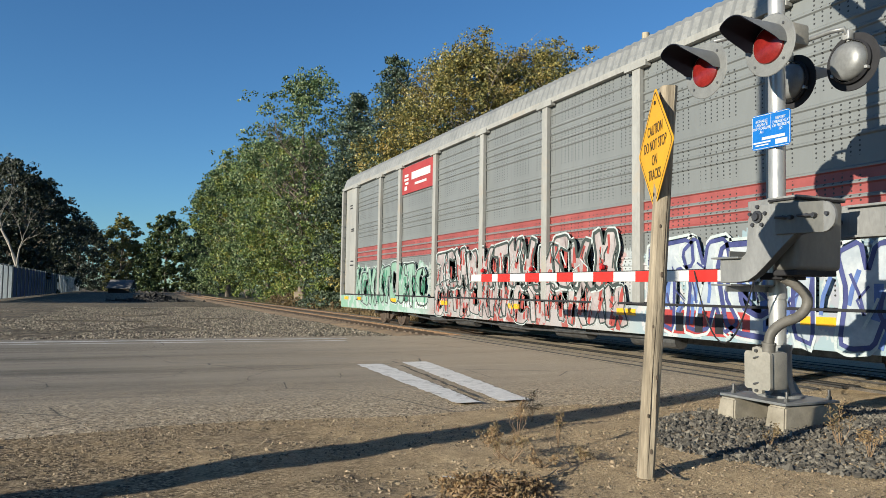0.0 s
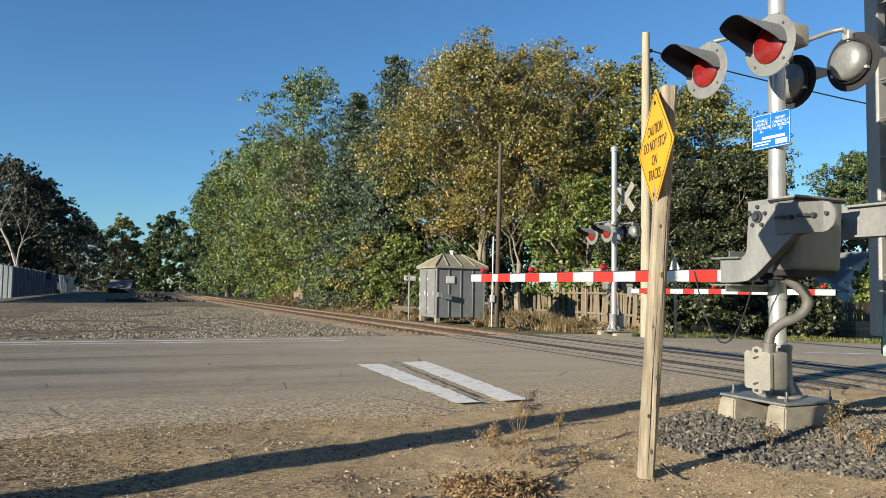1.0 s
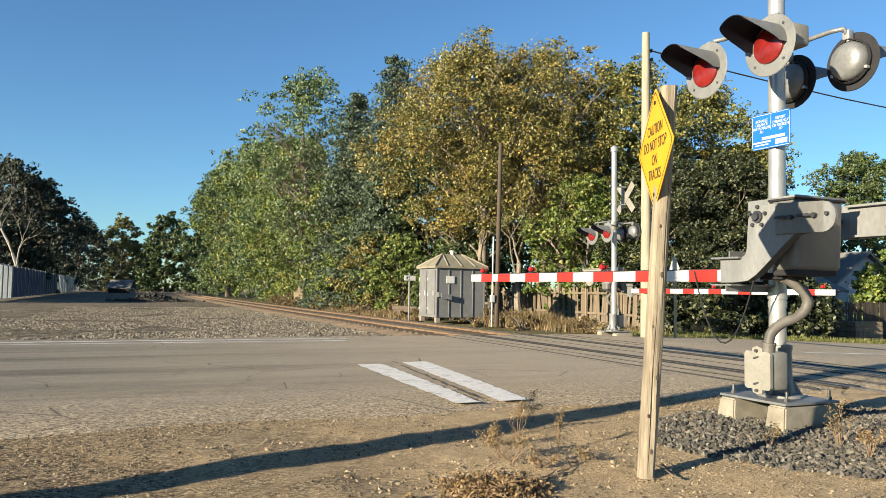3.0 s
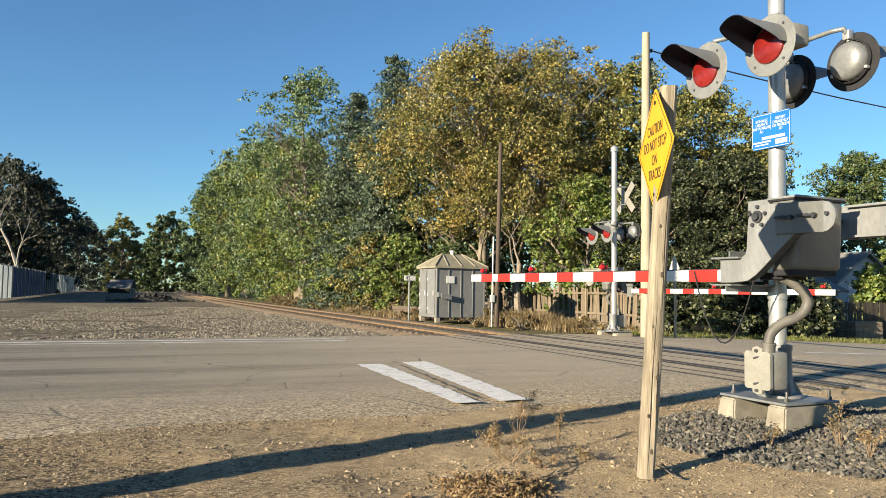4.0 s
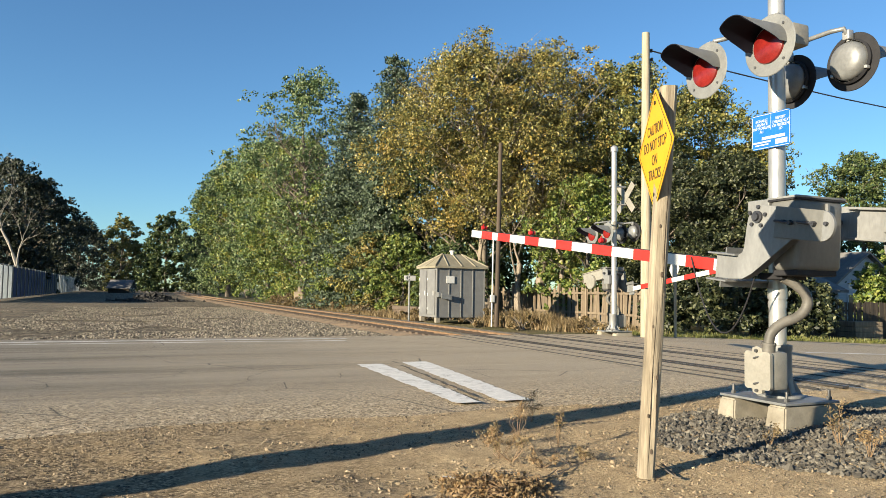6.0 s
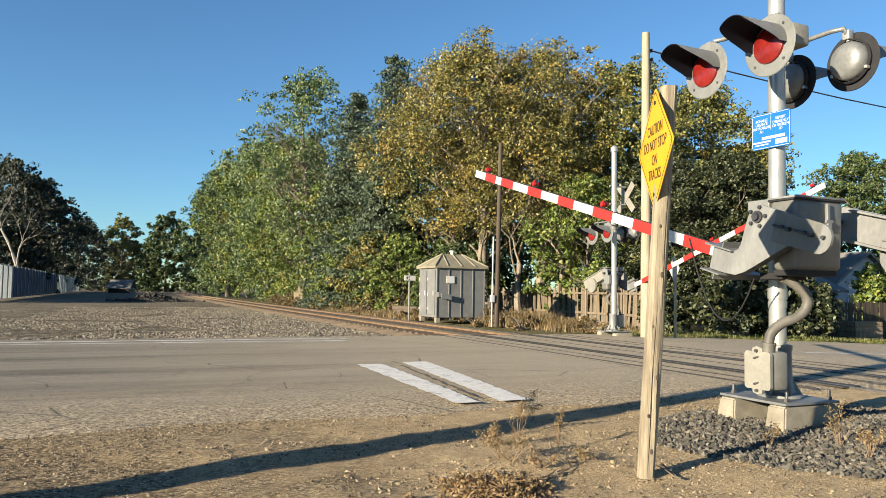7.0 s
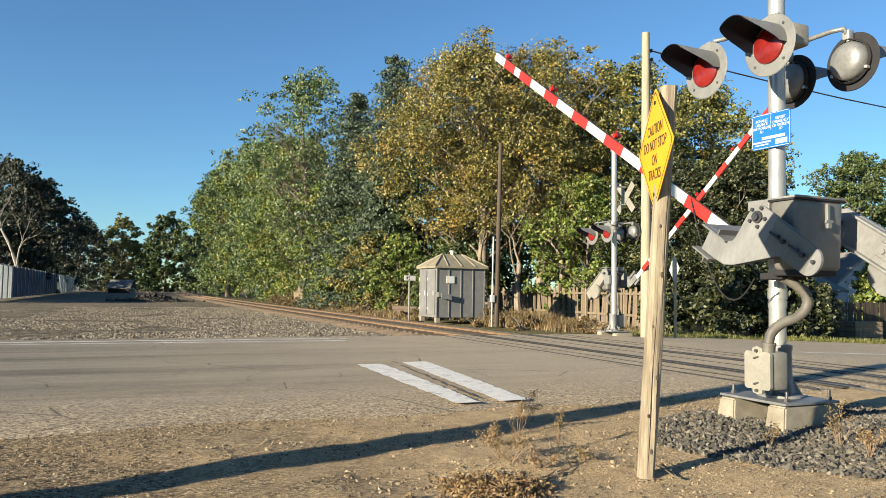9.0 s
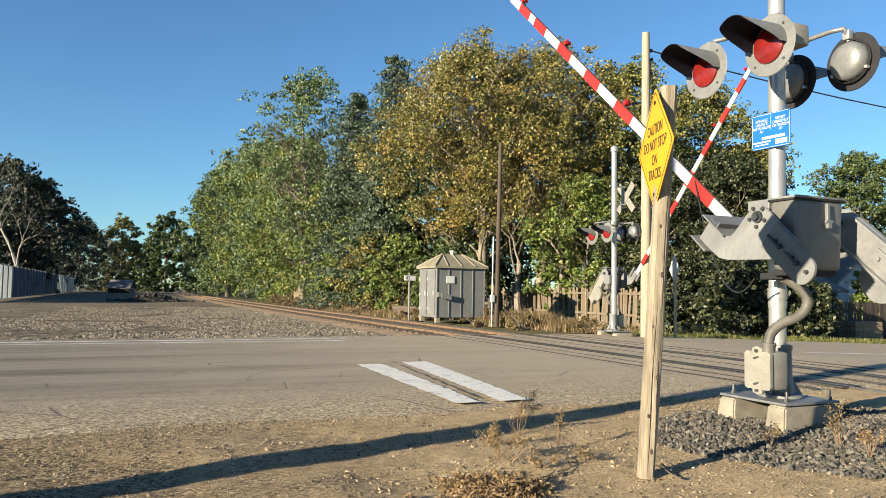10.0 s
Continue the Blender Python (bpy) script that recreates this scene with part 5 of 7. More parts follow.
# ---- signal hut ----
def build_hut():
    t = thing("signal_hut", "grey ribbed steel signal hut on short concrete feet", "signal hut", pose(11.05, 25.8, 0.0))
    W, D, Z0, Z1 = 2.08, 1.75, 0.12, 2.05
    bm = bmesh.new()
    box(bm, (W / 2, D / 2, (Z0 + Z1) / 2), (W, D, Z1 - Z0), 0.015)
    body = part("wall", bm, M["shed"], t, "grey painted steel walls")
    for i in range(5):
        bm = bmesh.new()
        box(bm, (0.02 + i * (W - 0.04) / 4, -0.012, (Z0 + Z1) / 2), (0.04, 0.03, Z1 - Z0 - 0.04), 0.006)
        part("rib", bm, M["shed"], body)
    for i in range(2):
        bm = bmesh.new()
        box(bm, (-0.02, 0.45 + i * 0.85, 1.08), (0.03, 0.72, 1.72), 0.01)
        d = part("door", bm, M["shed"], t, "narrow grey steel door")
        bm = bmesh.new()
        box(bm, (-0.045, 0.2 + i * 0.85, 1.05), (0.03, 0.03, 0.18), 0.006)
        for z in (0.45, 1.0, 1.6):
            box(bm, (-0.04, 0.78 + i * 0.85, z), (0.025, 0.05, 0.1), 0.004)
        part("handle", bm, M["white"], d)
    bm = bmesh.new()
    o, zt = 0.1, 2.62
    ridge = [(0.62, D / 2), (W - 0.62, D / 2)]
    c = [bm.verts.new((x, y, Z1 - 0.02)) for x, y in ((-o, -o), (W + o, -o), (W + o, D + o), (-o, D + o))]
    l = [bm.verts.new((x, y, Z1 + 0.05)) for x, y in ((-o, -o), (W + o, -o), (W + o, D + o), (-o, D + o))]
    r = [bm.verts.new((x, y, zt)) for x, y in ridge]
    bm.faces.new(c[::-1])
    for k in range(4):
        bm.faces.new((c[k], c[(k + 1) % 4], l[(k + 1) % 4], l[k]))
    for f in ((l[0], l[1], r[1], r[0]), (l[1], l[2], r[1]), (l[2], l[3], r[0], r[1]), (l[3], l[0], r[0])):
        bm.faces.new(f)
    roof = part("roof", bm, M["shedroof"], t, "tan metal hip roof with raised seams")
    for a, b in (((0.62, D / 2), (-o, -o)), ((W - 0.62, D / 2), (W + o, -o)), ((0.62, D / 2), (0.45, -o)), ((1.04, D / 2), (1.04, -o)), ((W - 0.62, D / 2), (W - 0.45, -o)), ((0.62, D / 2), (-o, D / 2)), ((0.62, D / 2), (-o, D + o))):
        bm = bmesh.new()
        tube(bm, [(a[0], a[1], zt + 0.015), (b[0], b[1], Z1 + 0.065)], 0.022, 6)
        part("seam", bm, M["shedroof"], roof)
    bm = bmesh.new()
    tube(bm, [(W / 2, D / 2, zt - 0.02), (W / 2, D / 2, zt + 0.1)], 0.07, 12)
    lathe(bm, [(0.11, 0.0), (0.11, 0.04), (0.0, 0.06)], Matrix.Translation((W / 2, D / 2, zt + 0.1)), 14)
    part("vent", bm, M["white"], roof)
    for x in (0.1, W - 0.1):
        for y in (0.1, D - 0.1):
            bm = bmesh.new()
            box(bm, (x, y, 0.03), (0.18, 0.18, 0.22), 0.02)
            part("foot", bm, M["concrete"], t)
    bm = bmesh.new()
    box(bm, (0.58, -0.03, 1.58), (0.34, 0.02, 0.28), 0.006)
    part("notice", bm, M["white"], t, "white notice plate")
    bm = bmesh.new()
    box(bm, (0.1, -0.07, 1.0), (0.14, 0.12, 0.2), 0.02)
    prism(bm, [(0, 0), (0.42, -0.06), (0.42, -0.26), (0, -0.2)], pose(0.16, -0.09, 1.06, 90, 0, 0), 0.1)
    part("meter", bm, M["galv"], t, "grey electric meter and bracket")
    return t


build_hut()


def build_mile_board():
    t = thing("mile_board", "small white milepost board beside the signal hut", "sign", pose(10.75, 27.9, -0.1))
    bm = bmesh.new()
    tube(bm, [(0, 0, 0), (0, 0, 1.95)], 0.04, 10)
    part("post", bm, M["galv"], t)
    bm = bmesh.new()
    box(bm, (0, -0.05, 1.75), (0.5, 0.02, 0.2), 0.004)
    b = part("board", bm, M["white"], t)
    lettering("45", 0.2, M["black"], b, pose(-0.08, -0.062, 1.75, 90, 0, 0))


build_mile_board()


def build_road_sign_back():
    t = thing("warning_sign", "back of a diamond warning sign on a thin post", "road sign", pose(14.55, 16.55, -0.1))
    bm = bmesh.new()
    box(bm, (0, 0, 1.1), (0.07, 0.05, 2.2), 0.006)
    part("post", bm, M["pole"], t)
    sm = facing(-0.03, 0, 1.98, 160)
    bm = bmesh.new()
    prism(bm, [(0.4, 0), (0, 0.4), (-0.4, 0), (0, -0.4)], sm, 0.004)
    part("sign_plate", bm, M["white"], t, "bare pale metal diamond plate")


build_road_sign_back()


# ---- fences ----
def build_board_fence():
    t = thing("board_fence", "weathered cedar board fence with uneven tops behind the track", "fence")
    rnd = random.Random(4)
    me = bpy.data.meshes.new("board")
    bm = bmesh.new()
    box(bm, (0, 0, 0.75), (0.138, 0.022, 1.5), 0.004)
    bm.to_mesh(me)
    bm.free()
    me.materials.append(M["fence"])
    a, b = Vector((18.7, 35.5)), Vector((18.4, 22.0))
    n = int((b - a).length / 0.138)
    for i in range(n):
        p = a.lerp(b, i / n)
        if rnd.random() < 0.07:
            continue
        ob = new("board", me)
        ob.parent = t
        ob.matrix_basis = pose(p.x + rnd.uniform(-0.02, 0.02), p.y, -0.14 + rnd.uniform(-0.16, 0.06), rnd.uniform(-2, 2), rnd.gauss(0, 3.2), 90 + rnd.uniform(-4, 4))
    for z in (0.3, 1.15):
        bm = bmesh.new()
        box(bm, ((a.x + b.x) / 2 - 0.04, (a.y + b.y) / 2, z), (0.05, (b - a).length, 0.09), 0.0, pose(0, 0, 0, 0, 0, -1.3))
        part("fence_rail", bm, M["fence"], t)
    for i in range(7):
        p = a.lerp(b, i / 6)
        bm = bmesh.new()
        box(bm, (p.x - 0.07, p.y, 0.7), (0.1, 0.1, 1.7), 0.006)
        part("fence_post", bm, M["fence"], t)


def build_metal_fence():
    t = thing("metal_fence", "long pale metal panel fence with a top rail in shade", "fence")
    n = 42
    for i in range(n):
        y0, y1 = 62 + i * 3.1, 62 + (i + 1) * 3.1
        bm = bmesh.new()
        k = 14
        rows = []
        for j in range(k + 1):
            y = y0 + (y1 - y0) * j / k
            x = -9.3 + (0.03 if j % 2 else 0.0)
            rows.append((bm.verts.new((x, y, -0.05)), bm.verts.new((x, y, 2.8))))
        for a, b in zip(rows, rows[1:]):
            bm.faces.new((a[0], b[0], b[1], a[1]))
        bmesh.ops.solidify(bm, geom=bm.faces[:], thickness=0.03)
        mt = M["panel_white"] if i < 5 or i > 20 else M["panel_blue"]
        part("panel", bm, mt, t)
        bm = bmesh.new()
        tube(bm, [(-9.22, y0, -0.1), (-9.22, y0, 2.95)], 0.05, 8)
        part("fence_post", bm, M["galv"], t)
    bm = bmesh.new()
    tube(bm, [(-9.22, 62, 2.86), (-9.22, 192, 2.86)], 0.035, 8)
    part("top_rail", bm, M["galv"], t)


M["panel_white"] = surface("pale_panel", (0.45, 0.48, 0.5), (0.62, 0.65, 0.67), 0.7, 0.6, fine=9, bump=0.05)
M["panel_blue"] = surface("blue_panel", (0.007, 0.018, 0.06), (0.018, 0.042, 0.125), 0.5, 0.6, fine=9, bump=0.05)
build_board_fence()
build_metal_fence()


# ---- the train's last car ----
CAR_L, HALF, EAVE = 27.11, 1.42, 5.0
POSTS = [1.85, 4.57, 6.46, 9.24, 12.13, 14.98, 17.87, 20.65, 22.54, 25.26]


def car_paint(name, grey):
    """Grey sheet with red stripes, rows of punched holes, and a sprayed lower zone."""
    m, nt, b = nodes_of(name)
    pos = nt.nodes.new("ShaderNodeTexCoord").outputs["Object"]
    sx = nt.nodes.new("ShaderNodeSeparateXYZ")
    nt.links.new(pos, sx.inputs[0])
    y, z = sx.outputs[1], sx.outputs[2]
    col = ramp(nt, noise_of(nt, 1.2, 6, 0.7, stretch=(1, 1, 0.35)), [(0.3, tuple(c * 0.82 for c in grey)), (0.7, grey)])
    streak = noise_of(nt, 3.0, 4, 0.7, stretch=(1, 4, 0.12))
    col = mixc(nt, ramp(nt, streak, [(0.55, (0, 0, 0)), (0.75, (0.35, 0.35, 0.35))]), col, (0.11, 0.105, 0.1))
    for lo, hi in ((2.16, 2.3), (2.345, 2.47), (2.515, 2.65)):
        f = math_node(nt, "MULTIPLY", math_node(nt, "GREATER_THAN", z, lo), math_node(nt, "LESS_THAN", z, hi))
        col = mixc(nt, f, col, ramp(nt, noise_of(nt, 2, 5), [(0.3, (0.18, 0.042, 0.04)), (0.7, (0.27, 0.07, 0.064))]))
    # sprayed zone with a ragged upper edge
    edge = math_node(nt, "ADD", math_node(nt, "MULTIPLY", noise_of(nt, 1.6, 5, 0.75, stretch=(0, 1, 0.25)), 1.3), 1.25)
    f = math_node(nt, "LESS_THAN", z, edge)
    yy = math_node(nt, "DIVIDE", math_node(nt, "MULTIPLY", y, -1.0), 27.11)
    zone = ramp(nt, math_node(nt, "ADD", yy, math_node(nt, "MULTIPLY", math_node(nt, "SUBTRACT", noise_of(nt, 1.5, 3), 0.5), 0.03)),
                [(0.0, (0.168, 0.290, 0.215)), (0.3, (0.196, 0.299, 0.248)), (0.34, (0.25, 0.25, 0.245)), (0.5, (0.27, 0.225, 0.225)), (0.64, (0.281, 0.290, 0.290)), (0.68, (0.196, 0.271, 0.309)), (0.9, (0.234, 0.290, 0.309))])
    blot = noise_of(nt, 2.6, 5, 0.62)
    alt = ramp(nt, yy, [(0.0, (0.290, 0.355, 0.327)), (0.32, (0.290, 0.355, 0.346)), (0.36, (0.211, 0.056, 0.047)), (0.62, (0.234, 0.065, 0.056)), (0.67, (0.374, 0.383, 0.393)), (1.0, (0.047, 0.061, 0.140))])
    zone = mixc(nt, ramp(nt, blot, [(0.54, (0, 0, 0)), (0.58, (1, 1, 1))]), zone, alt)
    pale = noise_of(nt, 3.4, 5, 0.62, stretch=(1, 1, 0.6))
    zone = mixc(nt, ramp(nt, pale, [(0.57, (0, 0, 0)), (0.6, (1, 1, 1))]), zone, (0.337, 0.360, 0.365))
    col = mixc(nt, f, col, zone)
    # punched holes in upright rows
    fy = math_node(nt, "FRACT", math_node(nt, "MULTIPLY", y, 8.5))
    fz = math_node(nt, "FRACT", math_node(nt, "MULTIPLY", z, 17.0))
    dy = math_node(nt, "MULTIPLY", math_node(nt, "SUBTRACT", fy, 0.5), 2.0)
    dz = math_node(nt, "SUBTRACT", fz, 0.5)
    d = math_node(nt, "ADD", math_node(nt, "MULTIPLY", dy, dy), math_node(nt, "MULTIPLY", dz, dz))
    hole = math_node(nt, "LESS_THAN", d, 0.055)
    rows = math_node(nt, "GREATER_THAN", math_node(nt, "FRACT", math_node(nt, "MULTIPLY", z, 1.15)), 0.22)
    cols = math_node(nt, "LESS_THAN", math_node(nt, "FRACT", math_node(nt, "MULTIPLY", y, 1.05)), 0.8)
    high = math_node(nt, "GREATER_THAN", z, 1.1)
    hole = math_node(nt, "MULTIPLY", math_node(nt, "MULTIPLY", hole, rows), math_node(nt, "MULTIPLY", cols, high))
    col = mixc(nt, hole, col, (0.02, 0.02, 0.02))
    nt.links.new(col, b.inputs["Base Color"])
    b.inputs["Roughness"].default_value = 0.5
    b.inputs["Metallic"].default_value = 0.05
    return m


def ribbon(bm, pts, width, x, mi=0):
    """A flat painted stroke on the plane at x through (y, z) points."""
    pts = [Vector(p) for p in pts]
    prev = None
    for i, p in enumerate(pts):
        d = (pts[min(i + 1, len(pts) - 1)] - pts[max(i - 1, 0)])
        d = d.normalized() if d.length else Vector((1, 0))
        n = Vector((-d.y, d.x)) * width / 2
        cur = (bm.verts.new((x, p.x + n.x, p.y + n.y)), bm.verts.new((x, p.x - n.x, p.y - n.y)))
        if prev:
            bm.faces.new((prev[0], cur[0], cur[1], prev[1])).material_index = mi
        prev = cur


def build_car():
    t = thing("autorack_rail_car", "grey autorack rail car with red stripes and sprayed lower sides", "rail car", pose(TRACK, 27.689, 0))
    paint, cream = car_paint("car_side", (0.155, 0.165, 0.166)), M["cream"]
    # added black box puts the inside's shade into its colour; then the deck
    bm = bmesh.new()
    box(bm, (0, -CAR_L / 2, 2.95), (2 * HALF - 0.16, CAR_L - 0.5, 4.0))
    part("dark_filler", bm, M["black"], t)
    bm = bmesh.new()
    box(bm, (0, -CAR_L / 2, 0.72), (2 * HALF - 0.1, CAR_L - 0.1, 0.46), 0.01)
    part("deck", bm, M["steel"], t)
    for side in (-1, 1):
        xs = side * HALF
        bounds = POSTS
        for a, b in zip(bounds, bounds[1:]):
            bm = bmesh.new()
            ribs = [1.5, 1.62, 1.74, 2.16, 2.31, 2.48, 2.66, 3.05, 3.2, 3.35, 3.5, 4.02, 4.17, 4.32, 4.47, 4.72]
            prof = [(0.0, 1.0)]
            for r in ribs:
                prof += [(0.0, r - 0.03), (0.022, r - 0.012), (0.022, r + 0.012), (0.0, r + 0.03)]
            prof.append((0.0, EAVE - 0.03))
            va = [bm.verts.new((xs - side * (0.03 - o), -a, z)) for o, z in prof]
            vb = [bm.verts.new((xs - side * (0.03 - o), -b, z)) for o, z in prof]
            for k in range(len(prof) - 1):
                bm.faces.new((va[k], vb[k], vb[k + 1], va[k + 1]) if side < 0 else (va[k], va[k + 1], vb[k + 1], vb[k]))
            part("side_panel", bm, paint, t)
        # smooth end sheets
        for y0, y1 in ((0.42, 1.85), (25.26, 26.7)):
            bm = bmesh.new()
            box(bm, (xs - side * 0.03, -(y0 + y1) / 2, 2.98), (0.05, y1 - y0, 3.98), 0.008)
            part("end_panel", bm, cream, t, "cream steel end sheet")
        for y in POSTS:
            bm = bmesh.new()
            box(bm, (xs + side * 0.03, -y, 2.95), (0.09, 0.2, 3.95), 0.008)
            box(bm, (xs + side * 0.045, -y, EAVE - 0.06), (0.12, 0.56, 0.1), 0.01)
            part("side_post", bm, cream, t)
        bm = bmesh.new()
        box(bm, (xs + side * 0.01, -CAR_L / 2, EAVE), (0.12, CAR_L, 0.11), 0.012)
        part("eave_rail", bm, cream, t, "pale steel eave rail")
        bm = bmesh.new()
        box(bm, (xs + side * 0.02, -CAR_L / 2, 0.71), (0.08, CAR_L - 0.3, 0.46), 0.01)
        sill = part("side_sill", bm, paint, t, "sprayed side sill")
        bm = bmesh.new()
        for y0, y1 in ((2.0, 5.4), (6.3, 9.1), (9.9, 16.6), (17.4, 24.5)):
            box(bm, (xs + side * 0.04, -(y0 + y1) / 2, 0.975), (0.09, y1 - y0, 0.035))
        part("seam_strip", bm, M["black"], sill)
        for y in (0.9, 2.5, 6.1, 10.0, 13.75, 17.6, 21.3, 24.8):
            bm = bmesh.new()
            box(bm, (xs + side * 0.063, -y, 0.83), (0.008, 0.5, 0.11))
            part("reflector", bm, M["yellow"], sill, "yellow reflector strip")
        # corner posts with rungs
        for y in (0.09, CAR_L - 0.09):
            bm = bmesh.new()
            box(bm, (xs, -y, 2.85), (0.14, 0.16, 4.3), 0.01)
            cp = part("corner_post", bm, cream, t)
            bm = bmesh.new()
            for k in range(9):
                z = 0.95 + k * 0.44
                yy = y + (0.11 if y < 1 else -0.11)
                tube(bm, [(xs + side * 0.02, -yy, z), (xs + side * 0.09, -yy, z - 0.01), (xs + side * 0.09, -yy - (0.2 if y < 1 else -0.2), z - 0.01), (xs, -yy - (0.2 if y < 1 else -0.2), z)], 0.011, 6)
            part("rung", bm, M["galv"], cp, "grey ladder rungs")
    # bars for lettering, logo sheet
    x = -HALF - 0.006
    bm = bmesh.new()
    box(bm, (x, -(6.58 + 9.12) / 2, 4.48), (0.012, 2.54, 0.82))
    logo = part("logo_sheet", bm, M["logo_red"], t, "red sheet with a white emblem")
    bm = bmesh.new()
    for k, (y, z, w, h) in enumerate(((6.95, 4.62, 0.3, 0.07), (6.95, 4.5, 0.34, 0.07), (6.98, 4.38, 0.26, 0.07), (6.9, 4.24, 0.2, 0.12), (8.1, 4.56, 1.45, 0.22), (8.1, 4.3, 0.9, 0.07))):
        box(bm, (x - 0.01, -y, z), (0.008, w, h))
    part("emblem", bm, M["white"], logo)
    for k in range(10):
        if k != 4:
            bm = bmesh.new()
            box(bm, (-HALF - 0.064, -(7.0 + k * 0.2), 0.72), (0.006, 0.12, 0.17))
            part("lettering_bar", bm, M["white"], t)
    for y, z, w in ((1.3, 2.2, 0.35), (1.3, 2.05, 0.45), (1.4, 3.4, 0.5), (1.4, 3.33, 0.5), (1.1, 4.3, 0.3), (1.1, 4.2, 0.3)):
        bm = bmesh.new()
        box(bm, (-HALF - 0.002, -y, z), (0.008, w, 0.045))
        part("lettering_bar", bm, M["black"], t)
    bm = bmesh.new()
    box(bm, (-HALF - 0.064, -19.4, 0.72), (0.006, 1.7, 0.36))
    for y in (18.9, 19.3, 19.7):
        box(bm, (-HALF - 0.07, -y, 0.72), (0.006, 0.16, 0.28), mi=1)
    part("sill_emblem", bm, [M["logo_red"], M["black"]], t, "orange-red sill plate with dark bars")
    # sprayed strokes: outlined letter shapes with angular inner lines
    groups = [(2.1, 9.0, "spray_dark", 0.0, 0.86, 1.0, 1.2, 0.72, 0.04), (9.5, 17.5, "spray_dark", 1.0, 0.72, 0.85, 1.0, 1.22, 0.06),
              (9.4, 17.6, "spray_dark", 1.0, 0.62, 0.7, 0.85, 0.56, 0.03), (18.2, 26.3, "spray_navy", 2.0, 0.95, 1.2, 1.45, 0.62, 0.075)]
    for gi, (y0, y1, mk, kind_, w, h0, h1, zb, lw) in enumerate(groups):
        kind_ = int(kind_)
        inks = {mk: bmesh.new(), "spray_grey": bmesh.new(), "spray_deep": bmesh.new(), "spray_fill": bmesh.new()}
        count = 0
        rr = random.Random(40 + gi)
        y = y0
        while y < y1 - w * 0.6:
            h = rr.uniform(h0, h1)
            z0, slant = zb + rr.uniform(-0.05, 0.08), rr.uniform(-0.05, 0.3)

            def at(u, v):
                return (-(y + w * (u - slant * v)), z0 + h * v)

            # one of four blocky letter outlines with uneven corners
            shapes = ([(0.02, 0.02), (0.12, 0.5), (0.0, 0.9), (0.3, 1.02), (0.42, 0.7), (0.55, 0.98), (0.9, 1.0), (1.0, 0.62), (0.86, 0.4), (1.04, 0.05), (0.74, -0.03), (0.6, 0.3), (0.45, 0.0), (0.2, -0.04)],
                      [(0.0, 0.1), (0.02, 0.75), (0.2, 1.0), (0.75, 1.03), (0.98, 0.8), (0.7, 0.72), (0.4, 0.8), (0.32, 0.3), (0.6, 0.2), (0.95, 0.34), (1.0, 0.08), (0.7, -0.05), (0.2, -0.02)],
                      [(0.0, 0.0), (0.05, 1.0), (0.33, 1.04), (0.36, 0.6), (0.7, 1.05), (1.02, 0.98), (0.66, 0.55), (1.05, 0.02), (0.74, -0.05), (0.38, 0.38), (0.3, -0.03)],
                      [(0.3, 0.0), (0.36, 0.7), (0.0, 0.74), (0.04, 1.0), (0.98, 1.05), (1.02, 0.76), (0.66, 0.72), (0.62, -0.04)])
            ring = [(u + rr.uniform(-0.035, 0.035), v + rr.uniform(-0.035, 0.035)) for u, v in shapes[rr.randrange(4)]]
            n = len(ring)
            soft = []
            for i in range(n):
                p, q = Vector(ring[i]), Vector(ring[(i + 1) % n])
                soft += [p.lerp(q, 0.14), p.lerp(q, 0.86)]
            soft.append(soft[0])
            pts = [at(*p) for p in soft]
            count += 1
            fb = inks["spray_fill"]
            lift = 0.0005 * gi
            fill = fb.faces.new([fb.verts.new((-HALF - 0.0635 - lift - 0.0006 * (count % 3), p, q)) for p, q in pts[:-1]])
            bmesh.ops.triangulate(fb, faces=[fill])
            ribbon(inks[mk], pts, lw * rr.uniform(0.8, 1.2), -HALF - 0.07 - lift)
            ribbon(inks["spray_grey"], [at(0.5 + (u - 0.5) * (1.0 + 2.2 * lw), 0.5 + (v - 0.5) * (1.0 + 1.5 * lw)) for u, v in soft], lw * 0.6, -HALF - 0.067 - lift)
            for _ in range(4):
                u, v = rr.uniform(0.15, 0.85), rr.uniform(0.1, 0.6)
                ln = rr.uniform(0.2, 0.45)
                line = [at(u, v), at(u + rr.uniform(-0.12, 0.12), v + ln * 0.5), at(u + rr.uniform(-0.25, 0.25), v + ln)]
                ribbon(inks[mk if rr.random() < 0.4 else "spray_grey"], line, lw * rr.uniform(0.3, 0.7), -HALF - 0.073 - lift)
            for _ in range(5):
                u, v = rr.uniform(0.0, 0.9), rr.uniform(-0.1, 0.6)
                ribbon(inks["spray_deep"], [at(u, v), at(u + 0.05, v + 0.16), at(u + rr.uniform(0, 0.2), v + 0.34)], rr.uniform(0.04, 0.13), -HALF - 0.0658 - lift)
            y += w * rr.uniform(0.8, 0.98)
        for ink, bm in inks.items():
            mat_ = M[ink] if ink in M else M[(("spray_green", "spray_red", "spray_blue") if ink == "spray_deep" else ("fill_mint", "fill_pink", "fill_ice"))[kind_]]
            tagged(part("sprayed_stroke", bm, mat_, t), kind="stuff")
    # loading lines of small writing near the end, too small to read
    for k in range(6):
        bm = bmesh.new()
        for j in range(7):
            box(bm, (-HALF - 0.064, -(23.1 + 0.17 * j + 0.03 * (k % 2)), 0.9 - 0.06 * k), (0.004, 0.13, 0.028))
        tagged(part("writing_bar", bm, M["spray_dark"], t), kind="stuff")
    # roof
    bm = bmesh.new()
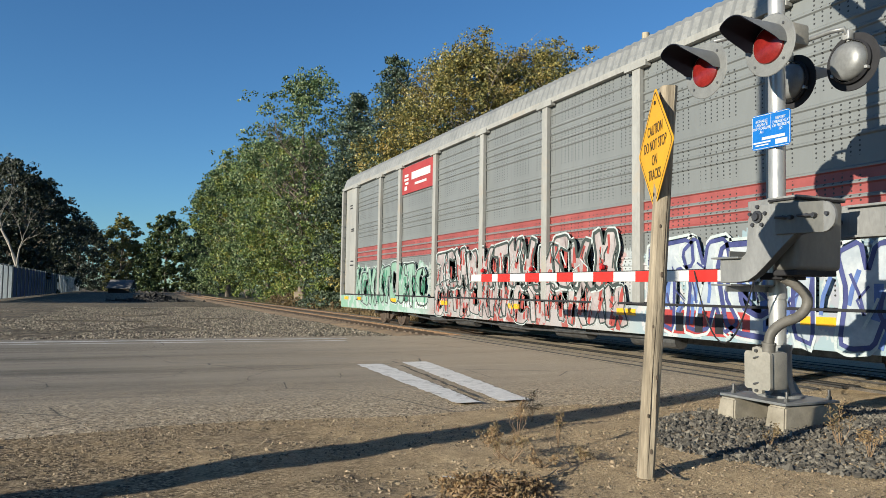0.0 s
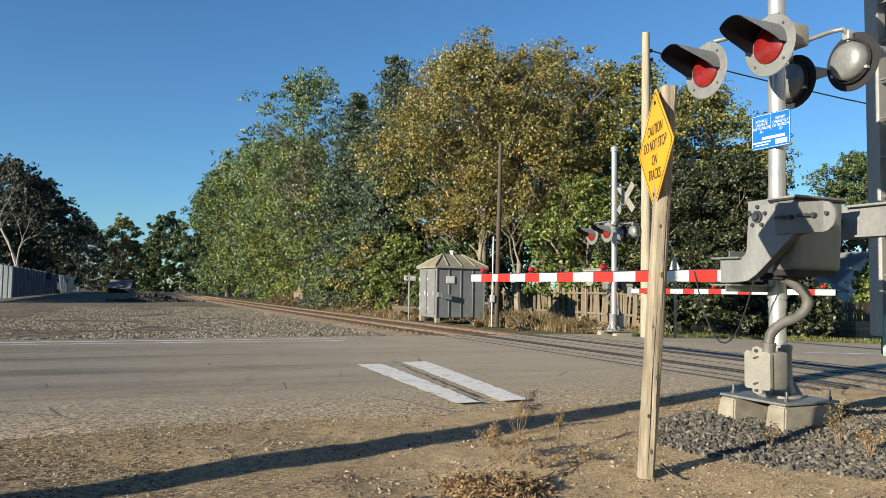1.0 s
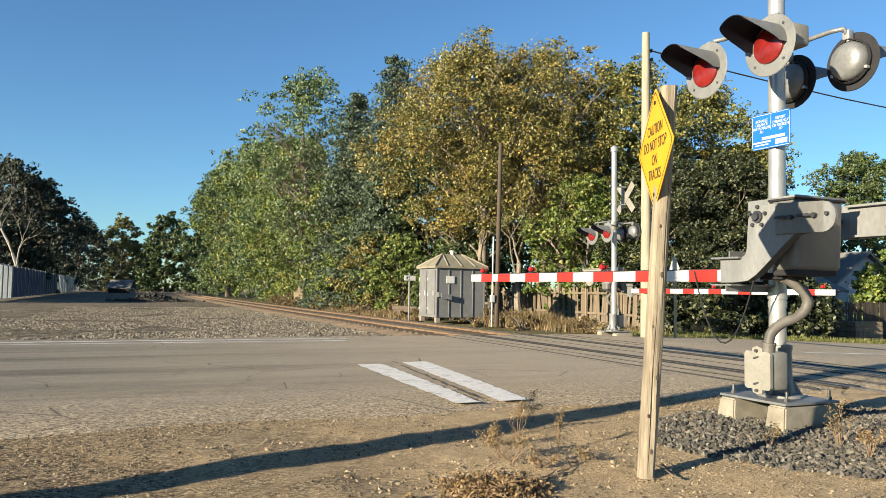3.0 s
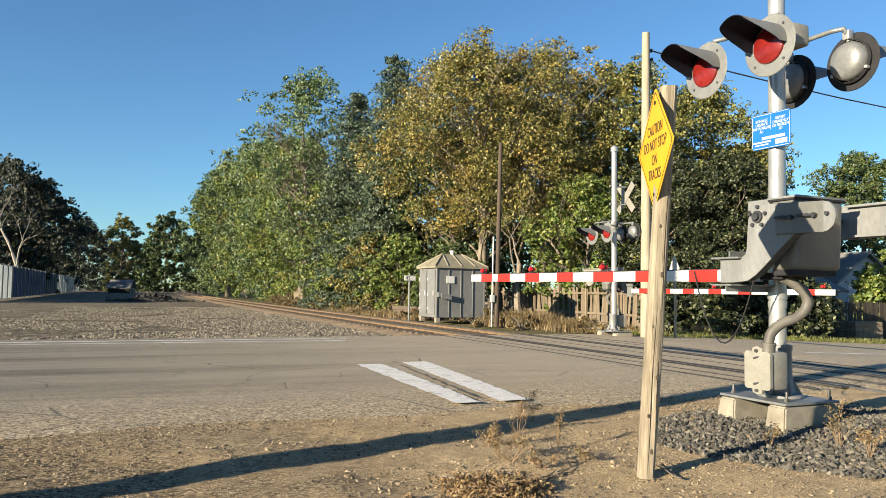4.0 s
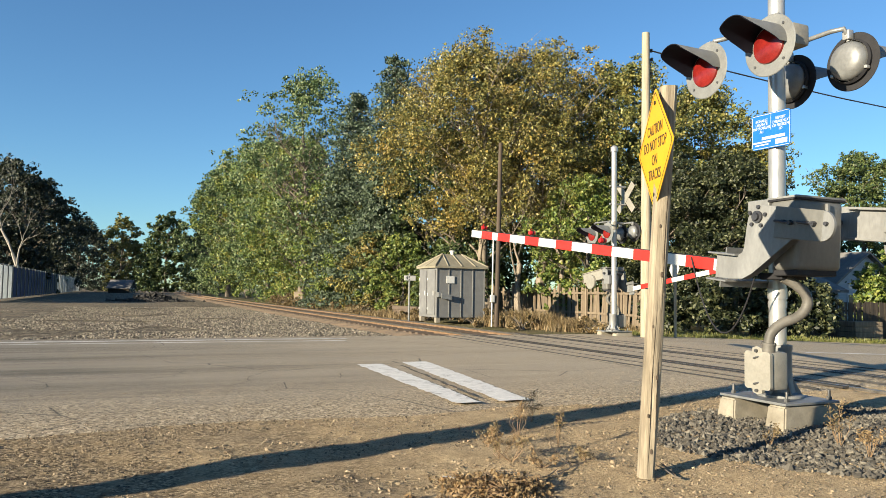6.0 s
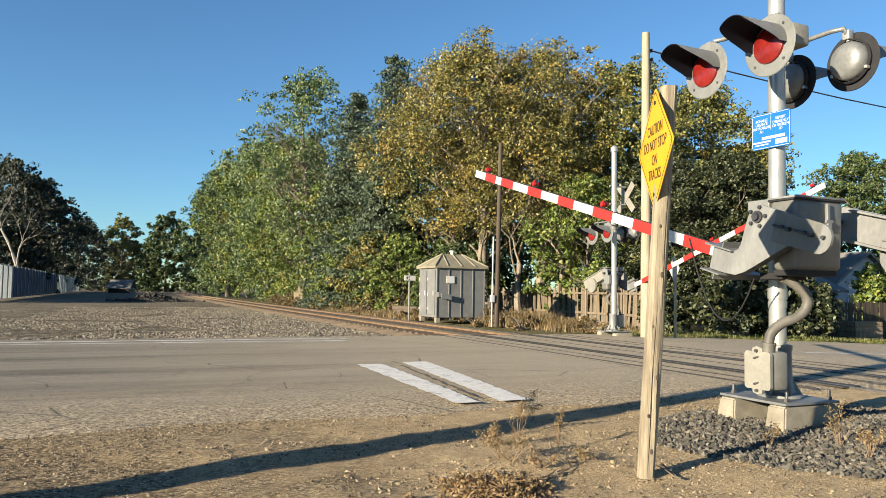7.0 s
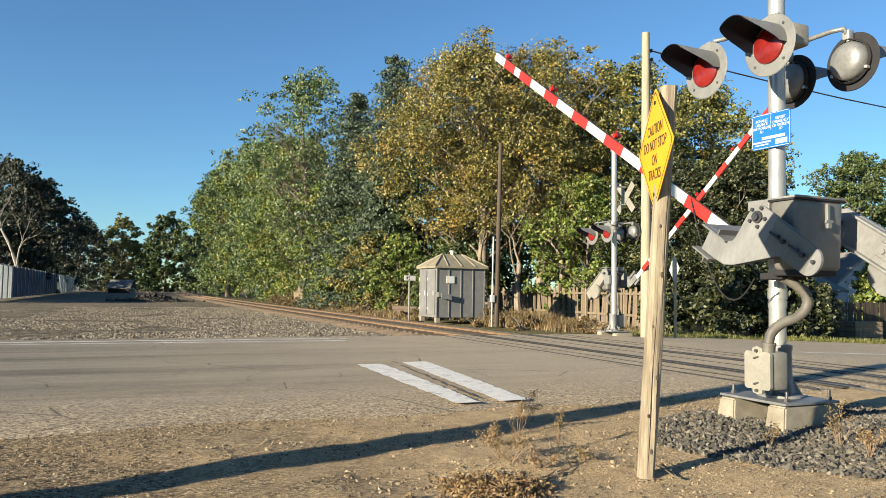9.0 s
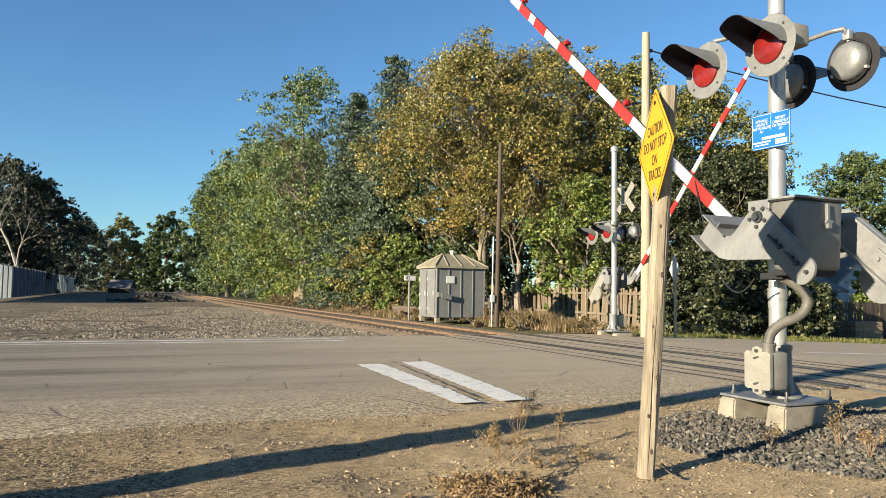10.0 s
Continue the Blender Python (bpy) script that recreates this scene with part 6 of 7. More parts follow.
    prof = [(-1.46, EAVE + 0.03), (-1.44, 5.14), (-1.36, 5.36), (-1.16, 5.53), (-0.7, 5.65), (0, 5.7), (0.7, 5.65), (1.16, 5.53), (1.36, 5.36), (1.44, 5.14), (1.46, EAVE + 0.03)]
    n, prev = 250, None
    for i in range(n + 1):
        y = -0.12 - (CAR_L - 0.24) * i / n
        o = 0.03 if i % 2 else 0.0
        ends = 0.94 if i in (0, n) else 1.0
        ring = [bm.verts.new((px * (1 + o * 0.5) * ends, y, EAVE + (pz - EAVE) * (1 + o) * ends)) for px, pz in prof]
        if prev:
            for k in range(len(prof) - 1):
                bm.faces.new((prev[k], prev[k + 1], ring[k + 1], ring[k]))
        else:
            bm.faces.new(ring)
        prev = ring
    bm.faces.new(prev[::-1])
    part("roof", bm, M["car_roof"], t, "corrugated galvanised roof")
    # end doors, coupler
    for y, s in ((-0.1, 1), (-CAR_L + 0.1, -1)):
        bm = bmesh.new()
        box(bm, (0, y, 2.9), (2 * HALF - 0.3, 0.06, 3.9), 0.01)
        for k in range(6):
            box(bm, (-1.1 + k * 0.44, y + s * 0.04, 2.9), (0.05, 0.05, 3.8))
        part("end_door", bm, cream, t, "cream folding end door")
        bm = bmesh.new()
        box(bm, (0, y + s * 0.35, 0.82), (0.22, 0.8, 0.2), 0.02)
        box(bm, (0, y + s * 0.8, 0.82), (0.34, 0.2, 0.3), 0.04)
        part("coupler", bm, M["rail"], t, "rusty coupler")
    # trucks
    for yc in (4.15, CAR_L - 4.15):
        for side in (-1, 1):
            bm = bmesh.new()
            prism(bm, [(-1.3, 0.5), (-1.1, 0.64), (-0.4, 0.66), (-0.25, 0.5), (0.25, 0.5), (0.4, 0.66), (1.1, 0.64), (1.3, 0.5), (1.1, 0.4), (0.55, 0.3), (0.3, 0.16), (-0.3, 0.16), (-0.55, 0.3), (-1.1, 0.4)], Matrix.Translation((side * 0.95, -yc, 0)) @ Matrix(((0, 0, 1, 0), (1, 0, 0, 0), (0, 1, 0, 0), (0, 0, 0, 1))), 0.12)
            truck = part("truck_frame", bm, M["truck"], t, "rusty cast truck side frame")
            for k in (-0.16, 0.0, 0.16):
                bm = bmesh.new()
                tube(bm, [(side * 1.0, -yc + k, 0.2), (side * 1.0, -yc + k, 0.5)], 0.06, 10)
                part("spring", bm, M["truck"], truck)
            for dy in (-0.89, 0.89):
                bm = bmesh.new()
                R = Matrix.Translation((side * 0.755, -yc + dy, 0.42)) @ pose(0, 0, 0, 0, 90 * side, 0)
                lathe(bm, [(0.0, 0.03), (0.12, 0.05), (0.14, 0.02), (0.34, 0.0), (0.37, 0.05), (0.42, 0.05), (0.425, -0.05), (0.445, -0.08), (0.445, -0.1), (0.0, -0.1)], R, 36)
                part("wheel", bm, M["truck"], t, "rust-brown steel wheel", smooth=True)
                bm = bmesh.new()
                lathe(bm, [(0.0, 0.36), (0.07, 0.35), (0.1, 0.3), (0.1, 0.2)], R, 16)
                part("axle_cap", bm, M["steel"], truck, smooth=True)
    bm = bmesh.new()
    box(bm, (0, -CAR_L / 2, 0.42), (0.7, 15.5, 0.26), 0.02)
    for y in (8.5, 10.2, 12.6, 15.0, 17.4):
        tube(bm, [(-1.1, -y, 0.4), (-1.1, -y - 1.1, 0.4)], 0.14, 12)
        box(bm, (-0.9, -y, 0.5), (0.4, 0.1, 0.2), 0.01)
    tube(bm, [(-1.3, -7.0, 0.42), (-1.32, -9, 0.34), (-1.3, -11, 0.42), (-1.32, -14, 0.36), (-1.3, -18, 0.42)], 0.022, 8)
    part("brake_gear", bm, M["steel"], t, "dark underframe brake gear")
    return t


M["cream"] = surface("cream_car_paint", (0.22, 0.218, 0.205), (0.31, 0.308, 0.29), 2, 0.55, fine=25, bump=0.05, stain=(0.27, 0.24, 0.2), stretch=(1, 1, 0.3))
M["logo_red"] = surface("logo_red", (0.25, 0.028, 0.027), (0.33, 0.045, 0.042), 2, 0.5, fine=25, bump=0.03)
M["car_roof"] = surface("galvanised_roof", (0.2, 0.205, 0.2), (0.3, 0.3, 0.29), 1.5, 0.5, 0.3, fine=25, bump=0.05)
M["truck"] = surface("rusty_truck", (0.03, 0.022, 0.017), (0.09, 0.062, 0.045), 5, 0.8, 0.1)
M["spray_dark"] = surface("spray_black", (0.02, 0.03, 0.028), (0.05, 0.06, 0.055), 4, 0.6, bump=0.0)
M["spray_navy"] = surface("spray_navy", (0.02, 0.025, 0.1), (0.05, 0.06, 0.18), 4, 0.6, bump=0.0)
M["spray_green"] = surface("spray_green", (0.03, 0.13, 0.08), (0.07, 0.22, 0.14), 4, 0.6, bump=0.0)
M["spray_red"] = surface("spray_red", (0.2, 0.03, 0.025), (0.32, 0.06, 0.05), 4, 0.6, bump=0.0)
M["spray_blue"] = surface("spray_blue", (0.05, 0.09, 0.25), (0.1, 0.16, 0.36), 4, 0.6, bump=0.0)
M["fill_mint"] = surface("fill_mint", (0.13, 0.25, 0.18), (0.25, 0.35, 0.3), 1.6, 0.6, fine=9, bump=0.0)
M["fill_pink"] = surface("fill_pink", (0.2, 0.15, 0.15), (0.36, 0.34, 0.34), 2.2, 0.6, fine=9, bump=0.0)
M["fill_ice"] = surface("fill_ice", (0.2, 0.25, 0.3), (0.4, 0.42, 0.44), 1.6, 0.6, fine=9, bump=0.0)
M["spray_grey"] = surface("spray_pale", (0.3, 0.35, 0.35), (0.42, 0.46, 0.46), 4, 0.6, bump=0.0)
car = build_car()


# ---- stones, weeds and small things ----
def stone_field(name, rng, xy, size, flat, material, label, sink=0.35, kind="stuff"):
    """Many small angular stones in one mesh, resting in the ground."""
    n = len(xy)
    base = np.array([(1, 0, 0), (0, 1, 0), (-1, 0, 0), (0, -1, 0), (0, 0, 1), (0, 0, -1)]) * 1.15
    tri = np.array([(0, 1, 4), (1, 2, 4), (2, 3, 4), (3, 0, 4), (1, 0, 5), (2, 1, 5), (3, 2, 5), (0, 3, 5)])
    v = base[None] * rng.uniform(0.55, 1.35, (n, 6, 1)) * rng.uniform(0.6, 1.3, (n, 1, 3)) + rng.normal(0, 0.22, (n, 6, 3))
    q = rng.normal(size=(n, 4))
    q /= np.linalg.norm(q, axis=1)[:, None]
    w, x, y, z = q.T
    R = np.stack([1 - 2 * (y * y + z * z), 2 * (x * y - w * z), 2 * (x * z + w * y), 2 * (x * y + w * z), 1 - 2 * (x * x + z * z), 2 * (y * z - w * x), 2 * (x * z - w * y), 2 * (y * z + w * x), 1 - 2 * (x * x + y * y)], axis=1).reshape(n, 3, 3)
    v = np.einsum("nij,nkj->nki", R, v) * size[:, None, None] * 0.5
    v[:, :, 2] *= flat
    h = np.array([ground_height(a, b) for a, b in xy])
    v += np.stack([xy[:, 0], xy[:, 1], h + size * flat * (0.5 - sink)], axis=1)[:, None, :]
    faces = (tri[None] + 6 * np.arange(n)[:, None, None]).reshape(-1, 3)
    me = bpy.data.meshes.new(name)
    me.vertices.add(n * 6)
    me.vertices.foreach_set("co", v.reshape(-1).astype(np.float32))
    nf = len(faces)
    me.loops.add(nf * 3)
    me.loops.foreach_set("vertex_index", faces.reshape(-1).astype(np.int32))
    me.polygons.add(nf)
    me.polygons.foreach_set("loop_start", np.arange(0, nf * 3, 3, dtype=np.int32))
    me.polygons.foreach_set("loop_total", np.full(nf, 3, dtype=np.int32))
    me.polygons.foreach_set("use_smooth", np.zeros(nf, dtype=bool))
    me.materials.append(material)
    me.update()
    me.validate()
    return tagged(new(name, me), label, "gravel", kind=kind)


def stone_mat(name, cols):
    m, nt, b = nodes_of(name)
    geo = nt.nodes.new("ShaderNodeNewGeometry").outputs["Random Per Island"]
    col = ramp(nt, geo, [(i / (len(cols) - 1), c) for i, c in enumerate(cols)])
    nz = noise_of(nt, 60, 3, 0.7)
    col = mixc(nt, 0.5, col, ramp(nt, nz, [(0.3, (0.55, 0.55, 0.55)), (0.7, (1, 1, 1))]), "MULTIPLY")
    nt.links.new(col, b.inputs["Base Color"])
    b.inputs["Roughness"].default_value = 0.88
    bump_of(nt, b, nz, 0.4, 0.004)
    return m


def build_stones():
    rng = np.random.default_rng(9)
    tan = stone_mat("shoulder_stone", [(0.05, 0.037, 0.023), (0.17, 0.128, 0.08), (0.25, 0.19, 0.12), (0.36, 0.28, 0.183), (0.11, 0.082, 0.052), (0.2, 0.151, 0.096)])
    dark = stone_mat("ballast_stone", [(0.03, 0.027, 0.022), (0.075, 0.067, 0.055), (0.11, 0.099, 0.082), (0.052, 0.047, 0.04), (0.2, 0.18, 0.145), (0.085, 0.076, 0.063)])
    grey = stone_mat("lot_stone", [(0.03, 0.026, 0.021), (0.1, 0.088, 0.07), (0.18, 0.157, 0.122), (0.36, 0.315, 0.245), (0.06, 0.052, 0.041)])
    # shoulder pebbles, thicker towards the verge
    n = 56000
    xy = np.stack([rng.uniform(-3.5, 7.5, n), 2.6 + 4.3 * rng.random(n) ** 0.9], axis=1)
    keep = np.array([noise.noise(Vector((a * 0.8, b * 1.6, 4))) + 0.35 * noise.noise(Vector((a * 3, b * 3, 8))) > -0.25 for a, b in xy])
    xy = xy[keep]
    stone_field("shoulder_gravel", rng, xy, 0.005 + 0.021 * rng.random(len(xy)) ** 4.2, 0.75, tan, "loose tan pebbles on the sandy shoulder")
    # grit carried onto the road's edge
    n = 8000
    xy = np.stack([rng.uniform(-4.5, 7.5, n), 6.6 + 2.2 * rng.random(n) ** 2.2], axis=1)
    ob = stone_field("road_grit", rng, xy, 0.004 + 0.01 * rng.random(n) ** 3, 0.6, tan, "fine grit strewn along the road's edge")
    ob.location.z = 0.032
    # dark ballast heap round the signal's base
    n = 25000
    r = rng.random(n) ** 0.6
    a = rng.uniform(0, 2 * np.pi, n)
    xy = np.stack([6.0 + 2.2 * r * np.cos(a), 4.0 + 1.55 * r * np.sin(a) + 0.28 * 1.9 * r * np.cos(a) * -0.6], axis=1)
    xy = xy[(xy[:, 1] < 6.2)]
    stone_field("ballast_heap", rng, xy, 0.012 + 0.036 * rng.random(len(xy)) ** 2.0, 0.9, dark, "dark crushed ballast heaped round the signal base", sink=0.3)
    # lot stones
    n = 80000
    yy = 17.5 + 34 * rng.random(n) ** 1.5
    xy = np.stack([-9 + (16.2 + 9 - 9) * rng.random(n), yy], axis=1)
    keep = np.array([noise.noise(Vector((a * 0.35, b * 0.35, 2))) + 0.5 * (a + 2) / 8 > -0.15 for a, b in xy])
    xy = xy[keep]
    stone_field("lot_gravel", rng, xy, 0.022 + 0.055 * rng.random(len(xy)) ** 2.2, 0.9, grey, "coarse grey-brown crushed stone in the lot")


def weed_plant(x, y, h, seed, label, mat="weed", stems=7, spread=0.3, leaf=0.009, per=20):
    rng = np.random.default_rng(seed)
    t = thing("weed", label, "weed", pose(x, y, ground_height(x, y) - 0.01), "dry weeds")
    bm = bmesh.new()
    centres = []
    for k in range(stems):
        a = rng.uniform(0, 2 * math.pi)
        hh = h * rng.uniform(0.5, 1.0)
        tip = Vector((math.cos(a) * spread * rng.uniform(0.2, 1), math.sin(a) * spread * rng.uniform(0.2, 1), hh))
        mid = tip * 0.5 + Vector((rng.normal() * 0.03, rng.normal() * 0.03, 0.06 * h))
        tube(bm, [(0, 0, 0), mid, tip], [0.0028, 0.002, 0.001], 5)
        for j in range(5):
            f = rng.uniform(0.3, 1.0)
            p = mid.lerp(tip, f)
            e = p + Vector((rng.normal() * 0.07 * h, rng.normal() * 0.07 * h, rng.uniform(0.02, 0.12) * h))
            tube(bm, [p, e], [0.0014, 0.0007], 4)
            centres += [p, e]
    part("stem", bm, M["weedstem"], t)
    quads_mesh("foliage", leaf_quads(rng, np.array([tuple(c) for c in centres]), 0.035, per // 5, leaf, group=1), M[mat], t)
    return t


M["weedstem"] = surface("dry_stem", (0.14, 0.085, 0.045), (0.3, 0.2, 0.11), 8, 0.8, bump=0.1)
M["deadleaf"] = leaf_mat("dead_leaves", [(0.15, 0.08, 0.03), (0.25, 0.155, 0.07), (0.34, 0.245, 0.13), (0.11, 0.065, 0.028)])


def build_weeds():
    for i, (x, y, h, st, sp) in enumerate(((3.04, 5.33, 0.34, 6, 0.1), (3.39, 5.7, 0.3, 5, 0.08), (3.06, 4.76, 0.3, 4, 0.06), (2.44, 4.53, 0.24, 8, 0.16), (2.46, 4.4, 0.2, 7, 0.15), (2.57, 4.98, 0.18, 6, 0.12), (2.59, 4.22, 0.12, 6, 0.16), (2.95, 4.23, 0.1, 6, 0.18), (5.0, 3.9, 0.34, 7, 0.14), (4.85, 3.55, 0.22, 8, 0.2), (5.9, 3.75, 0.38, 5, 0.14), (4.55, 4.15, 0.18, 6, 0.15))):
        weed_plant(x, y, h, 80 + i, "dry brown weed growing in the gravel shoulder", "weed" if i % 3 else "deadleaf", st, sp)
    # litter of dead leaves and stalks in front
    rng = np.random.default_rng(5)
    for i, (x, y, w) in enumerate(((1.94, 3.99, 0.2), (2.04, 3.87, 0.24), (2.19, 3.84, 0.22), (1.9, 3.72, 0.24), (2.02, 3.65, 0.24))):
        t = thing("dead_plant", "flattened orange-brown dead plant on the gravel", "weed", pose(x, y, ground_height(x, y)), "dry weeds")
        bm = bmesh.new()
        for k in range(26):
            a = rng.uniform(0, 2 * math.pi)
            e = Vector((math.cos(a) * w * rng.uniform(0.3, 1), math.sin(a) * w * rng.uniform(0.3, 1), rng.uniform(0.01, 0.1)))
            tube(bm, [(0, 0, 0.0), e * 0.5 + Vector((0, 0, 0.03)), e], [0.0025, 0.002, 0.0008], 4)
        part("stem", bm, M["weedstem"], t)
        c = np.stack([rng.normal(0, w * 0.42, 170), rng.normal(0, w * 0.38, 170), np.abs(rng.normal(0.015, 0.022, 170))], axis=1)
        quads_mesh("foliage", leaf_quads(rng, c, 0.04, 8, 0.014, group=1), M["deadleaf"], t)
    # trackside weeds and verge
    for i in range(26):
        x, y = 12.6 + 0.9 * rng.normal(), 18.5 + i * 0.62
        if 24.8 < y < 28.6 and x > 10.4:
            x = 14.2
        make_bush("weed_clump", max(11.9, x + (1.6 if y < 24 else 0)), y, 1.2, 0.8, rng.uniform(0.25, 0.6), "weed" if i % 3 else "straw", 200 + i, "dry brown weed clump beside the track", 12, 90, 0.05, "weed", -0.12)
    for i in range(34):
        x, y = 12.0 + 0.3 * rng.normal(), 29.5 + i * 1.1
        make_bush("weed_clump", x + bend(y), y, 1.3, 1.2, rng.uniform(0.3, 0.75), "weed", 400 + i, "low dry tan weed clump beside the rails", 10, 70, 0.055, "weed", -0.2)
    for i in range(22):
        x, y = 13.0 + 0.5 * rng.normal(), 35 + i * 1.5
        make_bush("weed_clump", x + bend(y), y, 1.8, 1.4, rng.uniform(0.7, 1.5), "weed" if i % 2 else "leaf_yellow", 240 + i, "dry rusty weed clump along the railway", 14, 80, 0.075, "weed", -0.15)
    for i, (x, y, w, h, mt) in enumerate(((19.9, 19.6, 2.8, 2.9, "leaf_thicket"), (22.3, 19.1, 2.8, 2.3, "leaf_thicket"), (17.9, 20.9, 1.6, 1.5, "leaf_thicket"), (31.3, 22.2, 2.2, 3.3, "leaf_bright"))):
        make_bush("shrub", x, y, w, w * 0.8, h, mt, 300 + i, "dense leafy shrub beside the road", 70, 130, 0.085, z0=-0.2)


def straw_tuft(x, y, w, h, seed, mat, label, blades=260, width=0.009):
    """A tuft of upright dry blades with drooping tips."""
    rng = np.random.default_rng(seed)
    t = thing("grass_tuft", label, "dry grass", pose(x, y, ground_height(x, y) - 0.02), "dry grass tufts")
    c = np.stack([rng.normal(0, w * 0.3, blades), rng.normal(0, w * 0.22, blades), np.zeros(blades)], axis=1)
    lean = rng.normal(0, 0.16, (blades, 3)) * np.array([1, 1, 0])
    hh = h * rng.uniform(0.45, 1.0, (blades, 1))
    mid = c + lean * hh * 0.6 + np.array([0, 0, 1]) * hh * 0.65
    tip = c + lean * hh * 2.0 + np.array([0, 0, 1]) * hh
    a = rng.uniform(0, np.pi, blades)
    side = np.stack([np.cos(a), np.sin(a), np.zeros(blades)], axis=1) * width
    lower = np.stack([c - side, c + side, mid + side * 0.8, mid - side * 0.8], axis=1)
    upper = np.stack([mid - side * 0.8, mid + side * 0.8, tip + side * 0.3, tip - side * 0.3], axis=1)
    tagged(quads_mesh("foliage", np.concatenate([lower, upper]), M[mat], t), kind="stuff")
    return t


def build_straw():
    rng = np.random.default_rng(63)
    for i in range(16):
        straw_tuft(12.5 + 0.09 * i + rng.normal(0, 0.15), 23.6 - 0.17 * i + rng.normal(0, 0.3), 0.8, rng.uniform(0.4, 0.75), 600 + i, "straw" if i % 2 else "weed", "tall golden dry grass in front of the board fence")
    for i in range(13):
        straw_tuft(13.3 + 0.16 * i + rng.normal(0, 0.2), 20.6 - 0.09 * i + rng.normal(0, 0.35), 0.9, rng.uniform(0.25, 0.5), 640 + i, "straw" if i % 3 else "weed", "low tan dry grass along the verge")
    for i in range(14):
        straw_tuft(11.6 + rng.normal(0, 0.25), 29.0 + i * 1.1, 0.8, rng.uniform(0.25, 0.5), 680 + i, "straw", "low tan dry grass beside the rails")


def build_grass():
    """Verge grass beyond the crossing, blade by blade in one object."""
    rng = np.random.default_rng(31)
    n = 8000
    x = rng.uniform(13.2, 34, n)
    y = 17.1 + 1.2 * rng.random(n) ** 1.4
    z = np.array([ground_height(a, b) for a, b in zip(x, y)])
    c = np.stack([x, y, z], axis=1)
    a = rng.uniform(0, 2 * np.pi, n)
    side = np.stack([np.cos(a), np.sin(a), np.zeros(n)], axis=1) * 0.012
    up = np.stack([rng.normal(0, 0.04, n), rng.normal(0, 0.04, n), rng.uniform(0.04, 0.15, n)], axis=1)
    q = np.stack([c - side, c + side, c + up + side * 0.3, c + up - side * 0.3], axis=1)
    tagged(quads_mesh("grass", q, M["grass"]), "rough dry verge grass along the road", "grass", kind="stuff")


def build_houses():
    wall_b = surface("pale_blue_siding", (0.27, 0.32, 0.37), (0.38, 0.43, 0.48), 1, 0.6, fine=14, bump=0.3, stretch=(1, 1, 8))
    roof_g = surface("grey_shingles", (0.13, 0.125, 0.12), (0.22, 0.21, 0.2), 2, 0.85, fine=12, bump=0.4)

    def house(name, x, y, w, d, h, ridge, rz, wall, label, cat):
        t = thing(name, label, cat, pose(x, y, -0.6, 0, 0, rz))
        bm = bmesh.new()
        prism(bm, [(-w / 2, 0), (w / 2, 0), (w / 2, h), (0, ridge), (-w / 2, h)], pose(0, d / 2, 0, 90, 0, 0), d)
        wl = part("wall", bm, wall, t)
        for s in (-1, 1):
            bm = bmesh.new()
            v = Vector((w / 2 + 0.35, 0, h - 0.35 * (ridge - h) / (w / 2))) - Vector((0, 0, ridge))
            prism(bm, [(0, ridge + 0.02), (s * (w / 2 + 0.35), ridge + 0.02 + v.z), (s * (w / 2 + 0.35), ridge + 0.14 + v.z), (0, ridge + 0.14)], pose(0, d / 2 + 0.3, 0, 90, 0, 0), d + 0.6)
            part("roof", bm, roof_g, t)
        for xx in (-w * 0.22, w * 0.22):
            bm = bmesh.new()
            box(bm, (xx, -d / 2 - 0.02, h * 0.55), (0.9, 0.06, 1.1), 0.01)
            wf = part("window", bm, M["white"], t)
            bm = bmesh.new()
            box(bm, (xx, -d / 2 - 0.04, h * 0.55), (0.76, 0.04, 0.94))
            part("pane", bm, M["glass"], wf)
        return t

    house("garage", 30.4, 26.5, 3.0, 3.4, 2.1, 2.75, 90, wall_b, "low garage with a grey shingle roof behind shrubs", "garage")
    house("house", 36.8, 30.5, 4.6, 7.0, 2.55, 4.1, 0, wall_b, "pale blue sided house behind the yard fence", "house")
    # dark fence boards as walls: the walls' shade is put into their colour
    house("house", 0.0, 165.0, 5.0, 4.0, 1.5, 3.0, 75, M["fence_dark"], "small grey-roofed building far down the lot", "house")
    # yard fence, its shade put into dark boards, and planter beyond the verge
    t = thing("yard_fence", "dark board fence behind the verge", "fence")
    rnd = random.Random(8)
    me = bpy.data.meshes.new("board")
    bm = bmesh.new()
    box(bm, (0, 0, 0.85), (0.14, 0.022, 1.7), 0.004)
    bm.to_mesh(me)
    bm.free()
    me.materials.append(M["fence_dark"])
    for i in range(110):
        ob = new("board", me)
        ob.parent = t
        ob.matrix_basis = pose(21.5 + i * 0.15, 20.4 - i * 0.012, -0.75 + rnd.uniform(-0.03, 0.03), rnd.uniform(-1, 1), 0, rnd.uniform(-2, 2))
    bm = bmesh.new()
    box(bm, (29.5, 20.38, 0.6), (16.4, 0.05, 0.09))
    part("fence_rail", bm, M["fence_dark"], t)
    t = thing("planter_box", "weathered brown timber planter beside the verge", "planter", pose(26.3, 19.6, -0.6, 0, 0, -4))
    for k in range(4):
        bm = bmesh.new()
        box(bm, (0, 0, 0.12 + k * 0.2), (1.4, 0.9, 0.185), 0.015)
        part("plank", bm, M["fence"], t)


M["glass"] = surface("window_glass", (0.02, 0.025, 0.03), (0.05, 0.06, 0.07), 1, 0.12, bump=0.0)
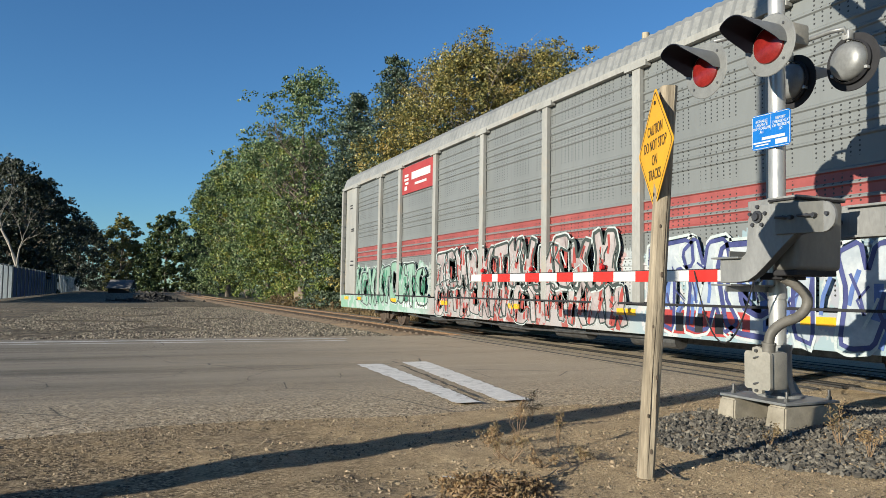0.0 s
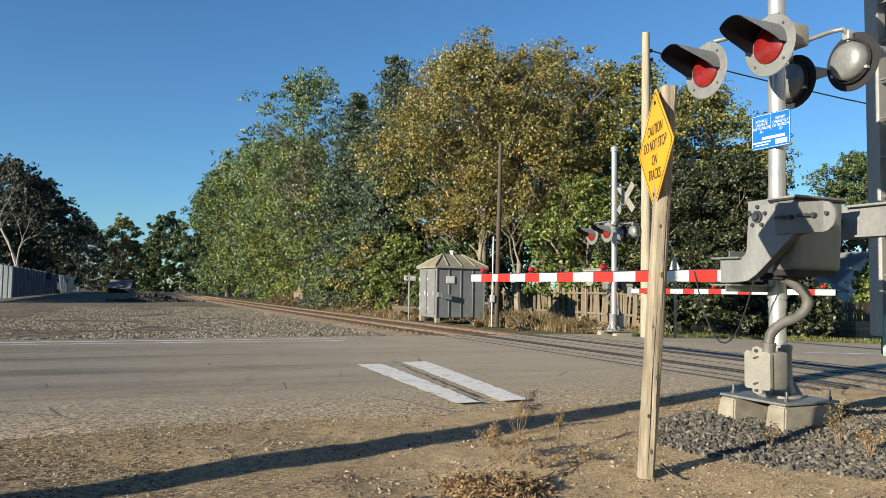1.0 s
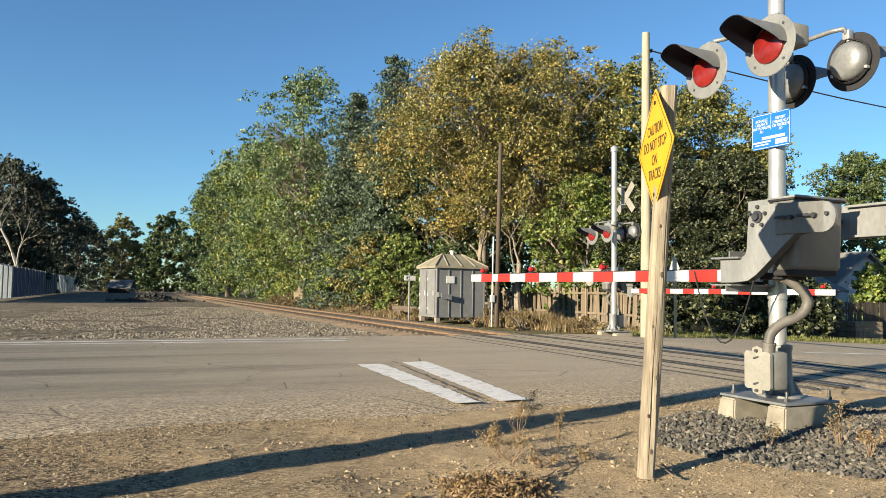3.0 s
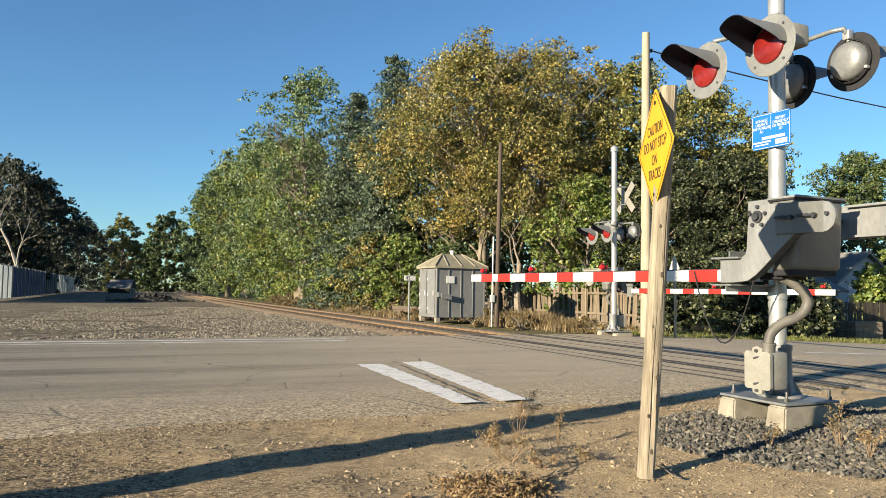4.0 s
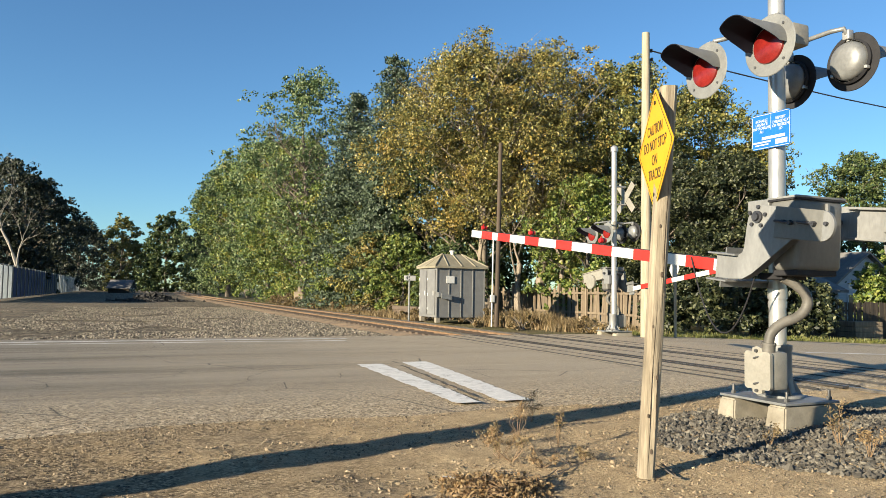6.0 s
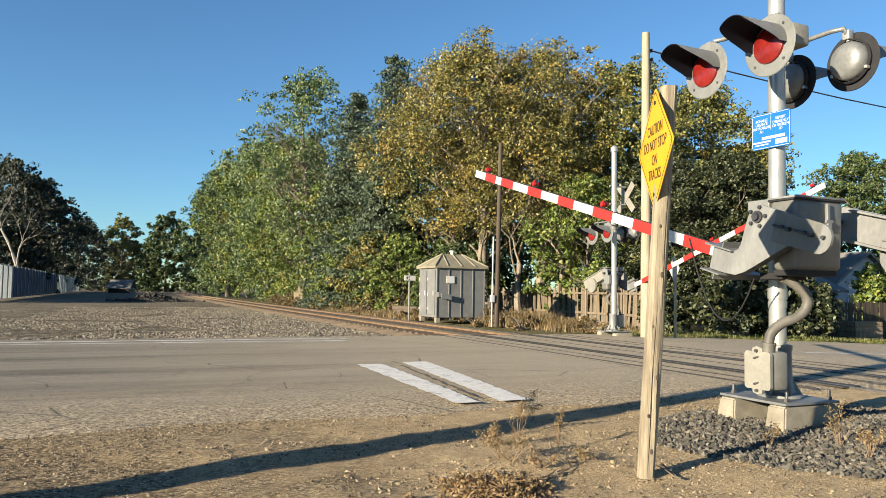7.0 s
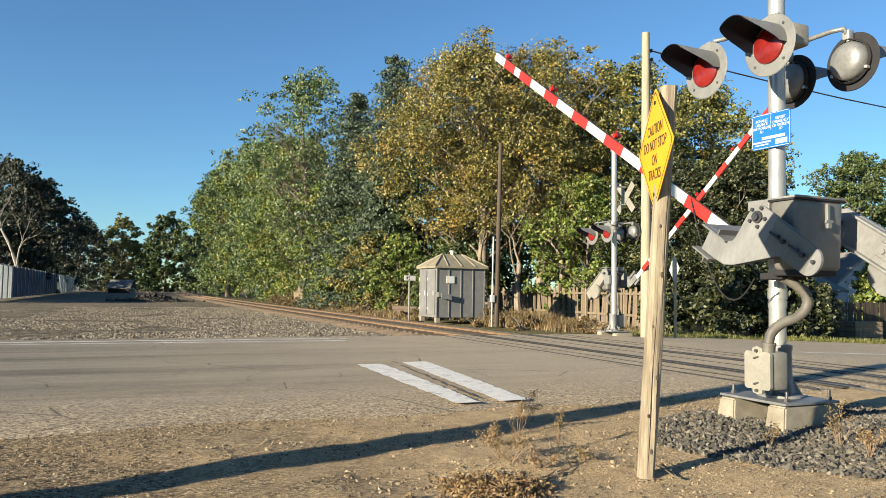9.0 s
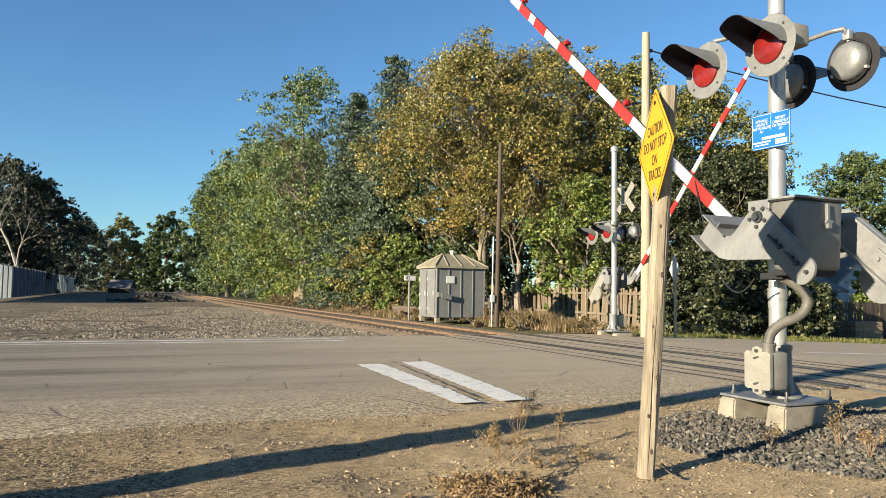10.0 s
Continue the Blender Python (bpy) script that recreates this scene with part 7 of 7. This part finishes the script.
# dark tone carries the shade that the yard boards and far walls lie in
M["fence_dark"] = surface("dark_fence", (0.03, 0.024, 0.018), (0.08, 0.062, 0.045), 3, 0.85, fine=25, bump=0.4, stretch=(6, 6, 0.5), per_object=0.6)


def build_clutter():
    # tie stack and rail ends beyond the hut
    rnd = random.Random(21)
    for i in range(9):
        bm = bmesh.new()
        box(bm, (0, 0, 0), (0.22, 2.5, 0.17), 0.012)
        lay = i // 4
        ob = part("old_tie", bm, M["tie"])
        ob.matrix_basis = pose(11.9 + (i % 4) * 0.32 + rnd.uniform(-0.05, 0.05), 31.5 + rnd.uniform(-0.3, 0.3), 0.0 + lay * 0.175, 0, 0, rnd.uniform(-6, 6))
        tagged(ob, "discarded timber tie stacked beside the track", "tie", "old ties")
    # heap of dark broken asphalt in the lot
    rng = np.random.default_rng(77)
    n = 900
    xy = np.stack([rng.normal(2.6, 1.25, n), rng.normal(72.5, 1.0, n)], axis=1)
    ob = stone_field("rubble_heap", rng, xy, rng.uniform(0.12, 0.4, n), 0.8, M["rubble"], "black heap of broken asphalt in the lot")
    co = np.zeros(n * 18, dtype=np.float32)
    ob.data.vertices.foreach_get("co", co)
    co = co.reshape(n, 6, 3)
    lift = 0.85 * np.exp(-(((xy[:, 0] - 2.6) / 1.7) ** 2 + ((xy[:, 1] - 72.5) / 1.2) ** 2)) * rng.random(n)
    co[:, :, 2] += lift[:, None]
    ob.data.vertices.foreach_set("co", co.reshape(-1))
    # white picket fence down the line
    t = thing("picket_fence", "low white picket fence behind the trackside weeds", "fence")
    me = bpy.data.meshes.new("picket")
    bm = bmesh.new()
    prism(bm, [(-0.05, 0), (0.05, 0), (0.05, 1.0), (0, 1.1), (-0.05, 1.0)], pose(0, 0, 0, 90, 0, 0), 0.025)
    bm.to_mesh(me)
    bm.free()
    me.materials.append(M["fence"])
    for i in range(30):
        ob = new("picket", me)
        ob.parent = t
        ob.matrix_basis = pose(12.0 + i * 0.015, 52.5 + i * 0.17, -0.15, 0, 0, 90 + rnd.uniform(-3, 3))
    bm = bmesh.new()
    box(bm, (12.25, 55.0, 0.55), (0.04, 5.2, 0.09), 0, pose(0, 0, 0, 0, 0, -5))
    part("fence_rail", bm, M["fence"], t)
    # fallen twigs and a scrap on the shoulder
    for i, (x, y, l, a) in enumerate(((2.45, 3.95, 0.5, 15), (2.7, 4.1, 0.4, 35), (2.2, 4.15, 0.4, -10), (3.25, 3.7, 0.22, 60), (1.3, 3.35, 0.5, -50), (1.75, 3.45, 0.45, 40))):
        bm = bmesh.new()
        rr = random.Random(60 + i)
        pts = [Vector((l * (k / 7 - 0.5), rr.gauss(0, 0.02), 0.012 + abs(rr.gauss(0, 0.01)))) for k in range(8)]
        tube(bm, pts, [0.006 - 0.0006 * k for k in range(8)], 6)
        for k in (2, 4, 5):
            e = pts[k] + Vector((rr.uniform(0.05, 0.2), rr.uniform(-0.12, 0.12), 0.02))
            tube(bm, [pts[k], e], [0.005, 0.002], 4)
        ob = part("twig", bm, M["bark"])
        ob.matrix_basis = pose(x, y, ground_height(x, y), 0, 0, a)
        tagged(ob, "dark fallen twig on the gravel", "twig", "twigs")
    bm = bmesh.new()
    box(bm, (0, 0, 0.012), (0.09, 0.035, 0.02), 0.008)
    ob = part("paper_scrap", bm, M["white"])
    ob.matrix_basis = pose(1.91, 4.21, ground_height(1.91, 4.21), 0, 6, -20)
    tagged(ob, "crumpled white paper scrap on the gravel", "litter")


M["rubble"] = stone_mat("broken_asphalt", [(0.012, 0.012, 0.012), (0.03, 0.029, 0.028), (0.05, 0.048, 0.045)])
build_stones()
build_weeds()
build_straw()
build_grass()
build_houses()
build_clutter()


# ---- movement ----
CAR_SPEED = 21.97
NEAR_RISE = [(0.0, 0.36), (2.5, 0.36), (5.0, 0.36), (5.2, 0.41), (5.35, 1.4), (5.5, 2.67), (6.0, 7.0), (6.5, 11.5), (7.0, 15.9), (7.5, 20.15), (8.0, 24.5), (8.5, 28.75), (9.0, 32.95), (9.5, 37.15), (10.0, 41.1)]
FAR_RISE = [(0.0, 0.0), (2.5, 0.0), (5.0, 0.0), (5.2, 0.05), (5.35, 1.2), (5.5, 2.8), (6.0, 8.0), (6.5, 13.4), (7.0, 18.6), (7.5, 23.7), (8.0, 28.7), (8.5, 33.9), (9.0, 38.9), (9.5, 43.9), (10.0, 49.0)]


LINKS, CABLE = 18, 1.86
ANCHOR = Vector((-0.52, -0.2, 1.27))


def cable_points(a):
    """The slack control cable between the housing and the arm at a degrees of rise."""
    q = pose(*PIVOT, a, 0, 0) @ Vector((0.44, 1.26, -0.45))
    lo, hi = 0.0, 2.0
    for _ in range(30):
        sag = (lo + hi) / 2
        pts = [ANCHOR.lerp(q, k / 120) - Vector((0, 0, sag * 4 * (k / 120) * (1 - k / 120))) for k in range(121)]
        ln = sum((u - v).length for u, v in zip(pts, pts[1:]))
        lo, hi = (sag, hi) if ln < CABLE else (lo, sag)
    out, run, need = [pts[0]], 0.0, ln / LINKS
    for u, v in zip(pts, pts[1:]):
        run += (v - u).length
        if run >= need * len(out) - 1e-6 and len(out) < LINKS:
            out.append(v)
    return out + [pts[-1]]


def build_cable():
    made = []
    for k in range(LINKS):
        bm = bmesh.new()
        tube(bm, [(0, 0, -0.004), (0, 0, CABLE / LINKS + 0.006)], 0.0075, 8)
        made.append(part("cable_link", bm, M["black"], near_signal, "black slack control cable" if k == 0 else ""))
    return made


cable = build_cable()


def motions():
    ways = [(s, cable_points(a)) for s, a in NEAR_RISE]
    for k, link in enumerate(cable):
        walk(link, [(s, Matrix.Translation(p[k]) @ (p[k + 1] - p[k]).to_track_quat("Z", "X").to_matrix().to_4x4()) for s, p in ways])
    walk(car, [(k * 0.5, pose(TRACK, 27.63 - CAR_SPEED * k * 0.5, 0)) for k in range(21)])
    walk(near_arm, [(s, pose(*PIVOT, a, 0, 0)) for s, a in NEAR_RISE])
    walk(far_arm, [(s, pose(*PIVOT, a, 0, 0)) for s, a in FAR_RISE])


motions()
